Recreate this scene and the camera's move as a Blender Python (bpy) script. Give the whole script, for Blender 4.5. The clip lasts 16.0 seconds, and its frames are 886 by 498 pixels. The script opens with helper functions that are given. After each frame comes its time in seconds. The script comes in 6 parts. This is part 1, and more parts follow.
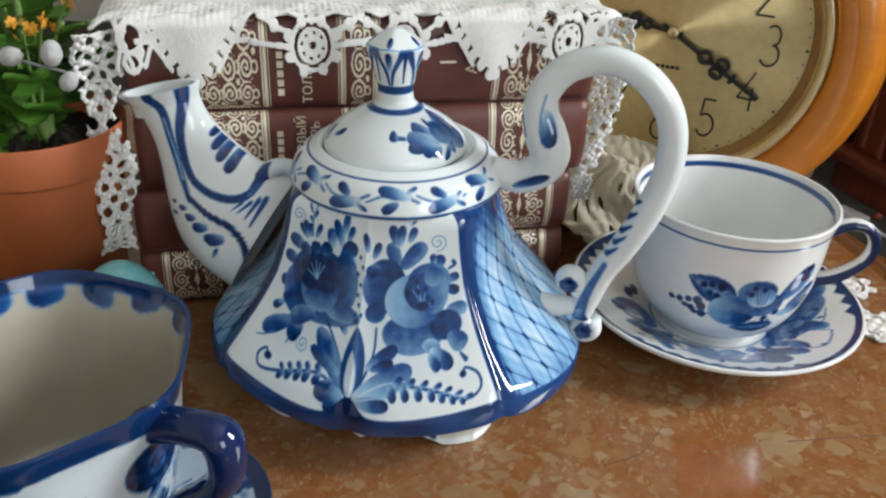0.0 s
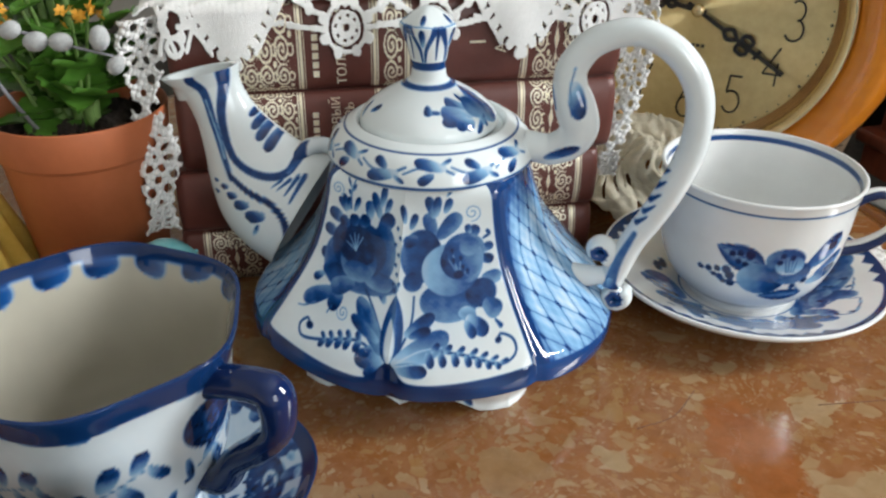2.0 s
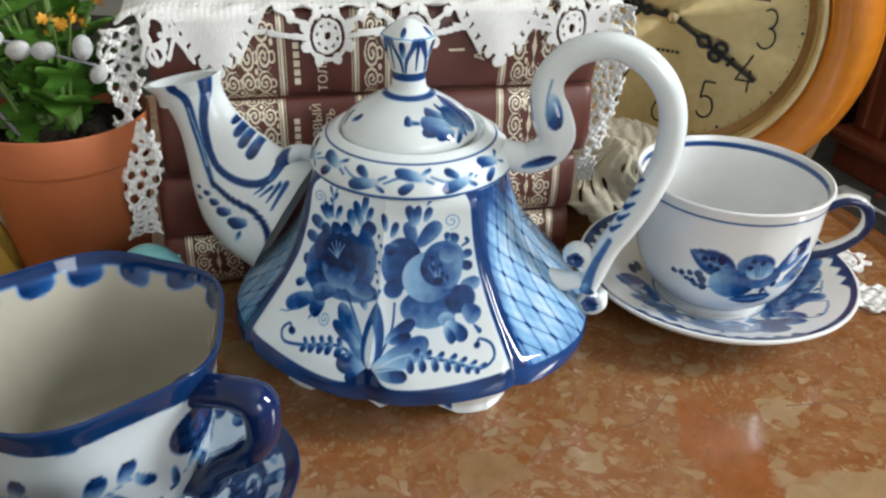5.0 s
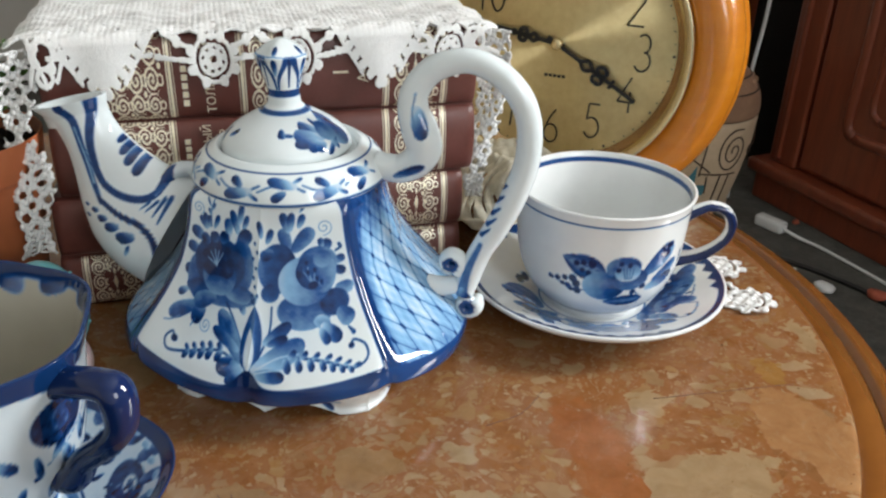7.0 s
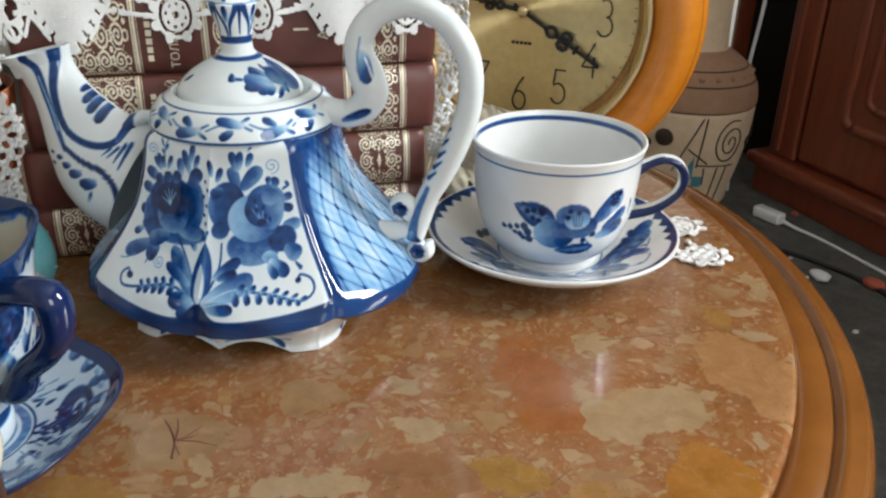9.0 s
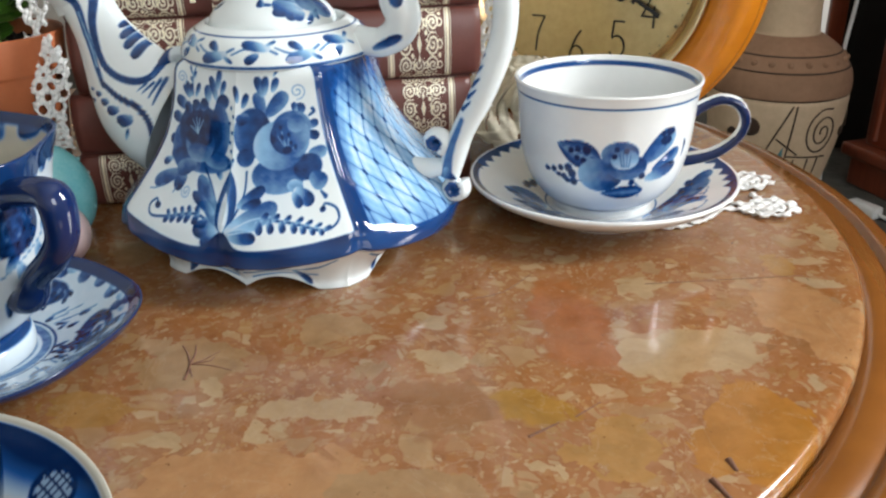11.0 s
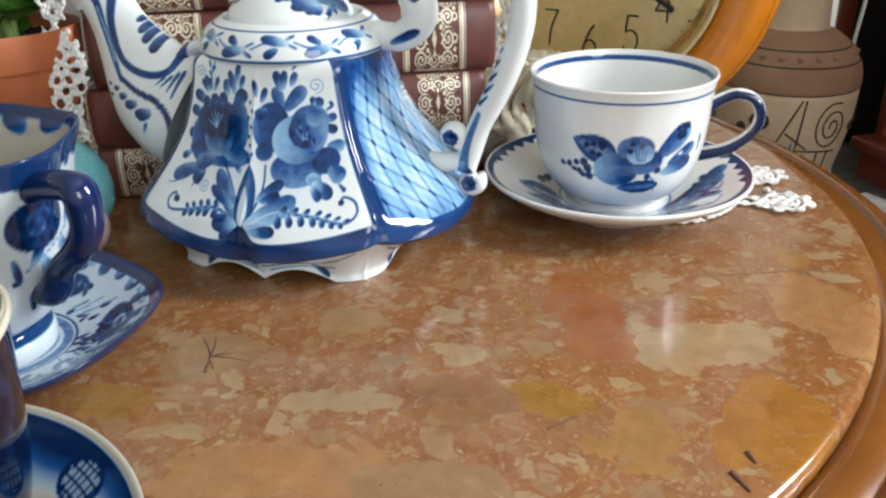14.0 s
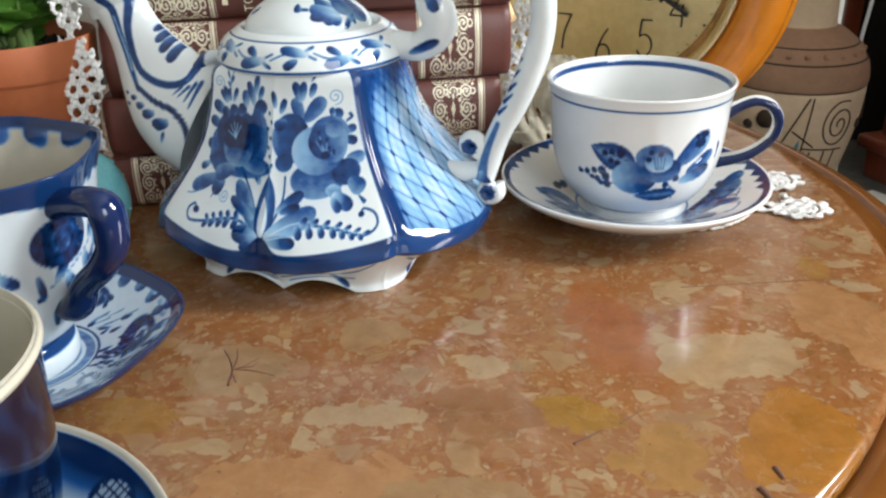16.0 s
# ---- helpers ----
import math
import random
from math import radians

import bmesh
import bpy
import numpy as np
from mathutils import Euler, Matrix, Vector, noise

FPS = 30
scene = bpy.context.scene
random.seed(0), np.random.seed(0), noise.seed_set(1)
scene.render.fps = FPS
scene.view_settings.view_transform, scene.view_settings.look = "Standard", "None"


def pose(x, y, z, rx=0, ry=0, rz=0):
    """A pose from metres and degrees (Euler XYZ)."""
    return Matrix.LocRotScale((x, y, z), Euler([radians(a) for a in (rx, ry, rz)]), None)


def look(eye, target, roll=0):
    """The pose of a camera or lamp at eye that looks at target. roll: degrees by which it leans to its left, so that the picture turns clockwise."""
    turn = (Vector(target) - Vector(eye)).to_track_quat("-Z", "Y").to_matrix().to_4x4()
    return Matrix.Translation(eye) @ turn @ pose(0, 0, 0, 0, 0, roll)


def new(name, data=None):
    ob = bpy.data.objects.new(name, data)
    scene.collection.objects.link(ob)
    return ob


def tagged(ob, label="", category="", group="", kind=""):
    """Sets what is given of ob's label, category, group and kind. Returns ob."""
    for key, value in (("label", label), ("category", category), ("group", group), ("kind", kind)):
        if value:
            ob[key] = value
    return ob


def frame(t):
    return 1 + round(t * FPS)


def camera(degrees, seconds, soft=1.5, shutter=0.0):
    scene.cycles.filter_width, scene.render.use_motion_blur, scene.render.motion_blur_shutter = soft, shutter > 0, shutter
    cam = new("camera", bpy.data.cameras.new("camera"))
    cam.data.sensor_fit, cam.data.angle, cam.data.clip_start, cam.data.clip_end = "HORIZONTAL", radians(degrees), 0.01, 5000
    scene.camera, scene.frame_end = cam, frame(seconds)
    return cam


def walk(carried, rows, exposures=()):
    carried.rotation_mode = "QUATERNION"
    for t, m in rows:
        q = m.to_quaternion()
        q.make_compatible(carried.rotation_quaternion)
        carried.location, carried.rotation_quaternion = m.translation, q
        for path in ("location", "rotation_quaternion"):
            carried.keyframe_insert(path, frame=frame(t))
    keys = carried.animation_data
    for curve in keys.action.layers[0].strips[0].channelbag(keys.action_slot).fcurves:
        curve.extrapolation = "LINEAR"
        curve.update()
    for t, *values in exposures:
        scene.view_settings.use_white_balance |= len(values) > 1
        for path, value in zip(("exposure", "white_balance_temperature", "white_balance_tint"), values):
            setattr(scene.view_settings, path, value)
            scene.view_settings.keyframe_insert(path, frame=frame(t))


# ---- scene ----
cam = camera(55.8, 16.0, soft=2.4)
PATH = [
    (0, (-0.01048, -0.35426, 0.29113), (-0.01367, -0.00499, 0.09621), 2.46),
    (0.5, (-0.01166, -0.35803, 0.28867), (-0.02113, -0.00861, 0.09420), 1.95),
    (1, (-0.01224, -0.36277, 0.29002), (-0.02693, -0.01393, 0.09485), 0.98),
    (1.5, (-0.01519, -0.37223, 0.29081), (-0.03266, -0.02365, 0.09541), 0.63),
    (2, (-0.01480, -0.37199, 0.28679), (-0.02946, -0.02411, 0.08990), 0.65),
    (2.5, (-0.01490, -0.37057, 0.29342), (-0.02786, -0.02295, 0.09595), 0.85),
    (3, (-0.01218, -0.37182, 0.29825), (-0.02327, -0.02400, 0.10102), 1.02),
    (5.5, (-0.01536, -0.37623, 0.29694), (-0.01442, -0.02990, 0.09680), 1.85),
    (6, (0.01241, -0.37566, 0.29403), (0.02217, -0.02422, 0.10325), 2.00),
    (6.5, (0.02639, -0.39115, 0.29103), (0.03929, -0.03699, 0.10553), 1.91),
    (7, (0.02765, -0.40604, 0.29161), (0.04383, -0.04958, 0.11085), 1.68),
    (7.5, (0.03728, -0.40939, 0.27916), (0.05313, -0.05208, 0.10005), 1.53),
    (8, (0.05969, -0.42132, 0.26759), (0.07596, -0.06405, 0.08844), 1.59),
    (8.5, (0.06335, -0.43342, 0.26483), (0.07729, -0.07551, 0.08678), 1.53),
    (9, (0.06717, -0.43729, 0.26436), (0.07472, -0.07834, 0.08803), 1.01),
    (11.5, (0.10078, -0.43457, 0.20524), (0.06251, -0.07434, 0.03563), -1.39),
    (12, (0.10065, -0.43445, 0.20266), (0.06301, -0.07435, 0.03264), -1.37),
    (12.5, (0.09858, -0.43493, 0.20428), (0.06080, -0.07612, 0.03155), -1.26),
    (13, (0.09826, -0.43427, 0.22028), (0.06039, -0.07577, 0.04695), -1.32),
    (13.5, (0.09629, -0.43565, 0.21780), (0.05863, -0.07675, 0.04526), -1.30),
    (14, (0.09186, -0.43788, 0.21616), (0.05480, -0.07895, 0.04355), -1.28),
    (14.5, (0.08036, -0.44392, 0.20948), (0.04352, -0.08493, 0.03693), -1.27),
    (15, (0.07896, -0.44447, 0.21390), (0.04126, -0.08585, 0.04077), -1.36),
    (15.5, (0.07689, -0.44354, 0.21853), (0.03943, -0.08504, 0.04512), -1.37),
    (16, (0.08192, -0.43468, 0.22361), (0.04412, -0.07689, 0.04881), -1.52),
]
walk(cam, [(t, look(eye, target, roll)) for t, eye, target, roll in PATH],
     [(0, 0.09), (3, 0.24), (5.5, 0.23), (9, 0.24), (11.5, 0.49), (16, 0.46)])

# ---- light ----
world = bpy.data.worlds.new("world")
scene.world = world
world.use_nodes = True
wn = world.node_tree.nodes
sky = wn.new("ShaderNodeTexSky")
sky.sky_type = "NISHITA"
sky.sun_disc = False
sky.sun_elevation = radians(38)
sky.sun_rotation = radians(120)
wn["Background"].inputs["Strength"].default_value = 0.12
world.node_tree.links.new(sky.outputs[0], wn["Background"].inputs["Color"])


def area_light(name, m, sx, sy, power, colour):
    data = bpy.data.lights.new(name, "AREA")
    data.shape, data.size, data.size_y, data.energy, data.color = "RECTANGLE", sx, sy, power, colour
    ob = new(name, data)
    ob.matrix_world = m
    return ob


FLOOR = -0.42
WINDOW_Y = 0.2
# The sky's light in the opening of the window, on the side where the cup stands.
area_light("window_light", look((1.93, WINDOW_Y, 1.05), (0.0, 0.05, 0.1)), 0.8, 1.0, 96, (0.95, 0.985, 1.0))
area_light("window_light_far", look((1.45, -2.12, 0.95), (0.0, 0.0, 0.1)), 0.85, 1.1, 17, (0.95, 0.985, 1.0))


# ---- materials ----
def material(name, colour, rough=0.5, metal=0.0, coat=0.0, spec=0.5):
    m = bpy.data.materials.new(name)
    m.use_nodes = True
    b = m.node_tree.nodes["Principled BSDF"]
    b.inputs["Base Color"].default_value = (*colour, 1)
    b.inputs["Roughness"].default_value = rough
    b.inputs["Metallic"].default_value = metal
    b.inputs["Coat Weight"].default_value = coat
    b.inputs["Coat Roughness"].default_value = 0.05
    b.inputs["Specular IOR Level"].default_value = spec
    return m


def nodes_of(m):
    return m.node_tree.nodes, m.node_tree.links, m.node_tree.nodes["Principled BSDF"]


def coords(m, scale=(1, 1, 1)):
    n, l, b = nodes_of(m)
    tc, mp = n.new("ShaderNodeTexCoord"), n.new("ShaderNodeMapping")
    mp.inputs["Scale"].default_value = scale
    l.new(tc.outputs["Object"], mp.inputs["Vector"])
    return mp.outputs["Vector"]


def noise_node(m, vector, scale, detail=4.0, rough=0.55, distort=0.0):
    n, l, b = nodes_of(m)
    t = n.new("ShaderNodeTexNoise")
    t.inputs["Scale"].default_value, t.inputs["Detail"].default_value = scale, detail
    t.inputs["Roughness"].default_value, t.inputs["Distortion"].default_value = rough, distort
    l.new(vector, t.inputs["Vector"])
    return t


def ramp(m, fac, stops):
    n, l, b = nodes_of(m)
    r = n.new("ShaderNodeValToRGB")
    e = r.color_ramp.elements
    while len(e) < len(stops):
        e.new(0.5)
    for el, (p, c) in zip(e, stops):
        el.position, el.color = p, (*c, 1) if len(c) == 3 else c
    l.new(fac, r.inputs["Fac"])
    return r.outputs["Color"]


def mixed(m, fac, a, b_, kind="MIX"):
    n, l, b = nodes_of(m)
    x = n.new("ShaderNodeMix")
    x.data_type, x.blend_type = "RGBA", kind
    for sock, v in ((x.inputs[0], fac), (x.inputs[6], a), (x.inputs[7], b_)):
        if isinstance(v, (int, float)):
            sock.default_value = v
        elif isinstance(v, tuple):
            sock.default_value = (*v, 1)
        else:
            l.new(v, sock)
    return x.outputs[2]


def bumped(m, height, strength=0.2, distance=0.001):
    n, l, b = nodes_of(m)
    bp = n.new("ShaderNodeBump")
    bp.inputs["Strength"].default_value, bp.inputs["Distance"].default_value = strength, distance
    l.new(height, bp.inputs["Height"])
    l.new(bp.outputs["Normal"], b.inputs["Normal"])


def noisy(name, c0, c1, scale, rough=0.5, bump=0.0, metal=0.0, coat=0.0, detail=5.0, stretch=(1, 1, 1), distance=0.001, fine=4.0):
    """A surface whose colour wanders between two tones at two scales, with a fine relief."""
    m = material(name, c0, rough, metal, coat)
    n, l, b = nodes_of(m)
    v = coords(m, stretch)
    t, t2 = noise_node(m, v, scale, detail), noise_node(m, v, scale * fine, detail)
    base = ramp(m, t.outputs["Fac"], [(0.3, c0), (0.7, c1)])
    l.new(mixed(m, 0.35, base, ramp(m, t2.outputs["Fac"], [(0.3, c0), (0.7, c1)])), b.inputs["Base Color"])
    if bump:
        bumped(m, t2.outputs["Fac"], bump, distance)
    return m


def glazed(name):
    """White glazed porcelain that takes its painted colour from the attribute "paint"."""
    m = material(name, (0.8, 0.8, 0.8), 0.08, coat=0.15)
    n, l, b = nodes_of(m)
    a = n.new("ShaderNodeAttribute")
    a.attribute_name = "paint"
    v = coords(m)
    t = noise_node(m, v, 60, 3)
    tint = ramp(m, t.outputs["Fac"], [(0.35, (0.95, 0.95, 0.95)), (0.7, (1, 1, 1))])
    l.new(mixed(m, 1.0, a.outputs["Color"], tint, "MULTIPLY"), b.inputs["Base Color"])
    t3 = noise_node(m, v, 35, 2)
    bumped(m, t3.outputs["Fac"], 0.05, 0.002)
    b.inputs["Roughness"].default_value = 0.055
    return m


M_GLAZE = glazed("painted_porcelain")
M_TERRA = noisy("terracotta_plastic", (0.47, 0.135, 0.048), (0.54, 0.16, 0.060), 40, 0.55, 0.05)
M_SOIL = noisy("potting_soil", (0.02, 0.014, 0.01), (0.07, 0.05, 0.035), 220, 0.95, 1.0, distance=0.004)
M_LEATHER = noisy("brown_leatherette", (0.11, 0.032, 0.024), (0.15, 0.05, 0.038), 60, 0.38, 0.25, fine=14, distance=0.0006)
M_PAPER = noisy("page_edges", (0.62, 0.54, 0.4), (0.74, 0.66, 0.52), 30, 0.85, 0.3, stretch=(1, 1, 60))
M_GOLD = noisy("gold_foil", (0.84, 0.75, 0.54), (0.94, 0.87, 0.70), 300, 0.34, 0.2, metal=0.45)
M_LACE = noisy("white_cotton_crochet", (0.82, 0.815, 0.79), (0.89, 0.885, 0.865), 300, 0.9, 0.6, distance=0.0008)
M_WOOD_ORANGE = noisy("varnished_orange_wood", (0.55, 0.17, 0.010), (0.66, 0.23, 0.016), 9, 0.22, 0.02, coat=0.5, stretch=(1, 1, 3))
M_WOOD_RIM = noisy("varnished_brown_wood", (0.15, 0.052, 0.009), (0.22, 0.080, 0.015), 5, 0.2, 0.02, coat=0.5, stretch=(1, 2, 1))
M_WOOD_DARK = noisy("dark_red_wood", (0.14, 0.030, 0.013), (0.22, 0.050, 0.020), 8, 0.3, 0.05, coat=0.3, stretch=(6, 6, 0.6))
M_BRASS = material("brass_bezel", (0.72, 0.6, 0.36), 0.25, metal=0.9)
M_RIM = noisy("cream_glaze", (0.50, 0.47, 0.37), (0.57, 0.53, 0.43), 40, 0.12, 0.02, coat=0.2)
M_FOOT_GLAZE = noisy("white_glaze", (0.76, 0.82, 0.825), (0.79, 0.84, 0.845), 60, 0.06, 0.02, coat=0.15)
M_FOOT = noisy("bare_porcelain", (0.70, 0.69, 0.66), (0.78, 0.77, 0.75), 80, 0.6, 0.1)
# Metal whose base colour holds the amber reflections on the clock's inner slope.
M_SLOPE = material("amber_reflection_metal", (0.50, 0.33, 0.17), 0.22, metal=0.9)
M_CREAM_CLOTH = noisy("cream_cotton_crochet", (0.50, 0.46, 0.35), (0.66, 0.61, 0.49), 260, 0.95, 0.8, distance=0.001)
M_BLACK = material("black_metal", (0.012, 0.01, 0.009), 0.4)
M_CLAY = noisy("unglazed_clay", (0.54, 0.40, 0.25), (0.66, 0.50, 0.335), 20, 0.85, 0.3, distance=0.002)
M_CLAY_DARK = noisy("brown_clay_slip", (0.27, 0.15, 0.085), (0.35, 0.20, 0.12), 20, 0.85, 0.3)
M_LINE = material("incised_line", (0.045, 0.025, 0.015), 0.9)
M_TEALPAINT = material("teal_slip", (0.06, 0.2, 0.24), 0.8)
M_FLOOR = noisy("grey_worn_carpet", (0.045, 0.042, 0.036), (0.1, 0.095, 0.08), 30, 0.95, 0.8, distance=0.004)
M_WALL = noisy("room_plaster", (0.57, 0.545, 0.50), (0.63, 0.60, 0.55), 5, 0.9, 0.1)
M_CEIL = noisy("ceiling_paint", (0.76, 0.76, 0.74), (0.8, 0.8, 0.78), 5, 0.9, 0.1)
M_LEAF = noisy("green_leaf", (0.045, 0.14, 0.014), (0.11, 0.25, 0.035), 60, 0.4, 0.2)
M_STEM = noisy("green_stem", (0.12, 0.22, 0.05), (0.18, 0.28, 0.08), 60, 0.5, 0.1)
M_PETAL = noisy("orange_petal", (0.75, 0.32, 0.02), (0.85, 0.48, 0.06), 200, 0.6, 0.1)
M_BUD = noisy("grey_catkin_fluff", (0.42, 0.43, 0.43), (0.60, 0.61, 0.60), 300, 0.95, 0.6)
M_TWIG = noisy("grey_twig", (0.2, 0.2, 0.22), (0.3, 0.3, 0.32), 200, 0.8, 0.3)
M_YELLOW = noisy("yellow_cloth", (0.62, 0.40, 0.06), (0.72, 0.5, 0.1), 90, 0.85, 0.3)
M_TEAL = noisy("teal_pearl_egg", (0.14, 0.48, 0.52), (0.25, 0.6, 0.62), 120, 0.25, 0.3, coat=0.6)
M_PINK = noisy("pink_egg", (0.66, 0.5, 0.5), (0.74, 0.6, 0.6), 60, 0.35, 0.1)
M_WHITE = noisy("white_plastic", (0.6, 0.6, 0.58), (0.68, 0.68, 0.66), 50, 0.5, 0.1)


PEACH, BEIGE, OCHRE, ORANGE = (0.55, 0.275, 0.13), (0.46, 0.275, 0.145), (0.49, 0.25, 0.085), (0.50, 0.205, 0.050)
CREAM, RUST, UMBER, OLIVE = (0.55, 0.37, 0.21), (0.46, 0.150, 0.055), (0.37, 0.165, 0.078), (0.45, 0.225, 0.050)


def paint_marble(st):
    """The large stones of the marble: place and half sizes in mm, turn, and tone."""
    st(-2, -194, 48.1, 24.2, 4, PEACH)
    st(60, -194, 27.1, 18.2, 4, BEIGE)
    st(142, -160, 18.3, 17.6, 4, OCHRE)
    st(197, -145, 20.9, 32.4, 4, ORANGE)
    st(181, -86, 36.1, 18.6, 4, CREAM)
    st(246, -53, 25.5, 42.2, 3, PEACH)
    st(128, -62, 18.3, 50.8, 3, RUST)
    st(69, -137, 25.5, 22.3, 4, UMBER)
    st(107, -137, 15.5, 14.7, 4, OLIVE)
    st(15, -144, 20.6, 10.7, 4, CREAM)
    st(4, -76, 17.1, 16.1, 3, BEIGE)
    st(-55, -114, 24.8, 18.3, 4, BEIGE)
    st(124, 14, 5.5, 6.8, 3, CREAM)
    st(53, -63, 7.2, 6.0, 4, CREAM)
    st(63, -100, 10.6, 7.1, 4, CREAM)
    st(-36, -133, 5.7, 8.2, 4, CREAM)
    st(-5, -160, 5.3, 7.0, 4, CREAM)
    st(116, -176, 4.3, 5.1, 4, CREAM)
    st(95, -201, 7.5, 6.8, 4, CREAM)
    st(168, -22, 14.4, 8.0, 3, CREAM)
    st(177, -0, 5.5, 6.1, 3, BEIGE)
    st(248, 8, 11.0, 9.5, 3, OCHRE)
    st(-46, -174, 11.5, 6.8, 4, CREAM)
    st(287, 50, 10.0, 18.5, 3, CREAM)
    st(105, -191, 5.2, 3.6, 4, BEIGE)
    st(-18, -147, 3.7, 4.7, 4, CREAM)
    st(228, -82, 5.2, 6.8, 4, UMBER)
    st(-39, -146, 8.0, 5.6, 4, UMBER)
    st(134, -188, 4.1, 6.3, 4, BEIGE)
    st(35, -118, 5.2, 9.5, 3, BEIGE)
    st(81, -99, 6.6, 6.3, 3, BEIGE)
    st(-84, -151, 16.1, 10.3, 4, OCHRE)
    st(-134, 12, 17.6, 18.1, 3, BEIGE)


def marble():
    """A polished breccia: rounded and angular stones of many sizes in a reddish ground."""
    m = material("red_breccia_marble", (0.4, 0.16, 0.07), 0.12, coat=0.35)
    n, l, b = nodes_of(m)
    v = coords(m)
    warp = noise_node(m, v, 9, 4, 0.6)
    wv = n.new("ShaderNodeVectorMath")
    wv.operation = "MULTIPLY_ADD"
    wv.inputs[1].default_value = (0.05, 0.05, 0.05)
    l.new(warp.outputs["Color"], wv.inputs[0])
    l.new(v, wv.inputs[2])

    def stones(scale, rand, lo, hi, jitter=(1, 1, 1)):
        mp = n.new("ShaderNodeMapping")
        mp.inputs["Scale"].default_value = jitter
        l.new(wv.outputs[0], mp.inputs["Vector"])
        f1, fe = n.new("ShaderNodeTexVoronoi"), n.new("ShaderNodeTexVoronoi")
        fe.feature = "DISTANCE_TO_EDGE"
        for t in (f1, fe):
            t.voronoi_dimensions = "2D"
            t.inputs["Scale"].default_value, t.inputs["Randomness"].default_value = scale, rand
            l.new(mp.outputs[0], t.inputs["Vector"])
        sep = n.new("ShaderNodeSeparateColor")
        l.new(f1.outputs["Color"], sep.inputs[0])
        edge = ramp(m, fe.outputs["Distance"], [(lo, (0, 0, 0)), (hi, (1, 1, 1))])
        return sep, edge

    ground_n = noise_node(m, v, 55, 8, 0.65, 0.6)
    ground_l = noise_node(m, v, 11, 4, 0.6, 0.4)
    ground = mixed(m, ramp(m, ground_l.outputs["Fac"], [(0.35, (0, 0, 0)), (0.65, (1, 1, 1))]), ramp(m, ground_n.outputs["Fac"], [(0.28, (0.31, 0.12, 0.058)), (0.5, (0.41, 0.18, 0.088)), (0.74, (0.49, 0.26, 0.145))]),
                   ramp(m, ground_n.outputs["Fac"], [(0.3, (0.38, 0.135, 0.050)), (0.7, (0.46, 0.19, 0.085))]))
    col = ground
    pale = [(0.0, (0.52, 0.32, 0.175)), (0.3, (0.47, 0.245, 0.125)), (0.5, (0.43, 0.16, 0.062)), (0.7, (0.48, 0.25, 0.105)), (1.0, (0.58, 0.40, 0.24))]
    inner = noise_node(m, v, 30, 6, 0.6, 0.5)
    mottle = ramp(m, inner.outputs["Fac"], [(0.3, (0.66, 0.64, 0.62)), (0.7, (1.12, 1.1, 1.08))])
    for scale, rand, lo, hi, share, stretch in ((430, 1, 0.02, 0.2, 0.66, (1, 0.95, 1)), (215, 1, 0.03, 0.16, 0.75, (1, 1.0, 1)), (120, 1, 0.05, 0.14, 0.82, (1, 1.1, 1)), (62, 1, 0.06, 0.12, 0.89, (0.9, 1.15, 1))):
        sep, edge = stones(scale, rand, lo, hi, stretch)
        pick = ramp(m, sep.outputs[0], [(share, (0, 0, 0)), (share + 0.01, (1, 1, 1))])
        tone = mixed(m, 0.5, ramp(m, sep.outputs[1], pale), mottle, "MULTIPLY")
        col = mixed(m, mixed(m, 1.0, mixed(m, 1.0, pick, edge, "MULTIPLY"), (0.82, 0.82, 0.82), "MULTIPLY"), col, tone)
    # The large stones, their outlines broken into chips.
    chips = n.new("ShaderNodeTexVoronoi")
    chips.voronoi_dimensions = "2D"
    chips.inputs["Scale"].default_value = 75
    l.new(v, chips.inputs["Vector"])
    ragged = noise_node(m, v, 22, 5, 0.6)
    broken = v
    for source, amount in ((chips.outputs["Color"], 0.010), (ragged.outputs["Color"], 0.040)):
        shift, add = n.new("ShaderNodeVectorMath"), n.new("ShaderNodeVectorMath")
        shift.operation = "MULTIPLY_ADD"
        shift.inputs[1].default_value, shift.inputs[2].default_value = (amount, amount, 0), (-amount / 2, -amount / 2, 0)
        l.new(source, shift.inputs[0])
        l.new(broken, add.inputs[0])
        l.new(shift.outputs[0], add.inputs[1])
        broken = add.outputs[0]
    grain = noise_node(m, v, 70, 7, 0.65, 0.4)
    worn = ramp(m, grain.outputs["Fac"], [(0.25, (0.78, 0.74, 0.70)), (0.7, (1.10, 1.08, 1.05))])
    layers = [col]

    def st(cx, cy, rx, ry, turn, tone):
        """One stone: place and half sizes in mm, turn, and tone."""
        k = math.sin(cx * 12.9 + cy * 78.2)
        mp, far = n.new("ShaderNodeMapping"), n.new("ShaderNodeVectorMath")
        mp.vector_type = "TEXTURE"
        mp.inputs["Location"].default_value = (cx / 1000, cy / 1000, 0)
        mp.inputs["Rotation"].default_value = (0, 0, radians(turn + 12 * k))
        mp.inputs["Scale"].default_value = (rx * 1.06 / 1000, ry * 1.06 / 1000, 1)
        far.operation = "LENGTH"
        l.new(broken, mp.inputs["Vector"])
        l.new(mp.outputs[0], far.inputs[0])
        soft = 0.16 if tone in (RUST, UMBER, OLIVE) else 0.035
        cover = ramp(m, far.outputs["Value"], [(1 - soft, (0.86, 0.86, 0.86)), (1.0, (0, 0, 0))])
        layers.append(mixed(m, cover, layers[-1], mixed(m, 1.0, tone, worn, "MULTIPLY")))

    paint_marble(st)
    col = layers[-1]
    vein = noise_node(m, v, 16, 6, 0.6, 1.5)
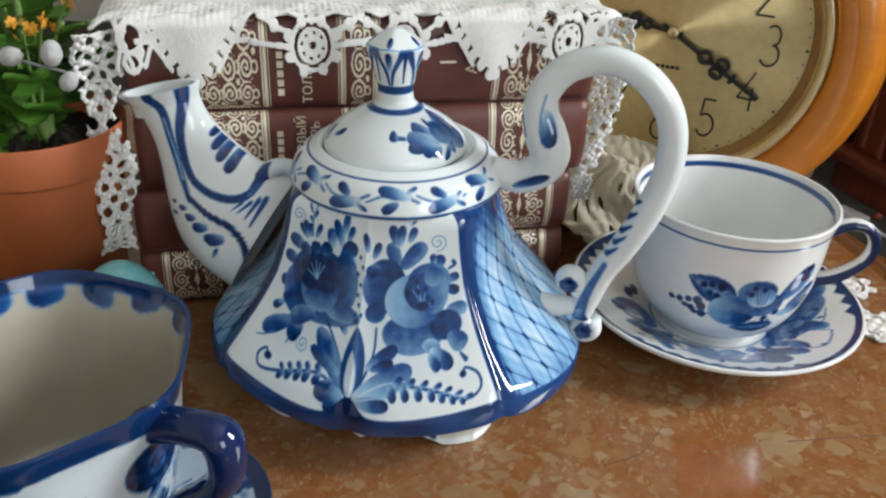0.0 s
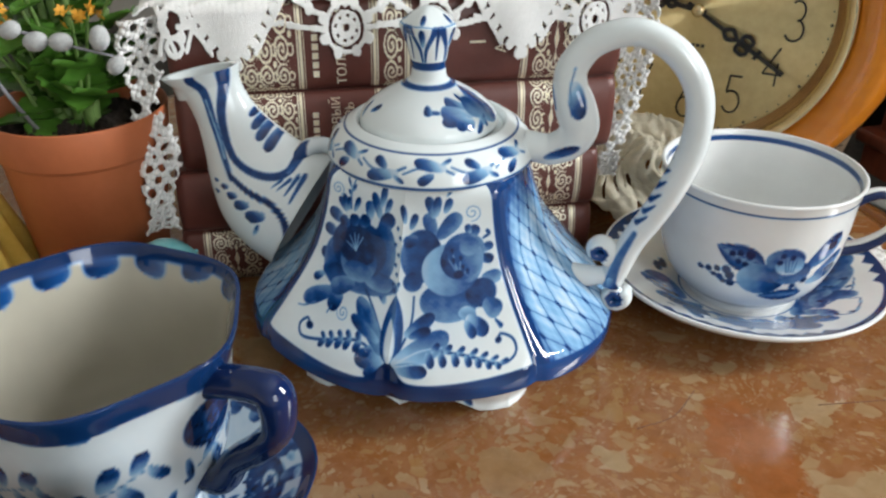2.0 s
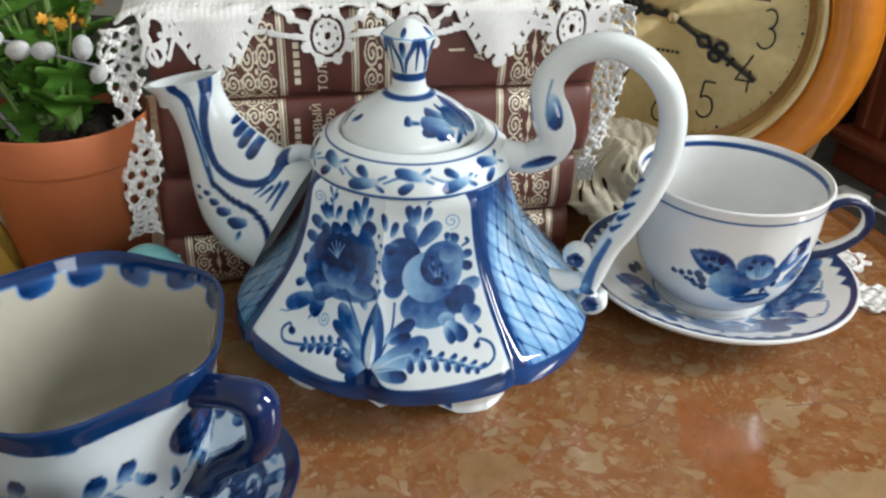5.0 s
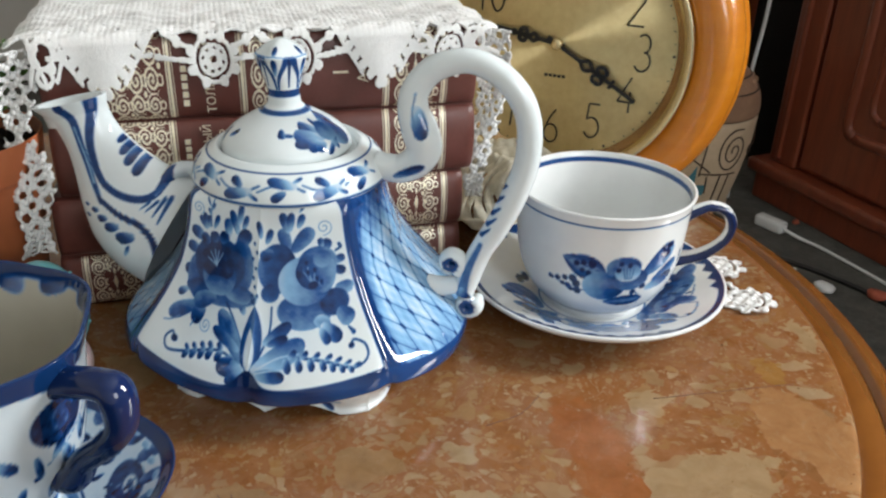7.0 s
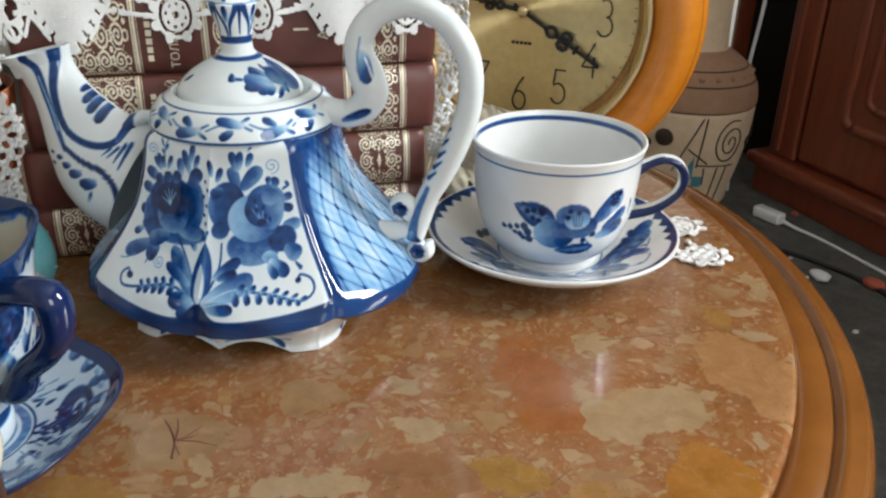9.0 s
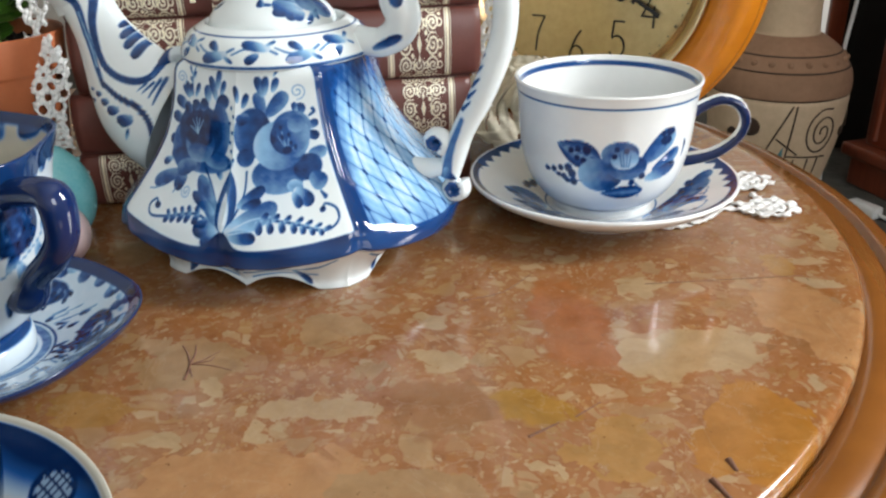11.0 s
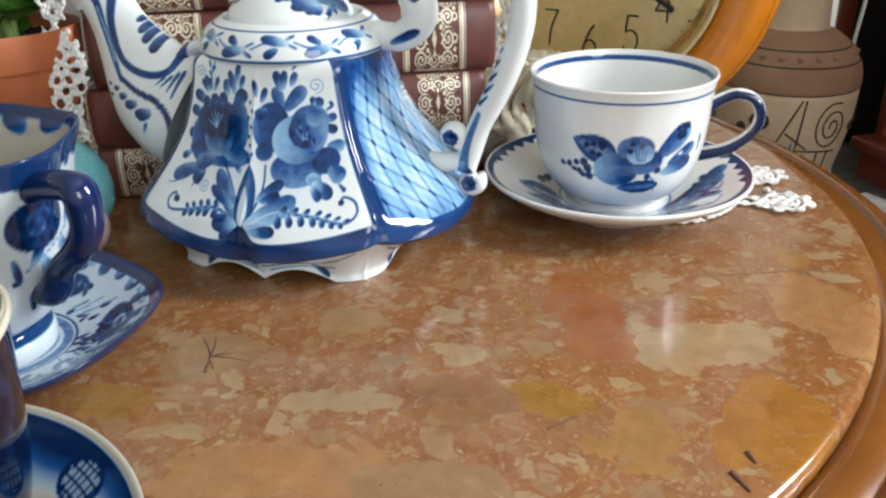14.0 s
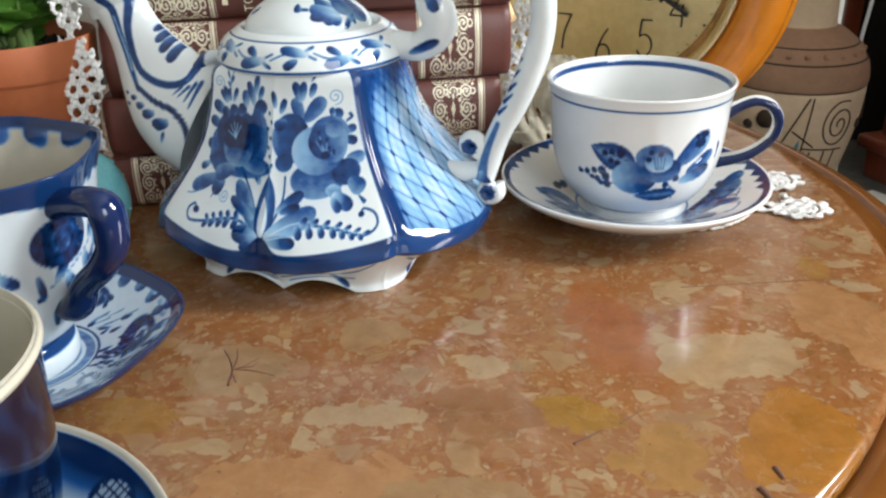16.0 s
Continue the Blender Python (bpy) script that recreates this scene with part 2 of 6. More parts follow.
    thin = ramp(m, vein.outputs["Fac"], [(0.492, (0, 0, 0)), (0.5, (0.5, 0.5, 0.5)), (0.508, (0, 0, 0))])
    col = mixed(m, mixed(m, 1.0, thin, (0.5, 0.5, 0.5), 'MULTIPLY'), col, (0.60, 0.42, 0.28))
    speck = noise_node(m, v, 260, 3, 0.6)
    col = mixed(m, ramp(m, speck.outputs["Fac"], [(0.69, (0, 0, 0)), (0.73, (0.8, 0.8, 0.8))]), col, (0.12, 0.045, 0.02))
    hs = n.new("ShaderNodeHueSaturation")
    hs.inputs["Saturation"].default_value, hs.inputs["Value"].default_value = 0.94, 0.60
    hs.inputs["Hue"].default_value = 0.506
    bc = n.new("ShaderNodeBrightContrast")
    bc.inputs["Contrast"].default_value = 0.10
    l.new(col, bc.inputs["Color"])
    l.new(bc.outputs[0], hs.inputs["Color"])
    l.new(hs.outputs[0], b.inputs["Base Color"])
    rough = noise_node(m, v, 40, 4)
    l.new(ramp(m, rough.outputs["Fac"], [(0.3, (0.10, 0.10, 0.10)), (0.7, (0.24, 0.24, 0.24))]), b.inputs["Roughness"])
    bumped(m, speck.outputs["Fac"], 0.03, 0.0005)
    return m


M_MARBLE = marble()


# ---- builders ----
def link(name, mesh, mat, parent=None, label=""):
    ob = new(name, mesh)
    if mat is not None and not mesh.materials:
        mesh.materials.append(mat)
    if parent is not None:
        ob.parent = parent
    if label:
        ob["label"] = label
    return ob


def part(name, bm, mat, parent=None, label="", smooth=True):
    me = bpy.data.meshes.new(name)
    bm.to_mesh(me)
    bm.free()
    if smooth:
        me.shade_smooth()
    return link(name, me, mat, parent, label)


def thing(name, m, label, category, group="", kind=""):
    ob = new(name)
    ob.empty_display_size = 0.02
    ob.matrix_world = m
    return tagged(ob, label, category, group, kind)


def grid_mesh(name, pts, closed_u=True, colours=None):
    """A smooth sheet through an array of points [v, u, 3]; closed_u joins the last column to the first."""
    nv, nu = pts.shape[:2]
    me = bpy.data.meshes.new(name)
    idx = np.arange(nv * nu).reshape(nv, nu)
    right = np.roll(idx, -1, 1) if closed_u else idx[:, 1:]
    left = idx if closed_u else idx[:, :-1]
    quads = np.stack([left[:-1], right[:-1], right[1:], left[1:]], -1).reshape(-1, 4)
    me.vertices.add(nv * nu)
    me.vertices.foreach_set("co", pts.reshape(-1).astype(np.float32))
    me.loops.add(quads.size)
    me.loops.foreach_set("vertex_index", quads.reshape(-1).astype(np.int32))
    me.polygons.add(len(quads))
    me.polygons.foreach_set("loop_start", (np.arange(len(quads)) * 4).astype(np.int32))
    me.polygons.foreach_set("loop_total", np.full(len(quads), 4, np.int32))
    me.update(calc_edges=True)
    me.validate()
    me.shade_smooth()
    if colours is not None:
        a = me.color_attributes.new("paint", "FLOAT_COLOR", "POINT")
        a.data.foreach_set("color", np.concatenate([colours.reshape(-1, 3), np.ones((nv * nu, 1))], 1).reshape(-1).astype(np.float32))
    return me


def smooth_curve(pts, n):
    """n points along a Catmull-Rom curve through rows of any width."""
    p = np.array(pts, float)
    p = np.concatenate([[2 * p[0] - p[1]], p, [2 * p[-1] - p[-2]]])
    t = np.linspace(0, len(p) - 3 - 1e-9, n)
    i = t.astype(int)
    s = (t - i)[:, None]
    a, b, c, d = p[i], p[i + 1], p[i + 2], p[i + 3]
    return 0.5 * (2 * b + (c - a) * s + (2 * a - 5 * b + 4 * c - d) * s**2 + (3 * b - a - 3 * c + d) * s**3)


def tube_points(path, n=60, seg=24, flat=1.0, up=(0, 1, 0)):
    """Rings round a curve through rows of x, y, z, radius. flat scales the ring along its side direction."""
    c = smooth_curve(path, n)
    d = np.gradient(c[:, :3], axis=0)
    d /= np.linalg.norm(d, axis=1, keepdims=True)
    side = np.tile(np.array(up, float), (n, 1))
    side -= d * (side * d).sum(1, keepdims=True)
    side /= np.linalg.norm(side, axis=1, keepdims=True)
    other = np.cross(d, side)
    a = np.linspace(0, 2 * np.pi, seg, endpoint=False)
    r = c[:, 3:4, None]
    return c[:, None, :3] + r * (flat * np.cos(a)[None, :, None] * side[:, None] + np.sin(a)[None, :, None] * other[:, None]), c


def closed_ends(pts):
    """Adds a point at each end of the rings, so that the tube is shut."""
    first, last = pts[:1].mean(1, keepdims=True), pts[-1:].mean(1, keepdims=True)
    return np.concatenate([np.repeat(first, pts.shape[1], 1), pts, np.repeat(last, pts.shape[1], 1)])


def lathe_points(profile, n, seg, wave=None):
    c = smooth_curve(profile, n) if n else np.array(profile, float)
    a = np.linspace(0, 2 * np.pi, seg, endpoint=False)
    r = c[:, :1] * (1 if wave is None else wave(a[None], c[:, 1:2]))
    return np.stack([r * np.cos(a), r * np.sin(a), np.repeat(c[:, 1:2], seg, 1)], -1)


def lathe(name, profile, mat, parent=None, label="", n=0, seg=64):
    return link(name, grid_mesh(name, lathe_points(profile, n, seg)), mat, parent, label)


def tube(name, path, mat, parent=None, label="", n=60, seg=20, flat=1.0, up=(0, 1, 0)):
    p, _ = tube_points(path, n, seg, flat, up)
    return link(name, grid_mesh(name, closed_ends(p)), mat, parent, label)


def box_bm(x0, x1, y0, y1, z0, z1, bevel=0.0, segs=2):
    bm = bmesh.new()
    bmesh.ops.create_cube(bm, size=1, matrix=Matrix.LocRotScale(((x0 + x1) / 2, (y0 + y1) / 2, (z0 + z1) / 2), None, (x1 - x0, y1 - y0, z1 - z0)))
    if bevel:
        bmesh.ops.bevel(bm, geom=bm.edges[:], offset=bevel, segments=segs, profile=0.6, affect="EDGES")
    return bm


# ---- paint: soft-edged strokes laid on sample points ----
WHITE = np.array((0.775, 0.835, 0.84))
DEEP = np.array((0.003, 0.015, 0.074))
BLUE = np.array((0.011, 0.077, 0.270))
WARM = np.array((0.82, 0.835, 0.82))
PALE = np.array((0.23, 0.44, 0.67))


def blue(v, white=WHITE):
    """Cobalt on white: 0 white, 0.4 pale, 0.75 blue, 1 deep."""
    v = (np.clip(np.asarray(v, float), 0, 1) ** 0.78)[..., None]
    return np.where(v < 0.4, white + (PALE - white) * v / 0.4, np.where(v < 0.75, PALE + (BLUE - PALE) * (v - 0.4) / 0.35, BLUE + (DEEP - BLUE) * (v - 0.75) / 0.25))


def navy(v):
    """The darker cobalt of the blue cups and plates, with some of their shade in it."""
    return blue(v) * (1 - 0.25 * np.clip(np.asarray(v, float), 0, 1)[..., None] ** 3)


class Canvas:
    """Sample points x, y in millimetres, and how much cobalt lies on each."""

    def __init__(self, x, y, soft=0.35):
        self.x, self.y, self.v, self.soft = x, y, np.zeros_like(x), soft

    def lay(self, d, v):
        """Lays value v where the distance d (mm) is negative."""
        a = np.clip(0.5 - d / (2 * self.soft), 0, 1)
        self.v = self.v * (1 - a) + v * a

    def petal(self, x, y, angle, length, width, v0=0.55, v1=1.0, blunt=0.35):
        """A stroke from its base at x, y: thin at the base, widest near the tip, from v0 (base) to v1 (tip)."""
        c, s = math.cos(radians(angle)), math.sin(radians(angle))
        u, w = (self.x - x) * c + (self.y - y) * s, -(self.x - x) * s + (self.y - y) * c
        q = np.clip(u / length, 0, 1)
        half = width / 2 * (q ** blunt) * np.sqrt(np.clip(1 - q ** 4, 0, 1)) * 1.1
        d = np.maximum(np.abs(w) - half, np.maximum(-u, u - length))
        side = 0.20 * np.clip(w / (width / 2), -1, 1)
        heel = 0.32 * np.clip(1 - q / 0.6, 0, 1)
        self.lay(d, np.clip(v0 + (v1 - v0) * q + side - heel, 0.12, 1))

    def leaf(self, x, y, angle, length, width, v0=0.6, v1=0.9, light=0.0):
        c, s = math.cos(radians(angle)), math.sin(radians(angle))
        u, w = (self.x - x) * c + (self.y - y) * s, -(self.x - x) * s + (self.y - y) * c
        q = np.clip(u / length, 0, 1)
        half = width / 2 * np.sin(np.pi * q ** 0.8) ** 0.8
        d = np.maximum(np.abs(w) - half, np.maximum(-u, u - length))
        v = v0 + (v1 - v0) * np.clip(np.abs(w) / (half + 1e-6), 0, 1)
        self.lay(d, v * (1 - light) + light * 0.0)

    def disc(self, x, y, rx, ry, v_in, v_out, angle=0.0):
        c, s = math.cos(radians(angle)), math.sin(radians(angle))
        u, w = ((self.x - x) * c + (self.y - y) * s) / rx, (-(self.x - x) * s + (self.y - y) * c) / ry
        r = np.sqrt(u * u + w * w)
        self.lay((r - 1) * min(rx, ry), np.clip(v_in + (v_out - v_in) * np.clip(r, 0, 1) ** 2, 0, 1))

    def wash(self, x, y, rx, ry, angle, v0, v1):
        """An oval that runs from v0 to v1 along the given direction."""
        u, w = (self.x - x) / rx, (self.y - y) / ry
        q = np.clip(0.5 + 0.5 * (u * math.cos(radians(angle)) + w * math.sin(radians(angle))), 0, 1)
        self.lay((np.hypot(u, w) - 1) * min(rx, ry), v0 + (v1 - v0) * q)

    def line(self, pts, w0, w1=None, v=0.85, n=24):
        p = smooth_curve(pts, n) if len(pts) > 2 else np.array(pts, float)
        w1 = w0 if w1 is None else w1
        best = np.full_like(self.x, 1e9)
        k = len(p) - 1
        for i in range(k):
            a, e = p[i], p[i + 1] - p[i]
            q = np.clip(((self.x - a[0]) * e[0] + (self.y - a[1]) * e[1]) / (e @ e + 1e-9), 0, 1)
            w = (w0 + (w1 - w0) * (i + q) / k) / 2
            best = np.minimum(best, np.hypot(self.x - a[0] - q * e[0], self.y - a[1] - q * e[1]) - w)
        self.lay(best, v)

    def curl(self, x, y, r, turns, start, w=0.7, v=0.85, sign=1):
        a = np.linspace(0, 2 * np.pi * turns, 26)
        rr = r * (1 - a / a[-1] * 0.85)
        self.line([(x + q * math.cos(radians(start) + sign * t), y + q * math.sin(radians(start) + sign * t)) for q, t in zip(rr, a)], w, w * 1.3, v, 40)


    def water(self, amount=0.35):
        """Lets the cobalt pool and thin out, as a wet brush leaves it."""
        r = np.random.default_rng(3)
        for lo, hi, a in ((4.0, 9.0, 0.10), (1.3, 2.6, 0.045)):
            n = sum(np.sin((self.x * math.cos(t) + self.y * math.sin(t)) * 2 * np.pi / w + p) for t, w, p in zip(r.uniform(0, np.pi, 7), r.uniform(lo, hi, 7), r.uniform(0, 6.3, 7)))
            self.v = np.clip(self.v * (1 + amount * a * n / 1.9), 0, 1)


# ---- painted ornament ----

def paint_front(cv):
    """Two roses over ferns, on the folded front of the teapot."""
    cv.petal(-17.2, 98.9, 95, 9.6, 6.0, 0.45, 0.75)
    cv.petal(-11.5, 100.7, 110, 13.1, 5.1, 0.5, 0.85)
    cv.petal(-11.5, 105.8, 82, 11.1, 4.0, 0.5, 0.85)
    cv.petal(-9.3, 103.2, 73, 8.4, 3.6, 0.5, 0.85)
    cv.petal(-11.7, 95.5, 53, 10.3, 8.6, 0.75, 0.9)
    cv.petal(-30.9, 94.9, 152, 10.5, 7.2, 0.55, 0.92)
    cv.petal(-33.6, 87.9, 160, 9.5, 6.8, 0.55, 0.92)
    cv.petal(-30.4, 100.4, 125, 7.8, 4.0, 0.55, 0.92)
    cv.petal(-30.1, 100.9, 105, 8.2, 3.7, 0.55, 0.92)
    cv.petal(-29.4, 101.1, 88, 6.9, 2.9, 0.55, 0.92)
    cv.petal(-26.2, 101.3, 70, 8.0, 3.4, 0.55, 0.92)
    cv.petal(-36.5, 78.2, 176, 7.5, 6.3, 0.8, 0.95)
    cv.petal(-34.8, 72.2, -174, 7.0, 6.2, 0.55, 0.92)
    cv.petal(-40.7, 69.4, -151, 6.7, 4.2, 0.55, 0.92)
    cv.petal(-33.5, 63.8, -157, 18.6, 8.1, 0.85, 0.65)
    cv.petal(-29.3, 63.1, -132, 9.8, 8.0, 0.7, 0.95)
    cv.petal(-5.9, 62.9, 119, 7.1, 4.5, 0.5, 0.9)
    cv.line([(-28.1, 102.4), (-28.0, 110.5), (-25.5, 118.2)], 0.9, 0.6, 0.7)
    cv.petal(-28.3, 108.2, 109, 3.7, 1.9, 0.6, 0.85)
    cv.petal(-27.8, 112.0, 116, 5.5, 1.5, 0.6, 0.85)
    cv.petal(-27.2, 110.7, 68, 4.2, 1.8, 0.6, 0.85)
    cv.petal(-26.1, 116.1, 53, 2.5, 1.0, 0.6, 0.85)
    cv.wash(-9.6, 85.2, 6.9, 13.7, 0, 0.95, 0.55)
    cv.wash(-33.4, 76.7, 8.4, 11.8, 180, 0.95, 0.62)
    cv.wash(-20.7, 70.8, 20.4, 6.1, -90, 0.98, 0.58)
    cv.petal(-18.2, 72.1, -3, 15.3, 9.8, 0.8, 0.6)
    cv.petal(-23.2, 69.4, -157, 14.1, 9.2, 0.85, 0.6)
    cv.disc(-22.6, 84.7, 15.1, 13.7, 0.98, 0.86)
    cv.petal(-29.0, 93.3, 134, 6.3, 5.9, 0.95, 0.85)
    cv.petal(-25.5, 94.5, 96, 5.8, 6.4, 0.95, 0.85)
    cv.petal(-22.1, 95.3, 56, 6.7, 6.9, 0.95, 0.85)
    cv.wash(-22.4, 79.0, 10.2, 9.3, -90, 1, 0.36)
    cv.disc(-23.5, 83.0, 9.8, 6.3, 0.98, 0.95)
    cv.wash(-22.4, 74.3, 7.9, 4.5, -90, 0.8, 0.42)
    cv.disc(-25.0, 88.0, 8.2, 4.3, 1, 1)
    cv.line([(-24.3, 83.6), (-29.9, 86.4)], 0.78, 0.48, 0.28)
    cv.line([(-24.3, 83.6), (-28.1, 89.6)], 0.78, 0.48, 0.28)
    cv.line([(-24.3, 83.6), (-25.5, 91.2)], 0.78, 0.48, 0.28)
    cv.line([(-24.3, 83.6), (-23.1, 91.1)], 0.78, 0.48, 0.28)
    cv.line([(-24.3, 83.6), (-20.6, 90.4)], 0.78, 0.48, 0.28)
    cv.line([(-43.3, 56.7), (-48.5, 54.3), (-52.7, 53.7)], 0.75, 0.45, 0.6)
    cv.line([(-34.2, 56.8), (-36.1, 54.0)], 0.9, 0.6, 0.7)
    cv.petal(1.1, 100.8, 105, 8.7, 3.7, 0.6, 0.95)
    cv.petal(3.8, 98.1, 74, 7.8, 4.1, 0.6, 0.95)
    cv.petal(-2.1, 96.9, 104, 2.3, 1.6, 0.7, 0.95)
    cv.petal(-0.5, 92.8, 104, 2.3, 1.6, 0.7, 0.95)
    cv.petal(-2.7, 89.3, 102, 2.4, 1.7, 0.7, 0.95)
    cv.petal(-0.9, 84.8, 105, 2.3, 1.6, 0.7, 0.95)
    cv.petal(-2.0, 79.9, 103, 2.4, 1.7, 0.7, 0.95)
    cv.petal(-1.0, 75.8, 105, 2.3, 1.6, 0.7, 0.95)
    cv.petal(-2.1, 71.1, 106, 2.3, 1.6, 0.7, 0.95)
    cv.petal(0.5, 71.6, 103, 2.4, 1.6, 0.7, 0.95)
    cv.petal(-1.1, 68.1, 106, 2.3, 1.6, 0.7, 0.95)
    cv.petal(15.3, 95.2, 113, 11.9, 7.3, 0.9, 0.55)
    cv.petal(16.9, 94.6, 51, 14.9, 9.1, 0.95, 0.55)
    cv.petal(14.6, 103.9, 111, 10.8, 5.5, 0.55, 0.88)
    cv.petal(15.1, 104.4, 86, 9.8, 4.6, 0.55, 0.88)
    cv.petal(19.2, 106.1, 73, 7.7, 4.3, 0.55, 0.88)
    cv.petal(19.5, 113.9, 57, 3.8, 1.6, 0.55, 0.88)
    cv.petal(29.4, 92.7, 56, 9.4, 6.6, 0.55, 0.88)
    cv.petal(31.0, 95.9, 102, 5.5, 3.7, 0.55, 0.88)
    cv.petal(35.9, 88.5, 27, 7.3, 5.0, 0.55, 0.88)
    cv.petal(36.1, 86.0, -13, 7.4, 5.5, 0.8, 1)
    cv.petal(38.5, 76.1, 7, 9.3, 7.2, 0.8, 0.42)
    cv.wash(9.6, 86.3, 9.8, 12.3, 180, 1, 0.62)
    cv.wash(6.7, 74.1, 4.7, 4.4, -90, 0.9, 0.65)
    cv.petal(7.6, 94.5, -156, 7.4, 6.8, 0.95, 0.75)
    cv.wash(24.8, 66.2, 13.9, 8.7, -90, 0.85, 0.5)
    cv.wash(39.2, 70.1, 7.2, 6.2, 0, 0.92, 0.8)
    cv.petal(41.1, 66.9, -33, 10.0, 9.2, 0.9, 0.5)
    cv.petal(35.5, 63.9, -112, 5.9, 10.6, 0.6, 0.42)
    cv.petal(33.8, 60.1, -29, 12.9, 7.3, 0.45, 0.95)
    cv.petal(33.3, 58.4, -46, 8.7, 4.8, 0.5, 0.9)
    cv.wash(24.0, 80.5, 13.6, 12.0, 0, 0.22, 0.8)
    cv.wash(29.4, 89.2, 9.4, 7.9, 180, 0.5, 0.78)
    cv.wash(32.5, 81.8, 6.0, 7.6, -163, 0.42, 0.7)
    cv.wash(28.7, 84.7, 9.9, 9.1, 17, 0.97, 0.42)
    cv.wash(31.5, 90.8, 4.5, 4.5, 90, 0.42, 0.72)
    cv.line([(28.0, 77.2), (21.4, 86.3)], 0.75, 0.6, 0.5)
    cv.petal(22.5, 84.9, 120, 3.0, 2.0, 1, 1)
    cv.line([(28.0, 77.2), (23.8, 88.5)], 0.75, 0.6, 0.5)
    cv.petal(24.9, 87.1, 120, 3.0, 2.0, 1, 1)
    cv.line([(28.0, 77.2), (24.8, 84.0)], 0.75, 0.6, 0.5)
    cv.petal(25.9, 82.6, 118, 3.1, 2.0, 1, 1)
    cv.line([(28.0, 77.2), (28.1, 85.1)], 0.75, 0.6, 0.5)
    cv.petal(29.1, 83.7, 120, 3.0, 2.0, 1, 1)
    cv.line([(28.0, 77.2), (29.4, 81.0)], 0.75, 0.6, 0.5)
    cv.petal(30.5, 79.6, 121, 3.0, 2.0, 1, 1)
    cv.line([(28.0, 77.2), (31.7, 79.4)], 0.75, 0.6, 0.5)
    cv.petal(32.8, 77.8, 119, 3.1, 2.0, 1, 1)
    cv.disc(27.9, 78.0, 2.4, 1.8, 1, 1)
    cv.line([(37.8, 94.7), (40.0, 96.5), (39.2, 97.9)], 1.2, 1.8, 0.85)
    cv.line([(47.7, 59.1), (50.6, 56.9)], 0.9, 2.1, 0.8)
    cv.curl(31.6, 106.6, 4.2, 1.6, -90, 0.4, 0.5)
    cv.curl(-35.8, 110.7, 3.5, 1.6, -60, 0.4, 0.5)
    cv.curl(-27.5, 55.6, 3.2, 1.6, 180, 0.4, 0.5)
    cv.line([(-0.3, 39.3), (-4.2, 48.2), (-11.1, 59.4), (-16.7, 67.3)], 1.2, 1, 0.85)
    cv.line([(1.3, 39.4), (6.0, 49.5), (8.3, 57.0), (8.0, 67.6)], 1.2, 1, 0.85)
    cv.line([(1.8, 40.4), (17.5, 46.4), (35.9, 45.6), (52.9, 42.5), (59.3, 46.4), (57.2, 51.8), (51.2, 53.8), (50.1, 51.2)], 1.2, 1, 0.85)
    cv.line([(-2.1, 40.2), (-16.6, 46.9), (-35.9, 43.6), (-47.5, 42.6), (-49.9, 46.7), (-45.9, 49.8), (-44.3, 46.6)], 1.2, 1, 0.85)
    cv.petal(-3.8, 43.4, 129, 26.0, 9.8, 0.75, 0.62)
    cv.petal(-6.3, 47.8, 154, 18.1, 5.9, 0.6, 0.9)
    cv.leaf(-0.1, 38.6, 91, 29.4, 11.0, 0.55, 0.88)
    cv.leaf(-0.1, 40.0, 95, 18.1, 5.3, 0, 0.1)
    cv.petal(1.6, 39.8, 27, 28.6, 12.3, 0.35, 0.66)
    cv.petal(2.0, 39.1, -1, 17.5, 7.1, 0.45, 0.95)
    cv.petal(-1.9, 39.7, 173, 15.5, 9.3, 0.5, 0.95)
    cv.petal(-2.1, 38.9, -157, 10.5, 5.6, 0.6, 0.95)
    cv.petal(5.8, 51.6, 34, 15.8, 7.2, 0.6, 0.95)
    cv.petal(8.1, 51.4, 18, 10.6, 4.9, 0.85, 1)
    cv.petal(-9.9, 54.7, 137, 9.2, 5.5, 0.85, 0.6)
    cv.line([(2.5, 40.7), (14.4, 46.4), (24.7, 48.2)], 0.75, 0.45, 0.12)
    cv.line([(3.5, 39.7), (10.9, 41.4), (17.8, 42.0)], 0.75, 0.45, 0.12)
    cv.petal(-9.9, 46.2, -124, 5.7, 4.1, 0.65, 1)
    cv.petal(-15.3, 47.2, -127, 5.6, 4.0, 0.65, 1)
    cv.petal(-15.3, 47.2, 138, 4.3, 3.4, 0.6, 0.95)
    cv.petal(-20.5, 47.0, -130, 5.5, 3.8, 0.65, 1)
    cv.petal(-20.5, 47.0, 142, 4.1, 3.1, 0.6, 0.95)
    cv.petal(-25.0, 46.2, -133, 5.3, 3.5, 0.65, 1)
    cv.petal(-25.0, 46.2, 143, 4.0, 2.9, 0.6, 0.95)
    cv.petal(-29.7, 45.2, -137, 5.1, 3.2, 0.65, 1)
    cv.petal(-29.7, 45.2, 145, 3.9, 2.7, 0.6, 0.95)
    cv.petal(-33.9, 44.3, -140, 5.1, 3.0, 0.65, 1)
    cv.petal(-33.9, 44.3, 149, 3.8, 2.4, 0.6, 0.95)
    cv.petal(17.6, 46.2, -53, 6.7, 4.3, 0.6, 1)
    cv.petal(19.7, 46.4, 40, 4.7, 3.3, 0.55, 0.95)
    cv.petal(23.6, 46.3, -52, 6.2, 4.0, 0.6, 1)
    cv.petal(25.7, 46.3, 38, 4.6, 3.1, 0.55, 0.95)
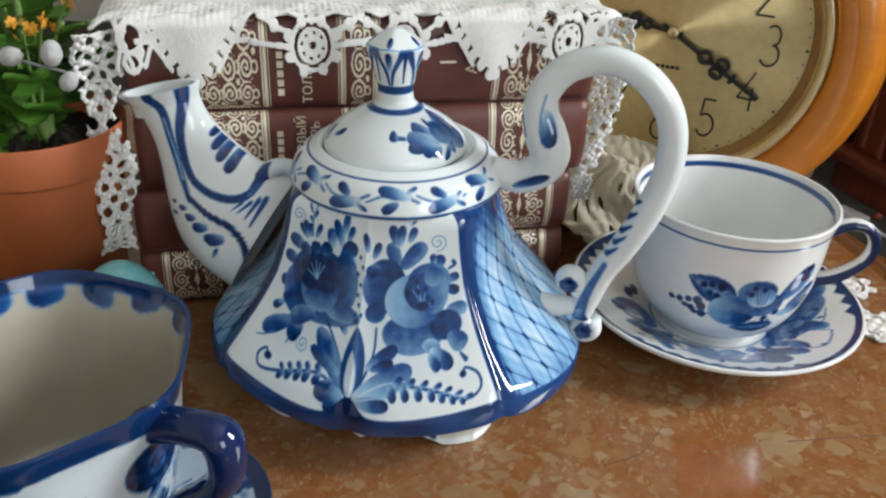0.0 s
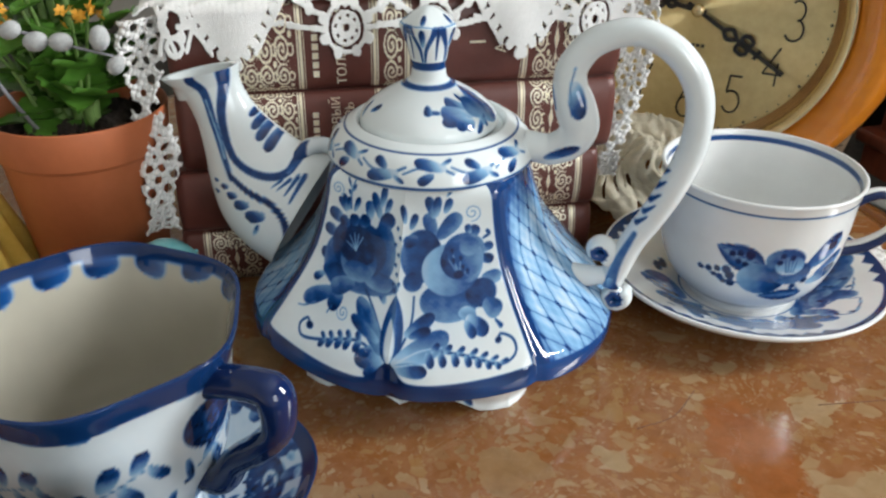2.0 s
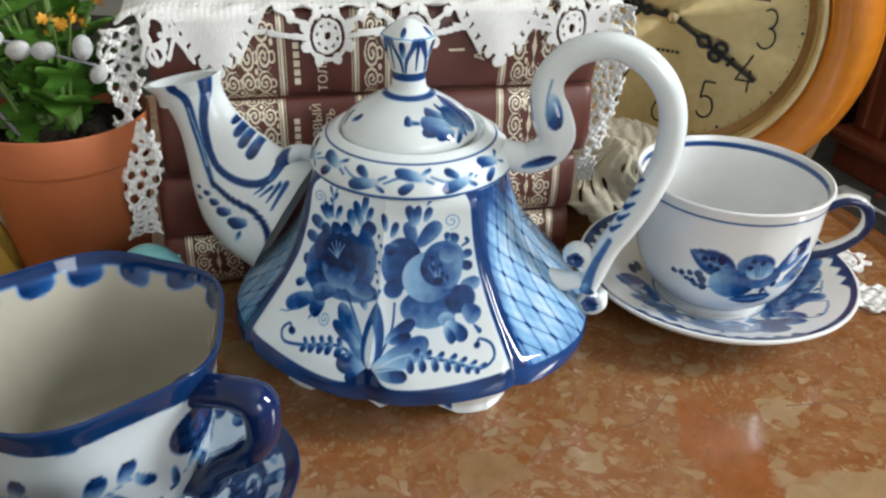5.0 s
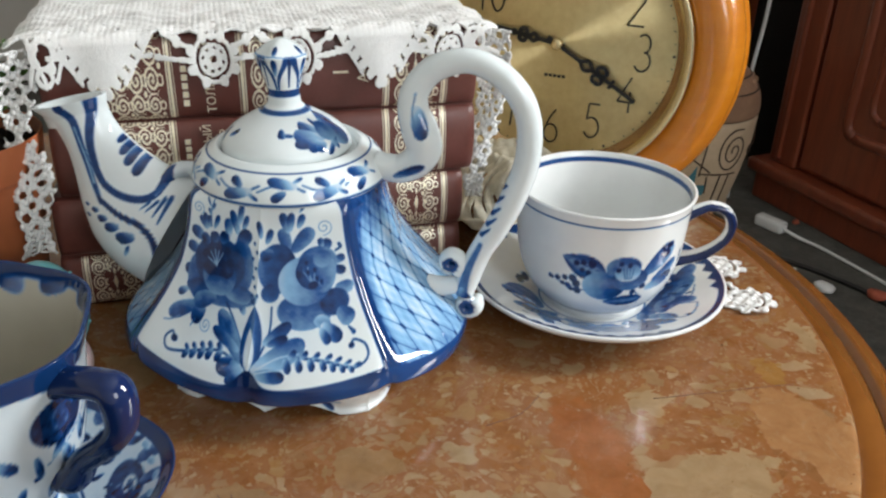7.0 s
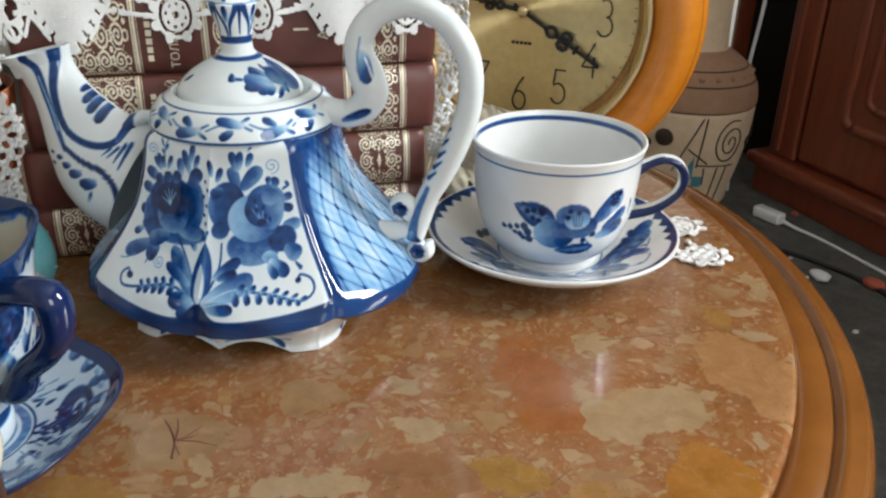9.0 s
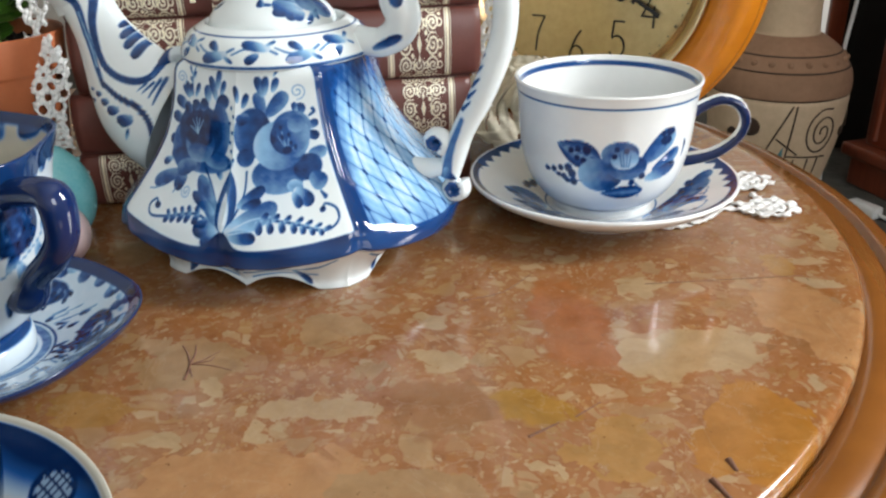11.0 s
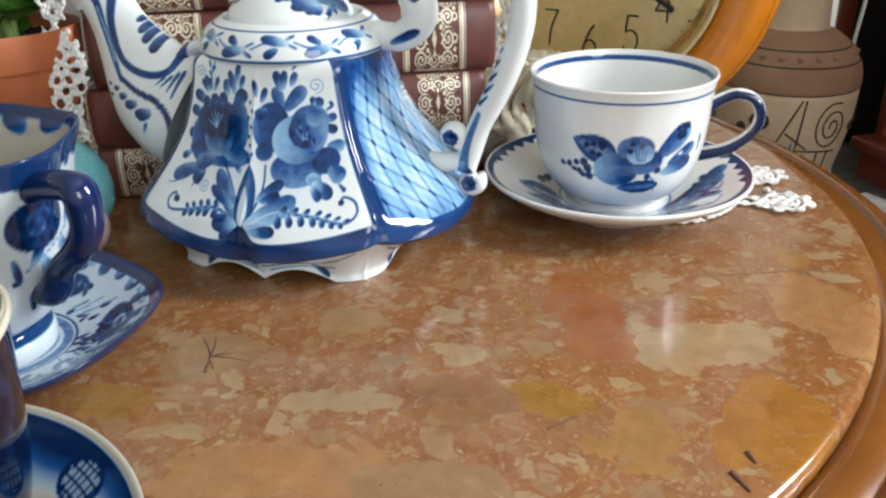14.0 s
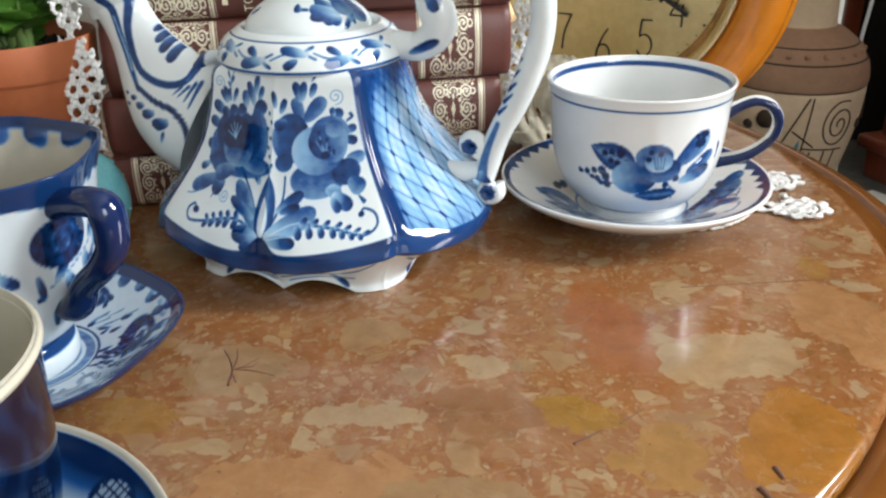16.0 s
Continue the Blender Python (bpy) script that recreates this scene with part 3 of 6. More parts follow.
    cv.petal(29.8, 46.1, -50, 5.7, 3.8, 0.6, 1)
    cv.petal(31.8, 46.1, 34, 4.4, 2.8, 0.55, 0.95)
    cv.petal(35.9, 45.5, -47, 5.2, 3.5, 0.6, 1)
    cv.petal(37.9, 45.4, 33, 4.5, 2.7, 0.55, 0.95)
    cv.petal(40.8, 44.5, -43, 4.6, 3.2, 0.6, 1)
    cv.petal(42.9, 44.6, 28, 4.3, 2.4, 0.55, 0.95)
    cv.petal(45.8, 43.6, -40, 4.2, 2.9, 0.6, 1)
    cv.petal(47.9, 43.7, 24, 4.2, 2.1, 0.55, 0.95)
    cv.petal(50.4, 43.0, -36, 3.8, 2.6, 0.6, 1)
    cv.petal(52.5, 42.9, 21, 4.2, 1.8, 0.55, 0.95)
    cv.disc(-44.3, 47.3, 2.0, 1.5, 1, 1)
    cv.disc(50.4, 51.4, 1.5, 1.3, 1, 1)


def paint_lid(cv):
    """A loose flower on the lid."""
    cv.petal(-11.5, 145.4, 162, 11.9, 5.6, 0.5, 0.9)
    cv.petal(-9.6, 146.5, 128, 5.4, 2.8, 0.6, 0.95)
    cv.petal(-8.1, 146.2, 16, 14.0, 8.4, 0.5, 0.85)
    cv.petal(-8.3, 143.7, -6, 11.9, 15.1, 0.6, 0.85)
    cv.petal(-12.4, 143.2, 169, 14.3, 6.4, 0.45, 0.75)
    cv.petal(-15.0, 142.7, -178, 11.6, 5.3, 0.6, 0.95)
    cv.petal(-14.7, 142.2, -158, 7.2, 5.3, 0.5, 0.95)
    cv.petal(-13.4, 141.9, -141, 5.8, 4.7, 0.45, 0.85)
    cv.petal(-10.1, 142.1, -33, 3.9, 7.4, 0.4, 0.6)
    cv.petal(-9.9, 140.4, -124, 6.1, 2.9, 0.7, 1)
    cv.petal(-7.4, 140.1, -103, 3.3, 1.5, 0.7, 0.9)
    cv.wash(-8.7, 145.4, 5.3, 4.0, -90, 0.75, 0.4)
    cv.line([(-27.3, 145.7), (-32.0, 146.0)], 1.2, 1.5, 0.8)
    cv.petal(-30.2, 145.6, 159, 4.1, 4.0, 0.8, 1)
    cv.petal(-60.5, 141.8, 40, 5.1, 3.2, 0.8, 0.95)
    cv.petal(-63.7, 137.5, 116, 7.7, 2.6, 0.6, 0.8)


def paint_spout(cv):
    """Brush lines and drops on the side of the spout."""
    cv.line([(-127.5, 147.0), (-120.1, 140.1), (-115.9, 125.4), (-111.5, 110.3), (-106.8, 96.3)], 5.2, 3.6, 0.80)
    cv.line([(-119.5, 137.0), (-114.5, 122.0), (-110.0, 107.0)], 1.0, 1.6, 0.35)
    cv.line([(-106.8, 97.3), (-96.2, 90.5), (-83.8, 85.6), (-76.4, 78.9), (-74.0, 69.0), (-76.3, 59.8)], 3.4, 5.4, 0.94)
    cv.disc(-127.0, 146.5, 3.4, 2.8, 0.9, 0.85)
    cv.line([(-110.2, 153.8), (-110.6, 143.5), (-111.2, 128.3), (-106.2, 110.1), (-96.0, 101.8), (-83.5, 99.6), (-73.8, 103.1), (-66.8, 113.6)], 5.0, 3.6, 0.86)
    cv.line([(-110.4, 152.5), (-110.6, 143.5)], 6.4, 4.6, 0.84)
    cv.petal(-75.0, 101.6, 60, 14.5, 5.4, 0.9, 0.97)
    for x, y, n in ((-99.2, 145.3, 4.2), (-96.8, 139.5, 5.6), (-95.0, 134.4, 7.4), (-92.2, 129.8, 8.6), (-88.6, 125.6, 9.8), (-83.4, 121.4, 11.0)):
        cv.petal(x, y, -112, n, n * 0.62, 0.8, 0.98)
    for x0, y0, x1, y1, w in ((-82.3, 94.8, -77.3, 98.4, 1.6), (-79.3, 93.6, -72.6, 99.1, 2.0), (-74.8, 91.6, -68.5, 100.6, 2.5), (-71.9, 88.1, -64.8, 101.2, 3.0)):
        cv.line([(x1, y1), (x0, y0)], w, w * 0.4, 0.78)
    for x, y, n in ((-115.3, 93.3, 4.0), (-115.6, 86.5, 4.5), (-108.5, 91.5, 6.0), (-103.0, 87.5, 8.0), (-96.0, 83.5, 10.5), (-86.5, 78.5, 13.5)):
        cv.petal(x, y, -165, n, n * 0.66, 0.68, 0.97)
    cv.petal(-96.0, 64.0, 60, 9.0, 3.0, 0.5, 0.8)


def paint_handle(cv):
    """Brush strokes on the side of the handle."""
    cv.petal(71.1, 161.5, -76, 18.5, 9.6, 0.35, 0.92)
    cv.line([(71.3, 168.0), (69.8, 158.0), (71.5, 149.5)], 0.9, 0.7, 0.55)
    cv.petal(59.5, 121.0, 24, 19.0, 6.0, 0.85, 0.85)
    cv.line([(60.5, 158.0), (63.5, 146.2)], 1.6, 0.9, 0.8)
    for x, y in ((110.6, 92.0), (113.6, 98.6), (115.9, 105.2), (117.2, 111.6), (118.4, 117.8), (119.0, 124.0)):
        cv.line([(x - 2.0, y - 2.4), (x + 2.6, y + 2.0)], 2.2, 1.1, 0.85)
    cv.line([(108.5, 84.0), (101.8, 66.0), (99.0, 50.0)], 2.6, 6.4, 0.62)
    cv.petal(98.6, 56.0, -70, 12.0, 7.0, 0.6, 0.95)


def paint_cup(cv):
    """A rose with two leaves low on the cup; s runs round the wall."""
    cv.leaf(-91.3, 44.6, 161, 28.8, 17.1, 0.4, 0.85)
    cv.line([(-92.2, 45.9), (-106.9, 50.9), (-116.7, 53.5)], 0.75, 0.45, 0.7)
    cv.disc(-109.4, 50.9, 1.7, 1.9, 1, 1)
    cv.disc(-105.1, 52.1, 1.7, 2.1, 1, 1)
    cv.disc(-99.9, 52.0, 2.4, 3.0, 1, 1)
    cv.disc(-105.6, 46.6, 1.6, 1.8, 1, 1)
    cv.disc(-101.8, 45.2, 1.7, 2.1, 1, 1)
    cv.petal(-67.5, 43.4, 40, 28.6, 17.1, 0.95, 0.38, 0.5)
    cv.petal(-58.9, 37.5, 29, 22.8, 10.5, 0.9, 0.5)
    cv.petal(-62.9, 32.5, 15, 24.0, 10.7, 0.5, 0.85)
    cv.disc(-54.5, 60.7, 2.0, 1.5, 1, 1)
    cv.disc(-49.1, 61.4, 3.5, 2.5, 1, 1)
    cv.disc(-51.7, 56.2, 4.1, 3.1, 1, 1)
    cv.petal(-34.6, 42.1, 63, 4.2, 1.5, 0.85, 0.95)
    cv.petal(-33.8, 43.5, 78, 4.2, 1.6, 0.85, 0.95)
    cv.petal(-33.1, 45.0, 92, 4.4, 1.7, 0.85, 0.95)
    cv.petal(-32.4, 46.5, 104, 4.9, 1.9, 0.85, 0.95)
    cv.petal(-31.6, 48.0, 113, 5.6, 2.2, 0.85, 0.95)
    cv.wash(-91.4, 36.2, 13.8, 11.1, 0, 0.25, 0.92)
    cv.wash(-80.4, 50.0, 11.0, 7.9, -17, 0.5, 0.85)
    cv.wash(-75.1, 41.1, 11.9, 8.2, -90, 0.95, 0.5)
    cv.wash(-77.4, 46.5, 8.4, 6.4, -90, 0.6, 0.1)
    cv.line([(-78.8, 41.8), (-80.9, 49.7)], 0.75, 0.6, 0.65)
    cv.line([(-77.5, 41.7), (-78.8, 49.7)], 0.75, 0.6, 0.65)
    cv.line([(-76.2, 41.7), (-76.5, 49.5)], 0.75, 0.6, 0.65)
    cv.line([(-74.8, 41.6), (-74.3, 49.4)], 0.75, 0.6, 0.65)
    cv.disc(-82.6, 52.9, 1.5, 1.8, 1, 1)
    cv.disc(-77.1, 51.7, 1.6, 1.8, 1, 1)
    cv.disc(-83.7, 48.4, 1.6, 1.8, 1, 1)
    cv.leaf(-61.8, 24.9, -177, 29.0, 9.4, 0.5, 0.92)
    cv.line([(-68.8, 30.5), (-64.7, 25.9), (-64.4, 20.4)], 0.9, 0.6, 0.7)
    cv.disc(-71.4, 31.2, 2.1, 2.1, 1, 1)
    cv.disc(-65.2, 35.0, 2.2, 2.2, 1, 1)
    cv.disc(-126.9, 35.9, 2.1, 1.8, 0.95, 0.9)
    cv.disc(-121.6, 36.7, 2.0, 2.1, 0.95, 0.9)
    cv.disc(-116.5, 38.3, 2.0, 2.2, 0.95, 0.9)
    cv.disc(-111.3, 39.2, 2.7, 2.9, 0.95, 0.9)
    cv.disc(-118.3, 33.5, 1.9, 1.8, 0.95, 0.9)
    cv.disc(-114.6, 32.7, 2.1, 2.3, 0.95, 0.9)
    cv.disc(-109.0, 35.6, 2.7, 3.2, 0.95, 0.9)
    cv.disc(-112.5, 30.6, 1.9, 2.0, 0.95, 0.9)
    cv.disc(-108.2, 30.3, 2.5, 2.8, 0.95, 0.9)
    cv.line([(-127.5, 37.6), (-119.3, 33.2), (-110.3, 31.2), (-102.5, 31.9)], 0.6, 0.6, 0.75)


def paint_saucer(cv):
    """Petals and curls on the saucer, seen from above."""
    cv.petal(11.8, -38.1, -27, 33.9, 14.7, 0.98, 0.62)
    cv.petal(7.9, -39.8, -142, 36.1, 21.1, 0.98, 0.62)
    cv.petal(28.2, -29.5, 42, 54.5, 20.9, 0.98, 0.62)
    cv.petal(33.6, -20.9, 1, 26.9, 13.1, 0.98, 0.62)
    cv.petal(-0.4, -46.3, -88, 20.8, 28.9, 0.98, 0.62)
    cv.petal(17.9, -46.0, -81, 21.8, 22.8, 0.98, 0.62)
    cv.petal(-38.9, -22.2, 121, 31.0, 25.2, 0.98, 0.62)
    cv.petal(-42.1, -13.6, 158, 22.6, 12.1, 0.98, 0.62)
    cv.petal(-37.6, -30.7, -162, 14.1, 12.0, 0.98, 0.62)
    cv.petal(52.8, -2.7, 44, 28.0, 12.5, 0.98, 0.62)
    cv.petal(-32.4, -34.8, -124, 14.8, 15.3, 0.98, 0.62)
    cv.line([(43.4, -29.2), (60.5, -20.3), (67.5, -6.9)], 1.2, 0.6, 0.8)
    cv.line([(33.4, -41.7), (50.2, -49.4), (61.3, -33.0), (56.6, -29.0)], 1.2, 0.6, 0.8)
    cv.line([(-26.8, -54.6), (-41.5, -58.7)], 0.9, 0.6, 0.8)
    cv.disc(58.3, 8.6, 2.9, 4.8, 0.9, 0.9)
    cv.disc(52.9, 1.9, 2.8, 4.7, 0.9, 0.9)
    cv.disc(-44.0, 18.9, 2.8, 4.8, 0.9, 0.9)
    cv.disc(-48.3, 14.0, 2.8, 4.8, 0.9, 0.9)


# ---- the room ----
def slab(name, x0, x1, y0, y1, z0, z1, mat, label, category):
    ob = part(name, box_bm(x0, x1, y0, y1, z0, z1), mat, smooth=False)
    return tagged(ob, label, category, kind="structure")


slab("floor", -2.2, 2.2, -2.3, 2.4, FLOOR - 0.06, FLOOR, M_FLOOR, "worn grey carpet floor littered with small scraps", "floor")
slab("ceiling", -2.2, 2.2, -2.3, 2.4, 2.1, 2.2, M_CEIL, "plain white painted ceiling", "ceiling")
slab("wall_north", -2.2, 2.2, 2.3, 2.4, FLOOR, 2.1, M_WALL, "plain beige plastered wall", "wall")
slab("wall_west", -2.2, -2.1, -2.2, 2.3, FLOOR, 2.1, M_WALL, "plain beige plastered wall", "wall")
for nm, a in (("wall_east", (2.0, 2.1, -2.2, WINDOW_Y - 0.45, FLOOR, 2.1)), ("wall_east.001", (2.0, 2.1, WINDOW_Y + 0.45, 2.3, FLOOR, 2.1)), ("wall_east.002", (2.0, 2.1, WINDOW_Y - 0.45, WINDOW_Y + 0.45, FLOOR, 0.5)), ("wall_east.003", (2.0, 2.1, WINDOW_Y - 0.45, WINDOW_Y + 0.45, 1.6, 2.1)),
              ("wall_south", (-2.2, 1.0, -2.3, -2.2, FLOOR, 2.1)), ("wall_south.001", (1.9, 2.1, -2.3, -2.2, FLOOR, 2.1)), ("wall_south.002", (1.0, 1.9, -2.3, -2.2, FLOOR, 0.35)), ("wall_south.003", (1.0, 1.9, -2.3, -2.2, 1.55, 2.1))):
    slab(nm, *a, M_WALL, "plain beige plastered wall with a window opening", "wall")

# ---- table ----
TCX, TCY, TA, TB = -0.109, 0.091, 0.409, 0.409


def oval(a_add, z, n=160):
    """Points of the table's outline, a_add metres outside the stone's edge."""
    a = np.linspace(0, 2 * np.pi, n, endpoint=False)
    return np.stack([TCX + (TA + a_add) * np.cos(a), TCY + (TB + a_add) * np.sin(a), np.full(n, z)], -1)


table = thing("table", pose(0, 0, 0), "round table with polished red marble top in a brown wooden rim", "table")


add = np.concatenate([np.linspace(-TA * 0.999, -0.30, 6), np.linspace(-0.30, -0.003, 40)[1:]])
slab_p = np.array([oval(a, 0.0, 400) for a in add] + [oval(a, z, 400) for a, z in ((-0.0015, -0.0006), (0.0, -0.0022), (0.0006, -0.007), (0.0, -0.012), (-0.002, -0.016), (-0.02, -0.018))])
slab_p[len(add) + 1:-2, :, 0] += 0.00018 * np.sin(np.arange(400) * 2.1)[None]
marble_slab = link("marble_top", grid_mesh("marble_top", slab_p), M_MARBLE, table, "polished red and cream breccia marble slab")
M_CRACK = noisy("dark_crack", (0.10, 0.042, 0.020), (0.17, 0.072, 0.038), 300, 0.85, 0.2)
# a dark branching crack and a few dark chips in the stone: points in mm, widths
for pts, w0, w1 in (([(-52.1, -125.7), (-54.0, -113.6), (-58.6, -103.7), (-64.0, -96.0)], 1.3, 0.5), ([(-54.0, -113.6), (-55.0, -103.5), (-57.4, -95.6)], 1.2, 0.5), ([(-54.4, -112.7), (-49.1, -108.3), (-43.6, -100.1)], 1.1, 0.4),
                    ([(-53.2, -112.1), (-43.3, -113.0), (-32.8, -116.3)], 1.0, 0.4), ([(-52.2, -111.0), (-46.1, -109.1), (-44.6, -105.4)], 0.9, 0.4), ([(-53.1, -116.1), (-49.1, -123.1)], 1.0, 0.4),
                    ([(182.3, -166.4), (184.0, -173.1)], 2.6, 1.5), ([(173.6, -178.7), (178.4, -189.4)], 2.8, 1.6), ([(104.7, -157.4), (117.5, -146.9)], 1.4, 0.6), ([(124.6, -142.4), (135.9, -131.3)], 0.7, 0.4), ([(169.1, -19.3), (257.7, -4.6)], 0.6, 0.4), ([(70.8, -43.5), (91.4, -32.5), (106.6, -10.7)], 0.6, 0.4)):
    n_ = len(pts) - 1
    path = [(x / 1000, y / 1000, 0.0, (w0 + (w1 - w0) * i / n_) / 1700) for i, (x, y) in enumerate(pts)]
    tube("crack", path, M_CRACK, marble_slab, n=24, seg=8, up=(0, 0, 1), flat=0.7)
rim = [oval(-0.02, -0.0185), oval(-0.002, -0.0165), oval(0.001, -0.0125), oval(0.004, -0.0115), oval(0.019, -0.0105), oval(0.0205, -0.0135), oval(0.0225, -0.0138), oval(0.0240, -0.0108), oval(0.030, -0.0105), oval(0.0325, -0.0125), oval(0.036, -0.0125), oval(0.040, -0.0150), oval(0.043, -0.022), oval(0.042, -0.032), oval(0.036, -0.042), oval(-0.02, -0.046)]
link("rim", grid_mesh("rim", np.array(rim)), M_WOOD_RIM, table, "varnished brown moulded wooden rim")
lathe("pedestal", [(0.05, -0.046), (0.06, -0.06), (0.03, -0.10), (0.045, -0.18), (0.03, -0.28), (0.05, -0.34), (0.13, -0.39), (0.15, FLOOR), (0.0, FLOOR)], M_WOOD_RIM, table, n=60, seg=40).location = (TCX, TCY, 0)

# ---- teapot ----
POT = pose(-0.0386, 0.034, 0, 0, 0, -10.5)
teapot = thing("teapot", POT, "white porcelain teapot painted with cobalt blue flowers and lattice", "teapot")
# Rows of height, radius at the middle of a side, radius at a corner.
BODY = [(0.0085, 0.058, 0.066), (0.0115, 0.068, 0.076), (0.0150, 0.0785, 0.0870), (0.0190, 0.0858, 0.0940), (0.0240, 0.0895, 0.0978), (0.0300, 0.0905, 0.0993), (0.0360, 0.0893, 0.0985), (0.042, 0.0872, 0.0960),
        (0.052, 0.0800, 0.0880), (0.0644, 0.0718, 0.0785), (0.080, 0.0648, 0.0698), (0.095, 0.0598, 0.0642), (0.106, 0.0556, 0.0615), (0.113, 0.0535, 0.0602), (0.117, 0.0520, 0.0578), (0.119, 0.0508, 0.0535)]


def body_radius(z, a):
    """Radius of the body at height z and turn a (radians): a rounded square, each side folded outwards in its middle."""
    c = BODY_C
    mid, cor = np.interp(z, c[:, 0], c[:, 1]), np.interp(z, c[:, 0], c[:, 2])
    q = np.abs(((a / (np.pi / 2) + 0.5) % 1.0) - 0.5) * 2
    # straight between the middle and the corner of each side
    th = q * np.pi / 4
    mx, my, kx, ky = mid, 0 * mid, cor * np.cos(np.pi / 4), cor * np.sin(np.pi / 4)
    ex, ey = kx - mx, ky - my
    r = (mx * ey - my * ex) / (np.cos(th) * ey - np.sin(th) * ex)
    # soften the folds
    low = np.clip((0.06 - z) / 0.03, 0, 1)
    r = r + (0.5 * (mid + cor) - r) * (0.35 * low + 0.35 * np.clip((0.045 - z) / 0.012, 0, 1))
    soft_mid, soft_cor = np.exp(-(q / 0.22) ** 2), np.exp(-((1 - q) / (0.028 + 0.03 * low)) ** 2)
    side_fold = np.where(np.cos(a) > 0, 0.011, 0.0085) * np.cos(a) ** 2
    bulge = side_fold * np.clip((0.080 - z) / 0.044, 0, 1)
    return r - 0.0022 * soft_mid - (0.0009 + 0.0009 * low) * soft_cor + bulge


BODY_C = smooth_curve(BODY, 220)
az_fine = np.concatenate([np.linspace(-155, 12, 1000), np.linspace(12, 205, 170)[1:-1]])
A_, S_ = np.meshgrid(np.radians(az_fine), np.linspace(0, 1, 220))


def fold(a):
    """0 in the middle of a side, 1 at a corner."""
    return np.abs(((a / (np.pi / 2) + 0.5) % 1.0) - 0.5) * 2


# The lip hangs lowest in the middle of each side and rises towards the corners.
LIP = 0.0192 + 0.0090 * fold(A_) ** 2
Z_ = LIP + (0.119 - LIP) * S_ ** 1.15
R_ = body_radius(np.maximum(Z_, 0.0235), A_) - 0.0048 * np.clip(1 - (Z_ - LIP) / 0.0042, 0, 1) ** 2
# a shallow cleft in the middle of the front, where the lip is drawn up
R_ = R_ - 0.0020 * np.exp(-(np.degrees(A_) + 90) ** 2 / 9.0) * np.clip((0.044 - Z_) / 0.006, 0, 1)
PX, PY = R_ * np.cos(A_), R_ * np.sin(A_)


def paint_body(X, Y, Z, A):
    x, y, z = X * 1000, Y * 1000, Z * 1000
    deg = np.degrees(A)
    col = np.zeros_like(x)
    corner = body_radius(Z, np.full_like(Z, -np.pi / 4)) * 707
    front = np.abs((deg + 90 + 180) % 360 - 180) <= 45.2
    cv = Canvas(x[front], z[front])
    paint_front(cv)
    cv.water()
    # a faint blue breath of the brush round the flowers
    halo = np.exp(-((x[front] + 22) / 19) ** 2 - ((z[front] - 84) / 20) ** 2) + np.exp(-((x[front] - 24) / 19) ** 2 - ((z[front] - 80) / 20) ** 2) + 0.6 * np.exp(-((x[front] - 4) / 26) ** 2 - ((z[front] - 50) / 10) ** 2)
    cv.v = np.maximum(cv.v, 0.075 * halo)
    # thin dark edges of the white panel
    xs_, zs_ = x[front], z[front]
    cv.lay(corner[front] - np.abs(xs_) - 1.8, 0.90)
    border = 33.0 + 8.0 * (np.abs(xs_) / 66) ** 2.2 + 7.5 * np.exp(-((xs_ + 0.5) / 6.5) ** 2)
    lip = 0.92 - 0.20 * np.clip((border - zs_) / 12, 0, 1) + 0.05 * np.sin(xs_ * 0.21 + 1)
    cv.lay(zs_ - border, lip + 0.16 * np.exp(-((xs_ + 0.5) / 9) ** 2))
    col[front] = cv.v
    # the lattice sides, towards the handle and the spout
    for sgn in (1, -1):
        m = (np.abs(A) < np.pi / 4 + 0.004) if sgn > 0 else (np.abs((deg % 360) - 180) < 45.2)
        yy, zz, cc = y[m], z[m], corner[m]
        edge = cc - np.abs(yy)
        c2 = Canvas(yy, zz)
        u1, u2 = yy * 0.80 + zz * 0.60 + 0.006 * (zz - 70) ** 2 * 0.2, yy * 0.95 - zz * 0.42
        p1, p2 = np.abs((u1 / 10.5) % 1 - 0.5) * 10.5, np.abs((u2 / 10.0) % 1 - 0.5) * 10.0
        wash = 0.30 + 0.04 * np.sin(yy * 0.35 + zz * 0.16) + 0.05 * np.sin(zz * 0.23 - yy * 0.2) + 0.30 * np.clip(1 - (edge - 7) / 6, 0, 1) + 0.5 * np.clip((zz - 92) / 20, 0, 1) + 0.16 * np.clip((46 - zz) / 10, 0, 1)
        for p_, w_ in ((p1, 3.0), (p2, 2.8)):
            wash = wash - 0.06 * np.exp(-((p_ - w_) / 0.9) ** 2)
        c2.v = np.clip(wash, 0.08, 0.85)
        c2.water(0.3)
        c2.lay(p1 - 0.26, 0.74)
        c2.lay(p2 - 0.26, 0.74)
        c2.lay(np.hypot(p1, p2) - 1.15, 0.92)
        c2.lay(edge - 6.2, 0.90)
        c2.lay(zz - 33.5 - 7.0 * np.clip(1 - edge / 60, 0, 1) ** 2, 0.84)
        col[m] = c2.v
    return blue(col)


link("body", grid_mesh("body", np.stack([PX, PY, Z_], -1), True, paint_body(PX, PY, Z_, A_)), M_GLAZE, teapot)
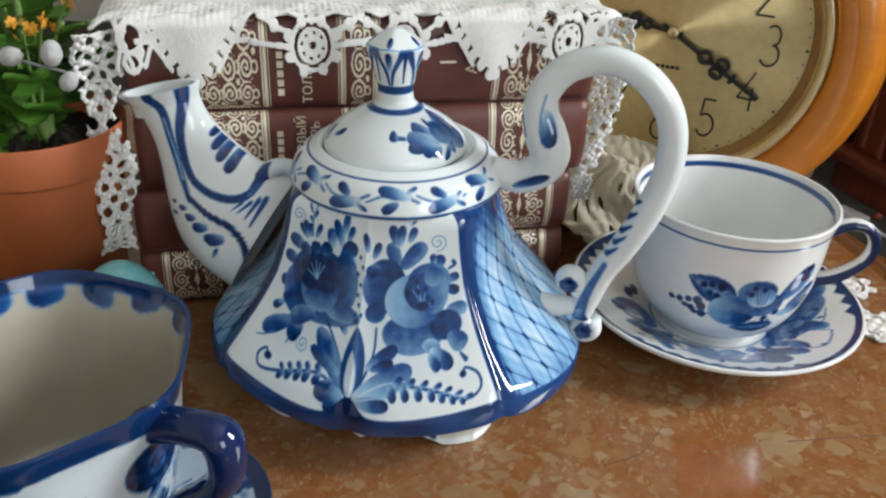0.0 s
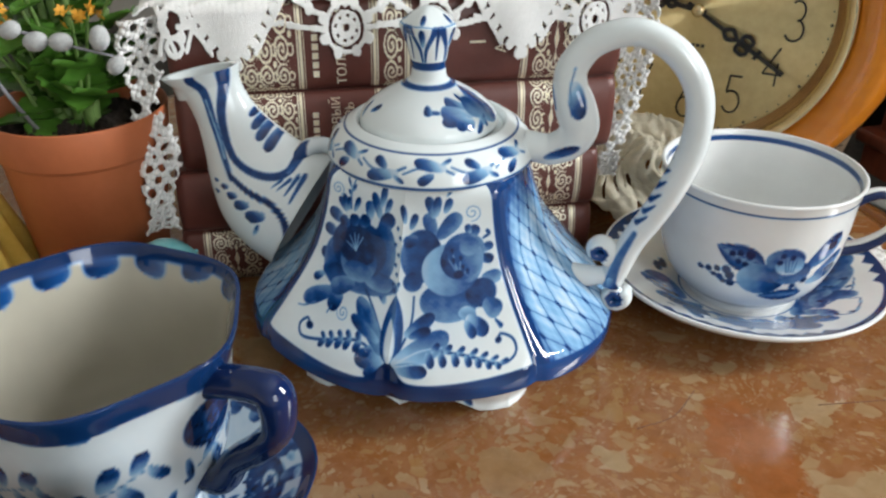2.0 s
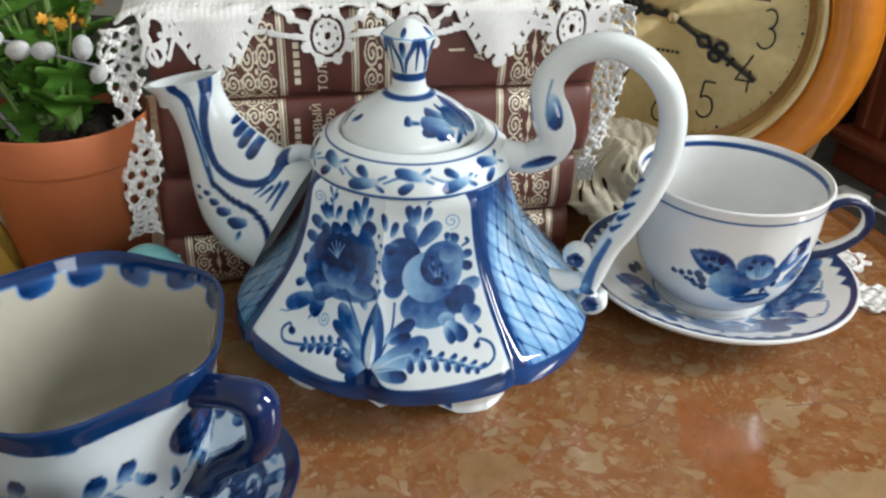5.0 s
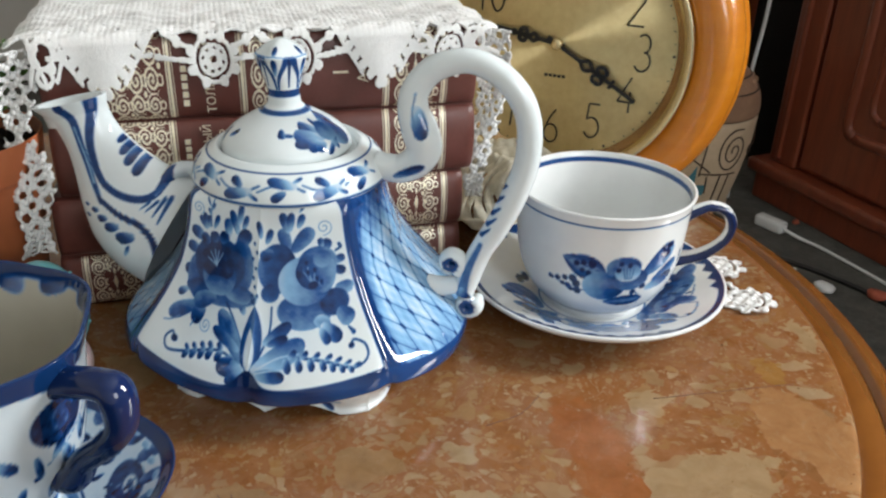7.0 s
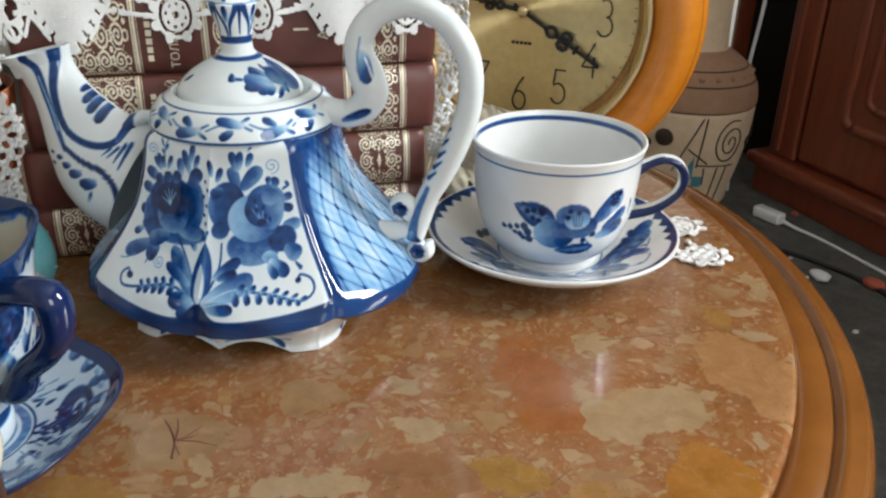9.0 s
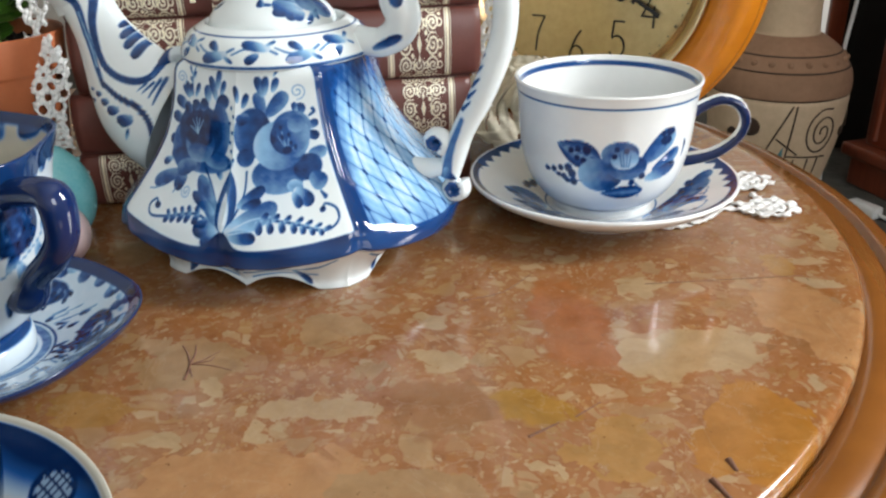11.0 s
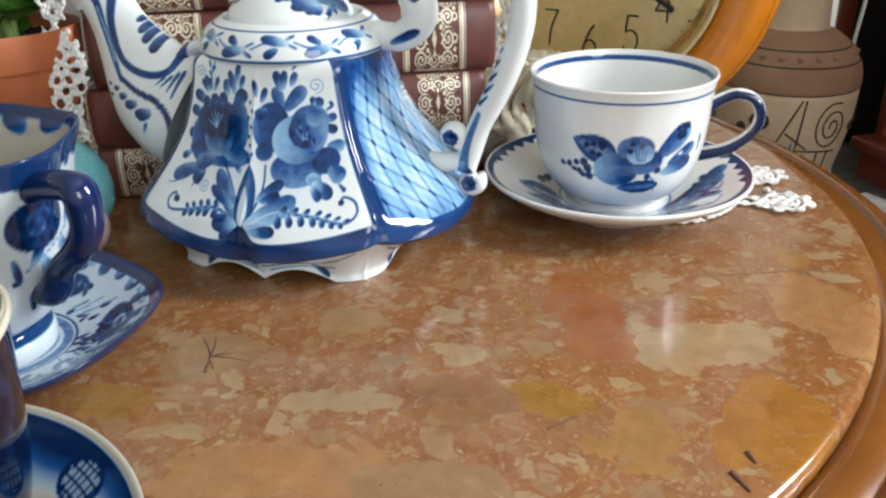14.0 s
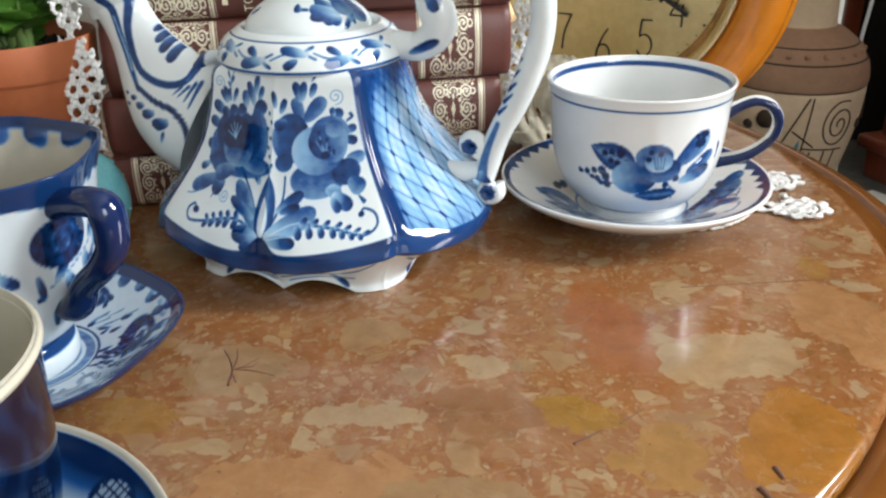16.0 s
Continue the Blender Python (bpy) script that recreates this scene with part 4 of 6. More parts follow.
# A white skirt runs from under the lip down to a scalloped foot that stands on its corners and the middles of its sides.
foot_a = np.linspace(0, 2 * np.pi, 720, endpoint=False)
fq = fold(foot_a)
lift = 0.0072 * np.sin(np.pi * np.clip(fq / 0.74, 0, 1)) ** 0.9
foot_r = 0.0655 + (0.0790 - 0.0655) * fq ** 2.2 - 0.0020 * np.exp(-((1 - fq) / 0.10) ** 2)
lip_a = 0.0192 + 0.0090 * fq ** 2
top_r = body_radius(np.maximum(lip_a, 0.0235), foot_a) - 0.0050
foot_rows, foot_col = [], []
side_s = (((foot_a / (np.pi / 2) + 0.5) % 1.0) - 0.5) * 2
for t in np.linspace(0, 1, 90):
    zf = (lip_a + 0.0012) * (1 - t) + (0.0004 + lift) * t
    rf = foot_r + (top_r - foot_r) * (1 - t) ** 1.25 - 0.0014 * np.sin(np.pi * t) + 0.0022 * np.exp(-((1 - t) / 0.12) ** 2)
    foot_rows.append(np.stack([rf * np.cos(foot_a), rf * np.sin(foot_a), zf], -1))
    cf = Canvas(side_s * 60, np.full_like(side_s, (1 - t) * 18), 0.5)
    for e in (-1, 1):
        cf.line([(e * 2, 8.5), (e * 12, 6.0), (e * 26, 6.6), (e * 44, 12.0), (e * 52, 15.0)], 1.5, 0.7, 0.72)
        cf.petal(e * 30, 7.5, 90 - e * 118, 13, 5.0, 0.6, 0.92)
        cf.line([(e * 5, 3.2), (e * 16, 2.2), (e * 26, 3.2), (e * 44, 7.0)], 1.0, 0.6, 0.62)
        cf.petal(e * 8, 10.5, 90 + e * 70, 9, 4.0, 0.6, 0.9)
    foot_col.append(blue(cf.v))
for s_, lift_ in ((0.975, 0.0), (0.94, 0.0006), (0.90, 0.006)):
    foot_rows.append(np.stack([(foot_r + 0.0022) * s_ * np.cos(foot_a), (foot_r + 0.0022) * s_ * np.sin(foot_a), lift + lift_ + 0.0001], -1))
    foot_col.append(np.tile(WHITE, (720, 1)))
link("foot", grid_mesh("foot", np.array(foot_rows), True, np.array(foot_col)), M_GLAZE, teapot)
SHOULDER = [(0.0500, 0.1160), (0.0525, 0.1168), (0.0537, 0.1185), (0.0531, 0.1215), (0.0513, 0.1260), (0.0481, 0.1300), (0.0440, 0.1328), (0.0412, 0.1345), (0.0395, 0.1352), (0.0382, 0.1348), (0.0370, 0.1330), (0.0360, 0.1310), (0.030, 0.1300)]
SH_S = np.linspace(0, 2 * np.pi, 900, endpoint=False)
sp = lathe_points(SHOULDER, 90, 900)
arc = np.concatenate([[0], np.cumsum(np.hypot(*np.diff(smooth_curve(SHOULDER, 90), axis=0).T))]) * 1000
cs = Canvas(np.repeat((SH_S * 50)[None], 90, 0), np.repeat(arc[:, None], 900, 1), 0.3)
cs.lay(np.abs(cs.y - 4.9) - 0.8, 0.72)
cs.lay(np.abs(cs.y - 22.3) - 0.55, 0.78)
for k in range(14):
    s0, e = k * 100 * np.pi / 14, 1 if k % 2 else -1
    cs.line([(s0 - 12, 13.4 - 1.8 * e), (s0 - 5, 13.4 + 1.4 * e), (s0 + 4, 13.4 + 1.9 * e), (s0 + 11, 13.4 - 1.4 * e)], 1.0, 1.5, 0.6)
    cs.petal(s0 + 8, 13.2 + 1.2 * e, 180 - 14 * e, 16, 7.0, 0.30, 0.92)
    cs.petal(s0 + 2, 12.8 - 0.6 * e, 180 + 34 * e, 8.5, 5.4, 0.75, 0.97)
    cs.petal(s0 + 5, 13.4 + 2.6 * e, 30 * e, 7.0, 2.6, 0.4, 0.8)
cs.water()
link("shoulder", grid_mesh("shoulder", sp, True, blue(cs.v)), M_GLAZE, teapot)
LID = [(0.0338, 0.1312), (0.0352, 0.1330), (0.0351, 0.1352), (0.0342, 0.1377), (0.0312, 0.1415), (0.0266, 0.1452), (0.0197, 0.1495), (0.0128, 0.1532), (0.0098, 0.1555), (0.0088, 0.158), (0.0085, 0.163)]
lp = lathe_points(LID, 140, 700)
cl = Canvas(np.arctan2(lp[..., 1], lp[..., 0]) * 24, lp[..., 2] * 1000, 0.3)
paint_lid(cl)
cl.water()
cl.lay(np.abs(cl.y - 153.6) - 0.9, 0.82)
cl.lay(np.abs(cl.y - 162.5) - 1.3, 0.82)
lid = link("lid", grid_mesh("lid", lp, True, blue(cl.v)), M_GLAZE, teapot)
lid.location.x = -0.0015
KNOB = [(0.0085, 0.1625), (0.0092, 0.166), (0.0112, 0.174), (0.0136, 0.1815), (0.0128, 0.1838), (0.0085, 0.1875), (0.003, 0.1905), (0.0002, 0.1908)]
kp = lathe_points(KNOB, 110, 300, lambda a, z: 1 + 0.05 * np.cos(5 * (a + np.pi / 2)) * np.clip((z - 0.166) / 0.012, 0, 1))
ck = Canvas(np.repeat(np.linspace(-180, 180, 300, endpoint=False)[None] * 0.2, 110, 0), kp[..., 2] * 1000, 0.25)
ck.x = np.degrees(np.arctan2(kp[..., 1], kp[..., 0])) * 0.2
for k in range(-3, 4):
    s0 = -18 + 14.4 * k
    for e in (-1, 1):
        ck.line([(s0 + e * 0.8, 166.0), (s0 + e * 1.6, 172.0), (s0 + e * 4.4, 178.5), (s0 + e * 5.6, 182.0)], 1.3, 3.2, 0.80)
    ck.petal(s0, 173.0, 90, 9.5, 3.2, 0.55, 0.98)
    ck.petal(s0, 184.0, 90, 4.0, 3.4, 0.8, 1.0)
    ck.line([(s0 + 7.2, 167), (s0 + 7.2, 182.5)], 0.9, 2.0, 0.92)
    ck.line([(s0 - 6.8, 182.8), (s0, 183.6), (s0 + 6.8, 182.8)], 0.5, 0.5, 0.5)
ck.lay(ck.y - 165.2, 0.82)
link("knob", grid_mesh("knob", kp, True, blue(ck.v)), M_GLAZE, lid)
HANDLE = [(0.0480, 0.1250, 0.0075), (0.0560, 0.1236, 0.0077), (0.0632, 0.1238, 0.0081), (0.0715, 0.1287, 0.0090), (0.0752, 0.1370, 0.0098), (0.0722, 0.1472, 0.0100), (0.0690, 0.1570, 0.0086), (0.0700, 0.1676, 0.0076), (0.0792, 0.1793, 0.0070), (0.0962, 0.1850, 0.0066), (0.1119, 0.1803, 0.0067), (0.1243, 0.1686, 0.0068),
          (0.1305, 0.1532, 0.0068), (0.1307, 0.1334, 0.0069), (0.1252, 0.1132, 0.0072), (0.1166, 0.0931, 0.0070), (0.1083, 0.0771, 0.0066), (0.1022, 0.0600, 0.0068), (0.0995, 0.0490, 0.0058)]
hp, hc = tube_points([(x, 0, z, r) for x, z, r in HANDLE], 320, 64, 0.95)
he = closed_ends(hp)
ch = Canvas(he[..., 0] * 1000, he[..., 2] * 1000, 0.35)
paint_handle(ch)
ch.water()
link("handle", grid_mesh("handle", he, True, blue(np.where(he[..., 1] < 0.002, ch.v, 0.05))), M_GLAZE, teapot)
tube("joint", [(0.074, 0, 0.0510, 0.0080), (0.084, 0, 0.0520, 0.0064), (0.092, 0, 0.0535, 0.0052), (0.099, 0, 0.0550, 0.0045)], M_FOOT_GLAZE, teapot, n=30, seg=28)
# two small volutes where the handle meets the body
for cx, cz, r0, spin, start in ((0.0920, 0.0690, 0.0064, 1, -60), (0.1025, 0.0425, 0.0062, -1, 40)):
    ang = np.radians(start) + spin * np.linspace(0, 2 * np.pi * 1.15, 9)
    rad = r0 * np.linspace(1, 0.25, 9)
    vp, _ = tube_points([(cx + q * math.cos(t), 0, cz + q * math.sin(t), w) for q, t, w in zip(rad, ang, np.linspace(0.0042, 0.0030, 9))], 60, 28, 1.5)
    ve = closed_ends(vp)
    link("volute", grid_mesh("volute", ve, True, blue(np.where(np.hypot(ve[..., 0] - cx, ve[..., 2] - cz) < r0 * 0.75, 0.8, 0.0))), M_GLAZE, teapot)
SL = [(-0.1508, 0.1430), (-0.1392, 0.1350), (-0.1320, 0.1217), (-0.1293, 0.1058), (-0.1275, 0.0857), (-0.1225, 0.0652), (-0.1110, 0.0490), (-0.0940, 0.0370)]
SR = [(-0.1051, 0.1539), (-0.1055, 0.1449), (-0.1011, 0.1341), (-0.0925, 0.1248), (-0.0835, 0.1180), (-0.0760, 0.1130), (-0.0650, 0.1105), (-0.0520, 0.1100)]
left, right = smooth_curve(SL, 200), smooth_curve(SR, 200)
cen, half = (left + right) / 2, (right - left) / 2
sa = np.linspace(0, 2 * np.pi, 160, endpoint=False)
wid = np.interp(np.linspace(0, 1, 200), [0, 0.12, 0.4, 0.75, 1], [0.013, 0.0115, 0.015, 0.0225, 0.026])
spout_pts = np.stack([cen[:, :1] + half[:, :1] * np.cos(sa), wid[:, None] * np.sin(sa), cen[:, 1:] + half[:, 1:] * np.cos(sa)], -1)
inner = cen[0] + (spout_pts[0][:, ::2] - cen[0]) * 0.8
spout_in = np.stack([np.stack([inner[:, 0] + dx, spout_pts[0][:, 1] * 0.8, inner[:, 1] + dz], -1) for dx, dz in ((0.0, -0.0004), (0.004, -0.012))])
sp_all = np.concatenate([spout_in[::-1], spout_pts])
csp = Canvas(sp_all[..., 0] * 1000, sp_all[..., 2] * 1000, 0.35)
paint_spout(csp)
csp.water()
link("spout", grid_mesh("spout", sp_all, True, blue(np.where(sp_all[..., 1] < 0.002, csp.v, 0.0))), M_GLAZE, teapot)
# a fin along the upper side of the spout, ending in a curl against the body
fp, _ = tube_points([(-0.086, -0.004, 0.1020, 0.0020), (-0.078, -0.005, 0.1035, 0.0036), (-0.0715, -0.004, 0.1075, 0.0046), (-0.0670, -0.002, 0.1120, 0.0046), (-0.0600, 0, 0.1130, 0.0040), (-0.0530, 0, 0.1110, 0.0040)], 70, 28, 1.5)
fe = closed_ends(fp)
link("curl", grid_mesh("curl", fe, True, blue(np.where((fe[..., 1] < -0.004) & (fe[..., 0] < -0.066), 0.85, 0.02))), M_GLAZE, teapot)

# ---- cup and saucer ----
CUP = (0.153, 0.088)
saucer = thing("saucer", pose(*CUP, 0), "white porcelain saucer with painted blue flowers and a toothed blue rim", "saucer")
SAUCER = [(0.0, 0.006), (0.030, 0.006), (0.034, 0.0062), (0.045, 0.0095), (0.065, 0.0185), (0.080, 0.0250), (0.0845, 0.0268), (0.0860, 0.0262), (0.0852, 0.0240), (0.078, 0.0185), (0.062, 0.0100), (0.048, 0.0055), (0.040, 0.0040), (0.038, 0.0), (0.035, 0.0), (0.034, 0.003), (0.0, 0.003)]
pp = lathe_points(SAUCER, 260, 520)
rng_s = random.Random(21)
cd = Canvas(pp[..., 0] * 1000, pp[..., 1] * 1000, 0.4)
paint_saucer(cd)
for k in range(30):
    t, r = rng_s.uniform(195, 350), rng_s.uniform(37, 58)
    cd.petal(r * math.cos(radians(t)), r * math.sin(radians(t)), t + rng_s.choice((-1, 1)) * rng_s.uniform(30, 85), rng_s.uniform(10, 20), rng_s.uniform(7, 12), 0.85, 0.5)
for k in range(40):
    t, r = rng_s.uniform(190, 360), rng_s.uniform(48, 68)
    cd.petal(r * math.cos(radians(t)), r * math.sin(radians(t)), rng_s.uniform(0, 360), rng_s.uniform(4, 8), rng_s.uniform(2, 3.6), 0.8, 1.0)
cd.water()
rad, azm = np.hypot(cd.x, cd.y), np.arctan2(cd.y, cd.x)
tooth = np.abs(((azm / (2 * np.pi) * 44) % 1) - 0.5) * 2
cd.lay(80.5 - 4.5 * (1 - tooth) * (np.sin(azm * 3 + 0.6) > -0.3) - rad, 0.88)
cd.lay(np.abs(rad - 36) - 0.5, 0.75)
top = np.arange(260)[:, None] < 260 * 7.3 / 16
lathe("foot_ring", [(0.0385, 0.0045), (0.0392, 0.0), (0.0405, 0.0), (0.0415, 0.0048)], M_FOOT, saucer, "unglazed white foot ring", 0, 96)
link("dish", grid_mesh("dish", pp, True, blue(np.where(top & (rad < 84.3), cd.v, 0.0), WARM)), M_GLAZE, saucer)
cup = thing("cup", pose(*CUP, 0.0063, 0, 0, -4), "white porcelain teacup with painted blue flower and thin rim lines", "cup")
CUPP = [(0.0, 0.004), (0.026, 0.004), (0.028, 0.0), (0.031, 0.0), (0.0315, 0.004), (0.040, 0.011), (0.0475, 0.022), (0.0525, 0.038), (0.0545, 0.055), (0.0555, 0.072), (0.0570, 0.0805), (0.0578, 0.0832), (0.0570, 0.0842), (0.0555, 0.0832), (0.0540, 0.076), (0.0525, 0.055), (0.0495, 0.036), (0.043, 0.020), (0.032, 0.010), (0.0, 0.008)]
cpp = lathe_points(CUPP, 300, 760)
turn = radians(-4)
cc_ = Canvas((np.arctan2(cpp[..., 1], cpp[..., 0]) + turn) * 54, cpp[..., 2] * 1000, 0.35)
paint_cup(cc_)
cc_.v = np.clip(cc_.v * 1.07, 0, 1)
cc_.water()
outside = np.arange(300)[:, None] < 300 * 11.3 / 19
cc_.v = np.where(outside, cc_.v, 0)
cc_.lay(np.where(outside, np.abs(cc_.y - 77.0) - 0.55, 9), 0.92)
cc_.lay(np.where(outside, np.abs(cc_.y - 6.5) - 1.0, 9), 0.85)
cc_.lay(np.where(outside, 9, np.abs(cc_.y - 79.2) - 1.6), 0.8)
link("bowl", grid_mesh("bowl", cpp, True, blue(cc_.v, WARM)), M_GLAZE, cup)
p, _ = tube_points([(0.052, 0, 0.060, 0.0040), (0.060, 0, 0.066, 0.0036), (0.070, 0, 0.070, 0.0034), (0.080, 0, 0.067, 0.0034), (0.085, 0, 0.057, 0.0034), (0.081, 0, 0.045, 0.0034), (0.068, 0, 0.035, 0.0038), (0.050, 0, 0.030, 0.0042)], 140, 48, 1.5)
hv = np.where(closed_ends(p)[..., 1] < -0.0031, 1.0, 0.0)
link("handle", grid_mesh("handle", closed_ends(p), True, blue(hv, WARM)), M_GLAZE, cup)

# ---- lobed blue cup and saucer ----
rng = random.Random(7)
# Cream glaze, darkened for the shade on the near cups and plate.
CREAM_SHADED = np.array((0.44, 0.415, 0.34))
saucer_b = thing("saucer", pose(-0.152, -0.117, 0), "lobed porcelain saucer painted dark blue towards the rim", "saucer")
lob = lambda a, z: 1 + 0.030 * np.cos(5 * (a - radians(-50))) * np.clip((z - 0.004) / 0.016, 0, 1)
bp_ = lathe_points([(0.0, 0.005), (0.026, 0.005), (0.030, 0.0055), (0.048, 0.010), (0.064, 0.0185), (0.0705, 0.0225), (0.0715, 0.0215), (0.066, 0.0155), (0.048, 0.0065), (0.032, 0.002), (0.030, 0.0), (0.0, 0.0015)], 220, 520, lob)
cb_ = Canvas(bp_[..., 0] * 1000, bp_[..., 1] * 1000, 0.4)
rb, ab = np.hypot(cb_.x, cb_.y), np.degrees(np.arctan2(cb_.y, cb_.x))
cb_.v = cb_.v + 0.10
cb_.lay(np.abs(rb - 27) - 2.2, 0.55)
cb_.lay(np.abs(rb - 31) - 0.6, 0.85)
cb_.lay(np.abs(rb - 22) - 0.5, 0.7)
for t in (18, 90, 165, 240, 310):
    c_, s_ = math.cos(radians(t)), math.sin(radians(t))
    cb_.disc(50 * c_, 50 * s_, 9, 17, 0.78, 0.86, t)
    cb_.disc(52 * c_, 52 * s_, 3.4, 6.5, 0.08, 0.15, t)
    cb_.disc(52 * c_, 52 * s_, 1.6, 3.6, 0.7, 0.8, t)
    for j in range(26):
        dt, r = rng.uniform(-28, 28), rng.uniform(37, 57)
        cb_.petal(r * math.cos(radians(t + dt)), r * math.sin(radians(t + dt)), t + 180 + rng.uniform(-60, 60), rng.uniform(4, 8), rng.uniform(2.4, 4.4), 0.8, 1.0)
    for j in range(7):
        dt, r = rng.choice((-1, 1)) * rng.uniform(24, 36), rng.uniform(40, 56)
        cb_.line([(r * math.cos(radians(t + dt)), r * math.sin(radians(t + dt))), ((r - 7) * math.cos(radians(t + dt + 5)), (r - 7) * math.sin(radians(t + dt + 5)))], 0.8, 0.4, 0.8)
for k in range(26):
    t = k * 360 / 26
    cb_.petal(70 * math.cos(radians(t)), 70 * math.sin(radians(t)), t + 180 + rng.uniform(-25, 25), rng.uniform(9, 15), 9, 0.9, 0.62, 0.2)
for k in range(34):
    t = k * 360 / 34
    cb_.petal(64 * math.cos(radians(t)), 64 * math.sin(radians(t)), t + 90 + rng.uniform(-20, 20), 7, 4, 0.5, 0.25)
cb_.water(0.6)
cb_.lay(65.0 + 2.0 * np.cos(np.radians(5 * (ab + 50))) - rb, 0.90)
lathe("foot_ring", [(0.0300, 0.0030), (0.0305, 0.0), (0.0318, 0.0), (0.0328, 0.0032)], M_FOOT, saucer_b, "unglazed white foot ring", 0, 96)
link("dish", grid_mesh("dish", bp_, True, navy(cb_.v) * 0.85), M_GLAZE, saucer_b)

cup_b = thing("cup", pose(-0.160, -0.1176, 0.0055), "lobed porcelain cup with dark blue rim and angular handle", "cup")
lobc = lambda a, z: 1 + 0.028 * np.cos(6 * (a - radians(-18))) * np.clip((z - 0.03) / 0.06, 0, 1)
cb = lathe_points([(0.0, 0.006), (0.024, 0.006), (0.026, 0.0), (0.030, 0.0), (0.030, 0.008), (0.026, 0.013), (0.036, 0.022), (0.045, 0.038), (0.050, 0.060), (0.0535, 0.085), (0.0580, 0.1005), (0.0576, 0.1022), (0.0560, 0.1008), (0.0515, 0.085), (0.048, 0.060), (0.043, 0.039), (0.034, 0.025), (0.0, 0.018)], 300, 640, lobc)
az_b = np.degrees(np.arctan2(cb[..., 1], cb[..., 0]))
cw = Canvas(az_b * 0.9, cb[..., 2] * 1000, 0.45)
outer = np.arange(300)[:, None] < 300 * 11.0 / 17
cw.v = cw.v + 0.03
for k in range(7):
    s0 = -150 + k * 46 + (4 if k % 2 else -3)
    cw.line([(s0 - 17, 52), (s0 - 6, 57), (s0 + 6, 62), (s0 + 17, 66)], 0.8, 0.6, 0.6)
    for j, (dx, dy, t, n) in enumerate(((-14, 54, 60, 10), (-8, 56, -70, 12), (-2, 60, 70, 14), (4, 61, -60, 14), (10, 64, 65, 12), (15, 65, -50, 11), (-18, 49, 200, 6))):
        cw.petal(s0 + dx, dy, t + rng.uniform(-12, 12), n, n * 0.62, 0.45, 0.92)
# dark scrolls where the handle springs from the wall
cw.disc(-16, 72, 15, 12, 0.85, 0.95)
cw.curl(-16, 72, 7.5, 1.3, 20, 1.2, 0.68)
for a, b_ in ((-36, 47), (-30, 60), (3, 46), (8, 60), (-8, 50), (-24, 40)):
    cw.petal(a, b_, 250 + rng.uniform(-50, 50), rng.uniform(8, 14), rng.uniform(4, 7), 0.7, 0.98)
cw.water(0.6)
for k in range(30):
    cw.petal(-162 + k * 10.8, 96, 270 + rng.uniform(-14, 14), rng.uniform(4, 8), 9, 0.85, 0.45, 0.2)
cw.lay(91.0 - cw.y + 1.2 * np.sin(cw.x * 0.11), 0.86)
cw.lay(np.abs(cw.y - 12) - 3, 0.8)
ci_ = Canvas(cw.x, cw.y, 1.1)
for k in range(15):
    ci_.petal(-162 + k * 21.6 + rng.uniform(-3, 3), 101, 270 + rng.uniform(-25, 25), rng.uniform(9, 13), rng.uniform(13, 17), 0.95, 0.72, 0.2)
ci_.lay(97.2 - ci_.y, 0.92)
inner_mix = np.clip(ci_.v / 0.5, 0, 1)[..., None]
inner_rgb = CREAM_SHADED * (1 - inner_mix) + navy(np.maximum(ci_.v, 0.45)) * inner_mix
# Wall darkened for shade; the grey in the inner cream stands for shade too.
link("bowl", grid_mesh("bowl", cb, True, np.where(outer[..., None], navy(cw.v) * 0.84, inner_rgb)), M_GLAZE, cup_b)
ha = radians(-18)
hb, _ = tube_points([(r * math.cos(ha), r * math.sin(ha), z - 0.0055, w) for r, z, w in ((0.046, 0.0820, 0.0060), (0.049, 0.0915, 0.0065), (0.060, 0.0955, 0.0062), (0.074, 0.0975, 0.0062), (0.0805, 0.0945, 0.0068), (0.0800, 0.0800, 0.0062), (0.0715, 0.0680, 0.0060), (0.060, 0.0575, 0.0058), (0.0515, 0.0455, 0.0066), (0.0400, 0.0440, 0.0050))], 120, 32, 1.15, (-math.sin(ha), math.cos(ha), 0))
link("handle", grid_mesh("handle", closed_ends(hb), True, np.tile(np.array((0.0045, 0.016, 0.075)), (122, 32, 1))), M_GLAZE, cup_b, "dark blue angular handle")

# ---- near mug and plate ----
plate_c = thing("plate", pose(-0.12, -0.29, 0), "cream porcelain plate with a shaded blue rim and lattice", "plate")
pc = lathe_points([(0.0, 0.005), (0.05, 0.005), (0.075, 0.010), (0.098, 0.021), (0.104, 0.0245), (0.105, 0.0235), (0.098, 0.018), (0.07, 0.004), (0.06, 0.0), (0.0, 0.002)], 240, 560)
cp = Canvas(pc[..., 0] * 1000, pc[..., 1] * 1000, 0.5)
rc, ac = np.hypot(cp.x, cp.y), np.degrees(np.arctan2(cp.y, cp.x))
cp.v = 0.97 * np.clip((rc - 83 + 4 * np.sin(np.radians(ac * 7))) / 15, 0, 1) ** 0.8
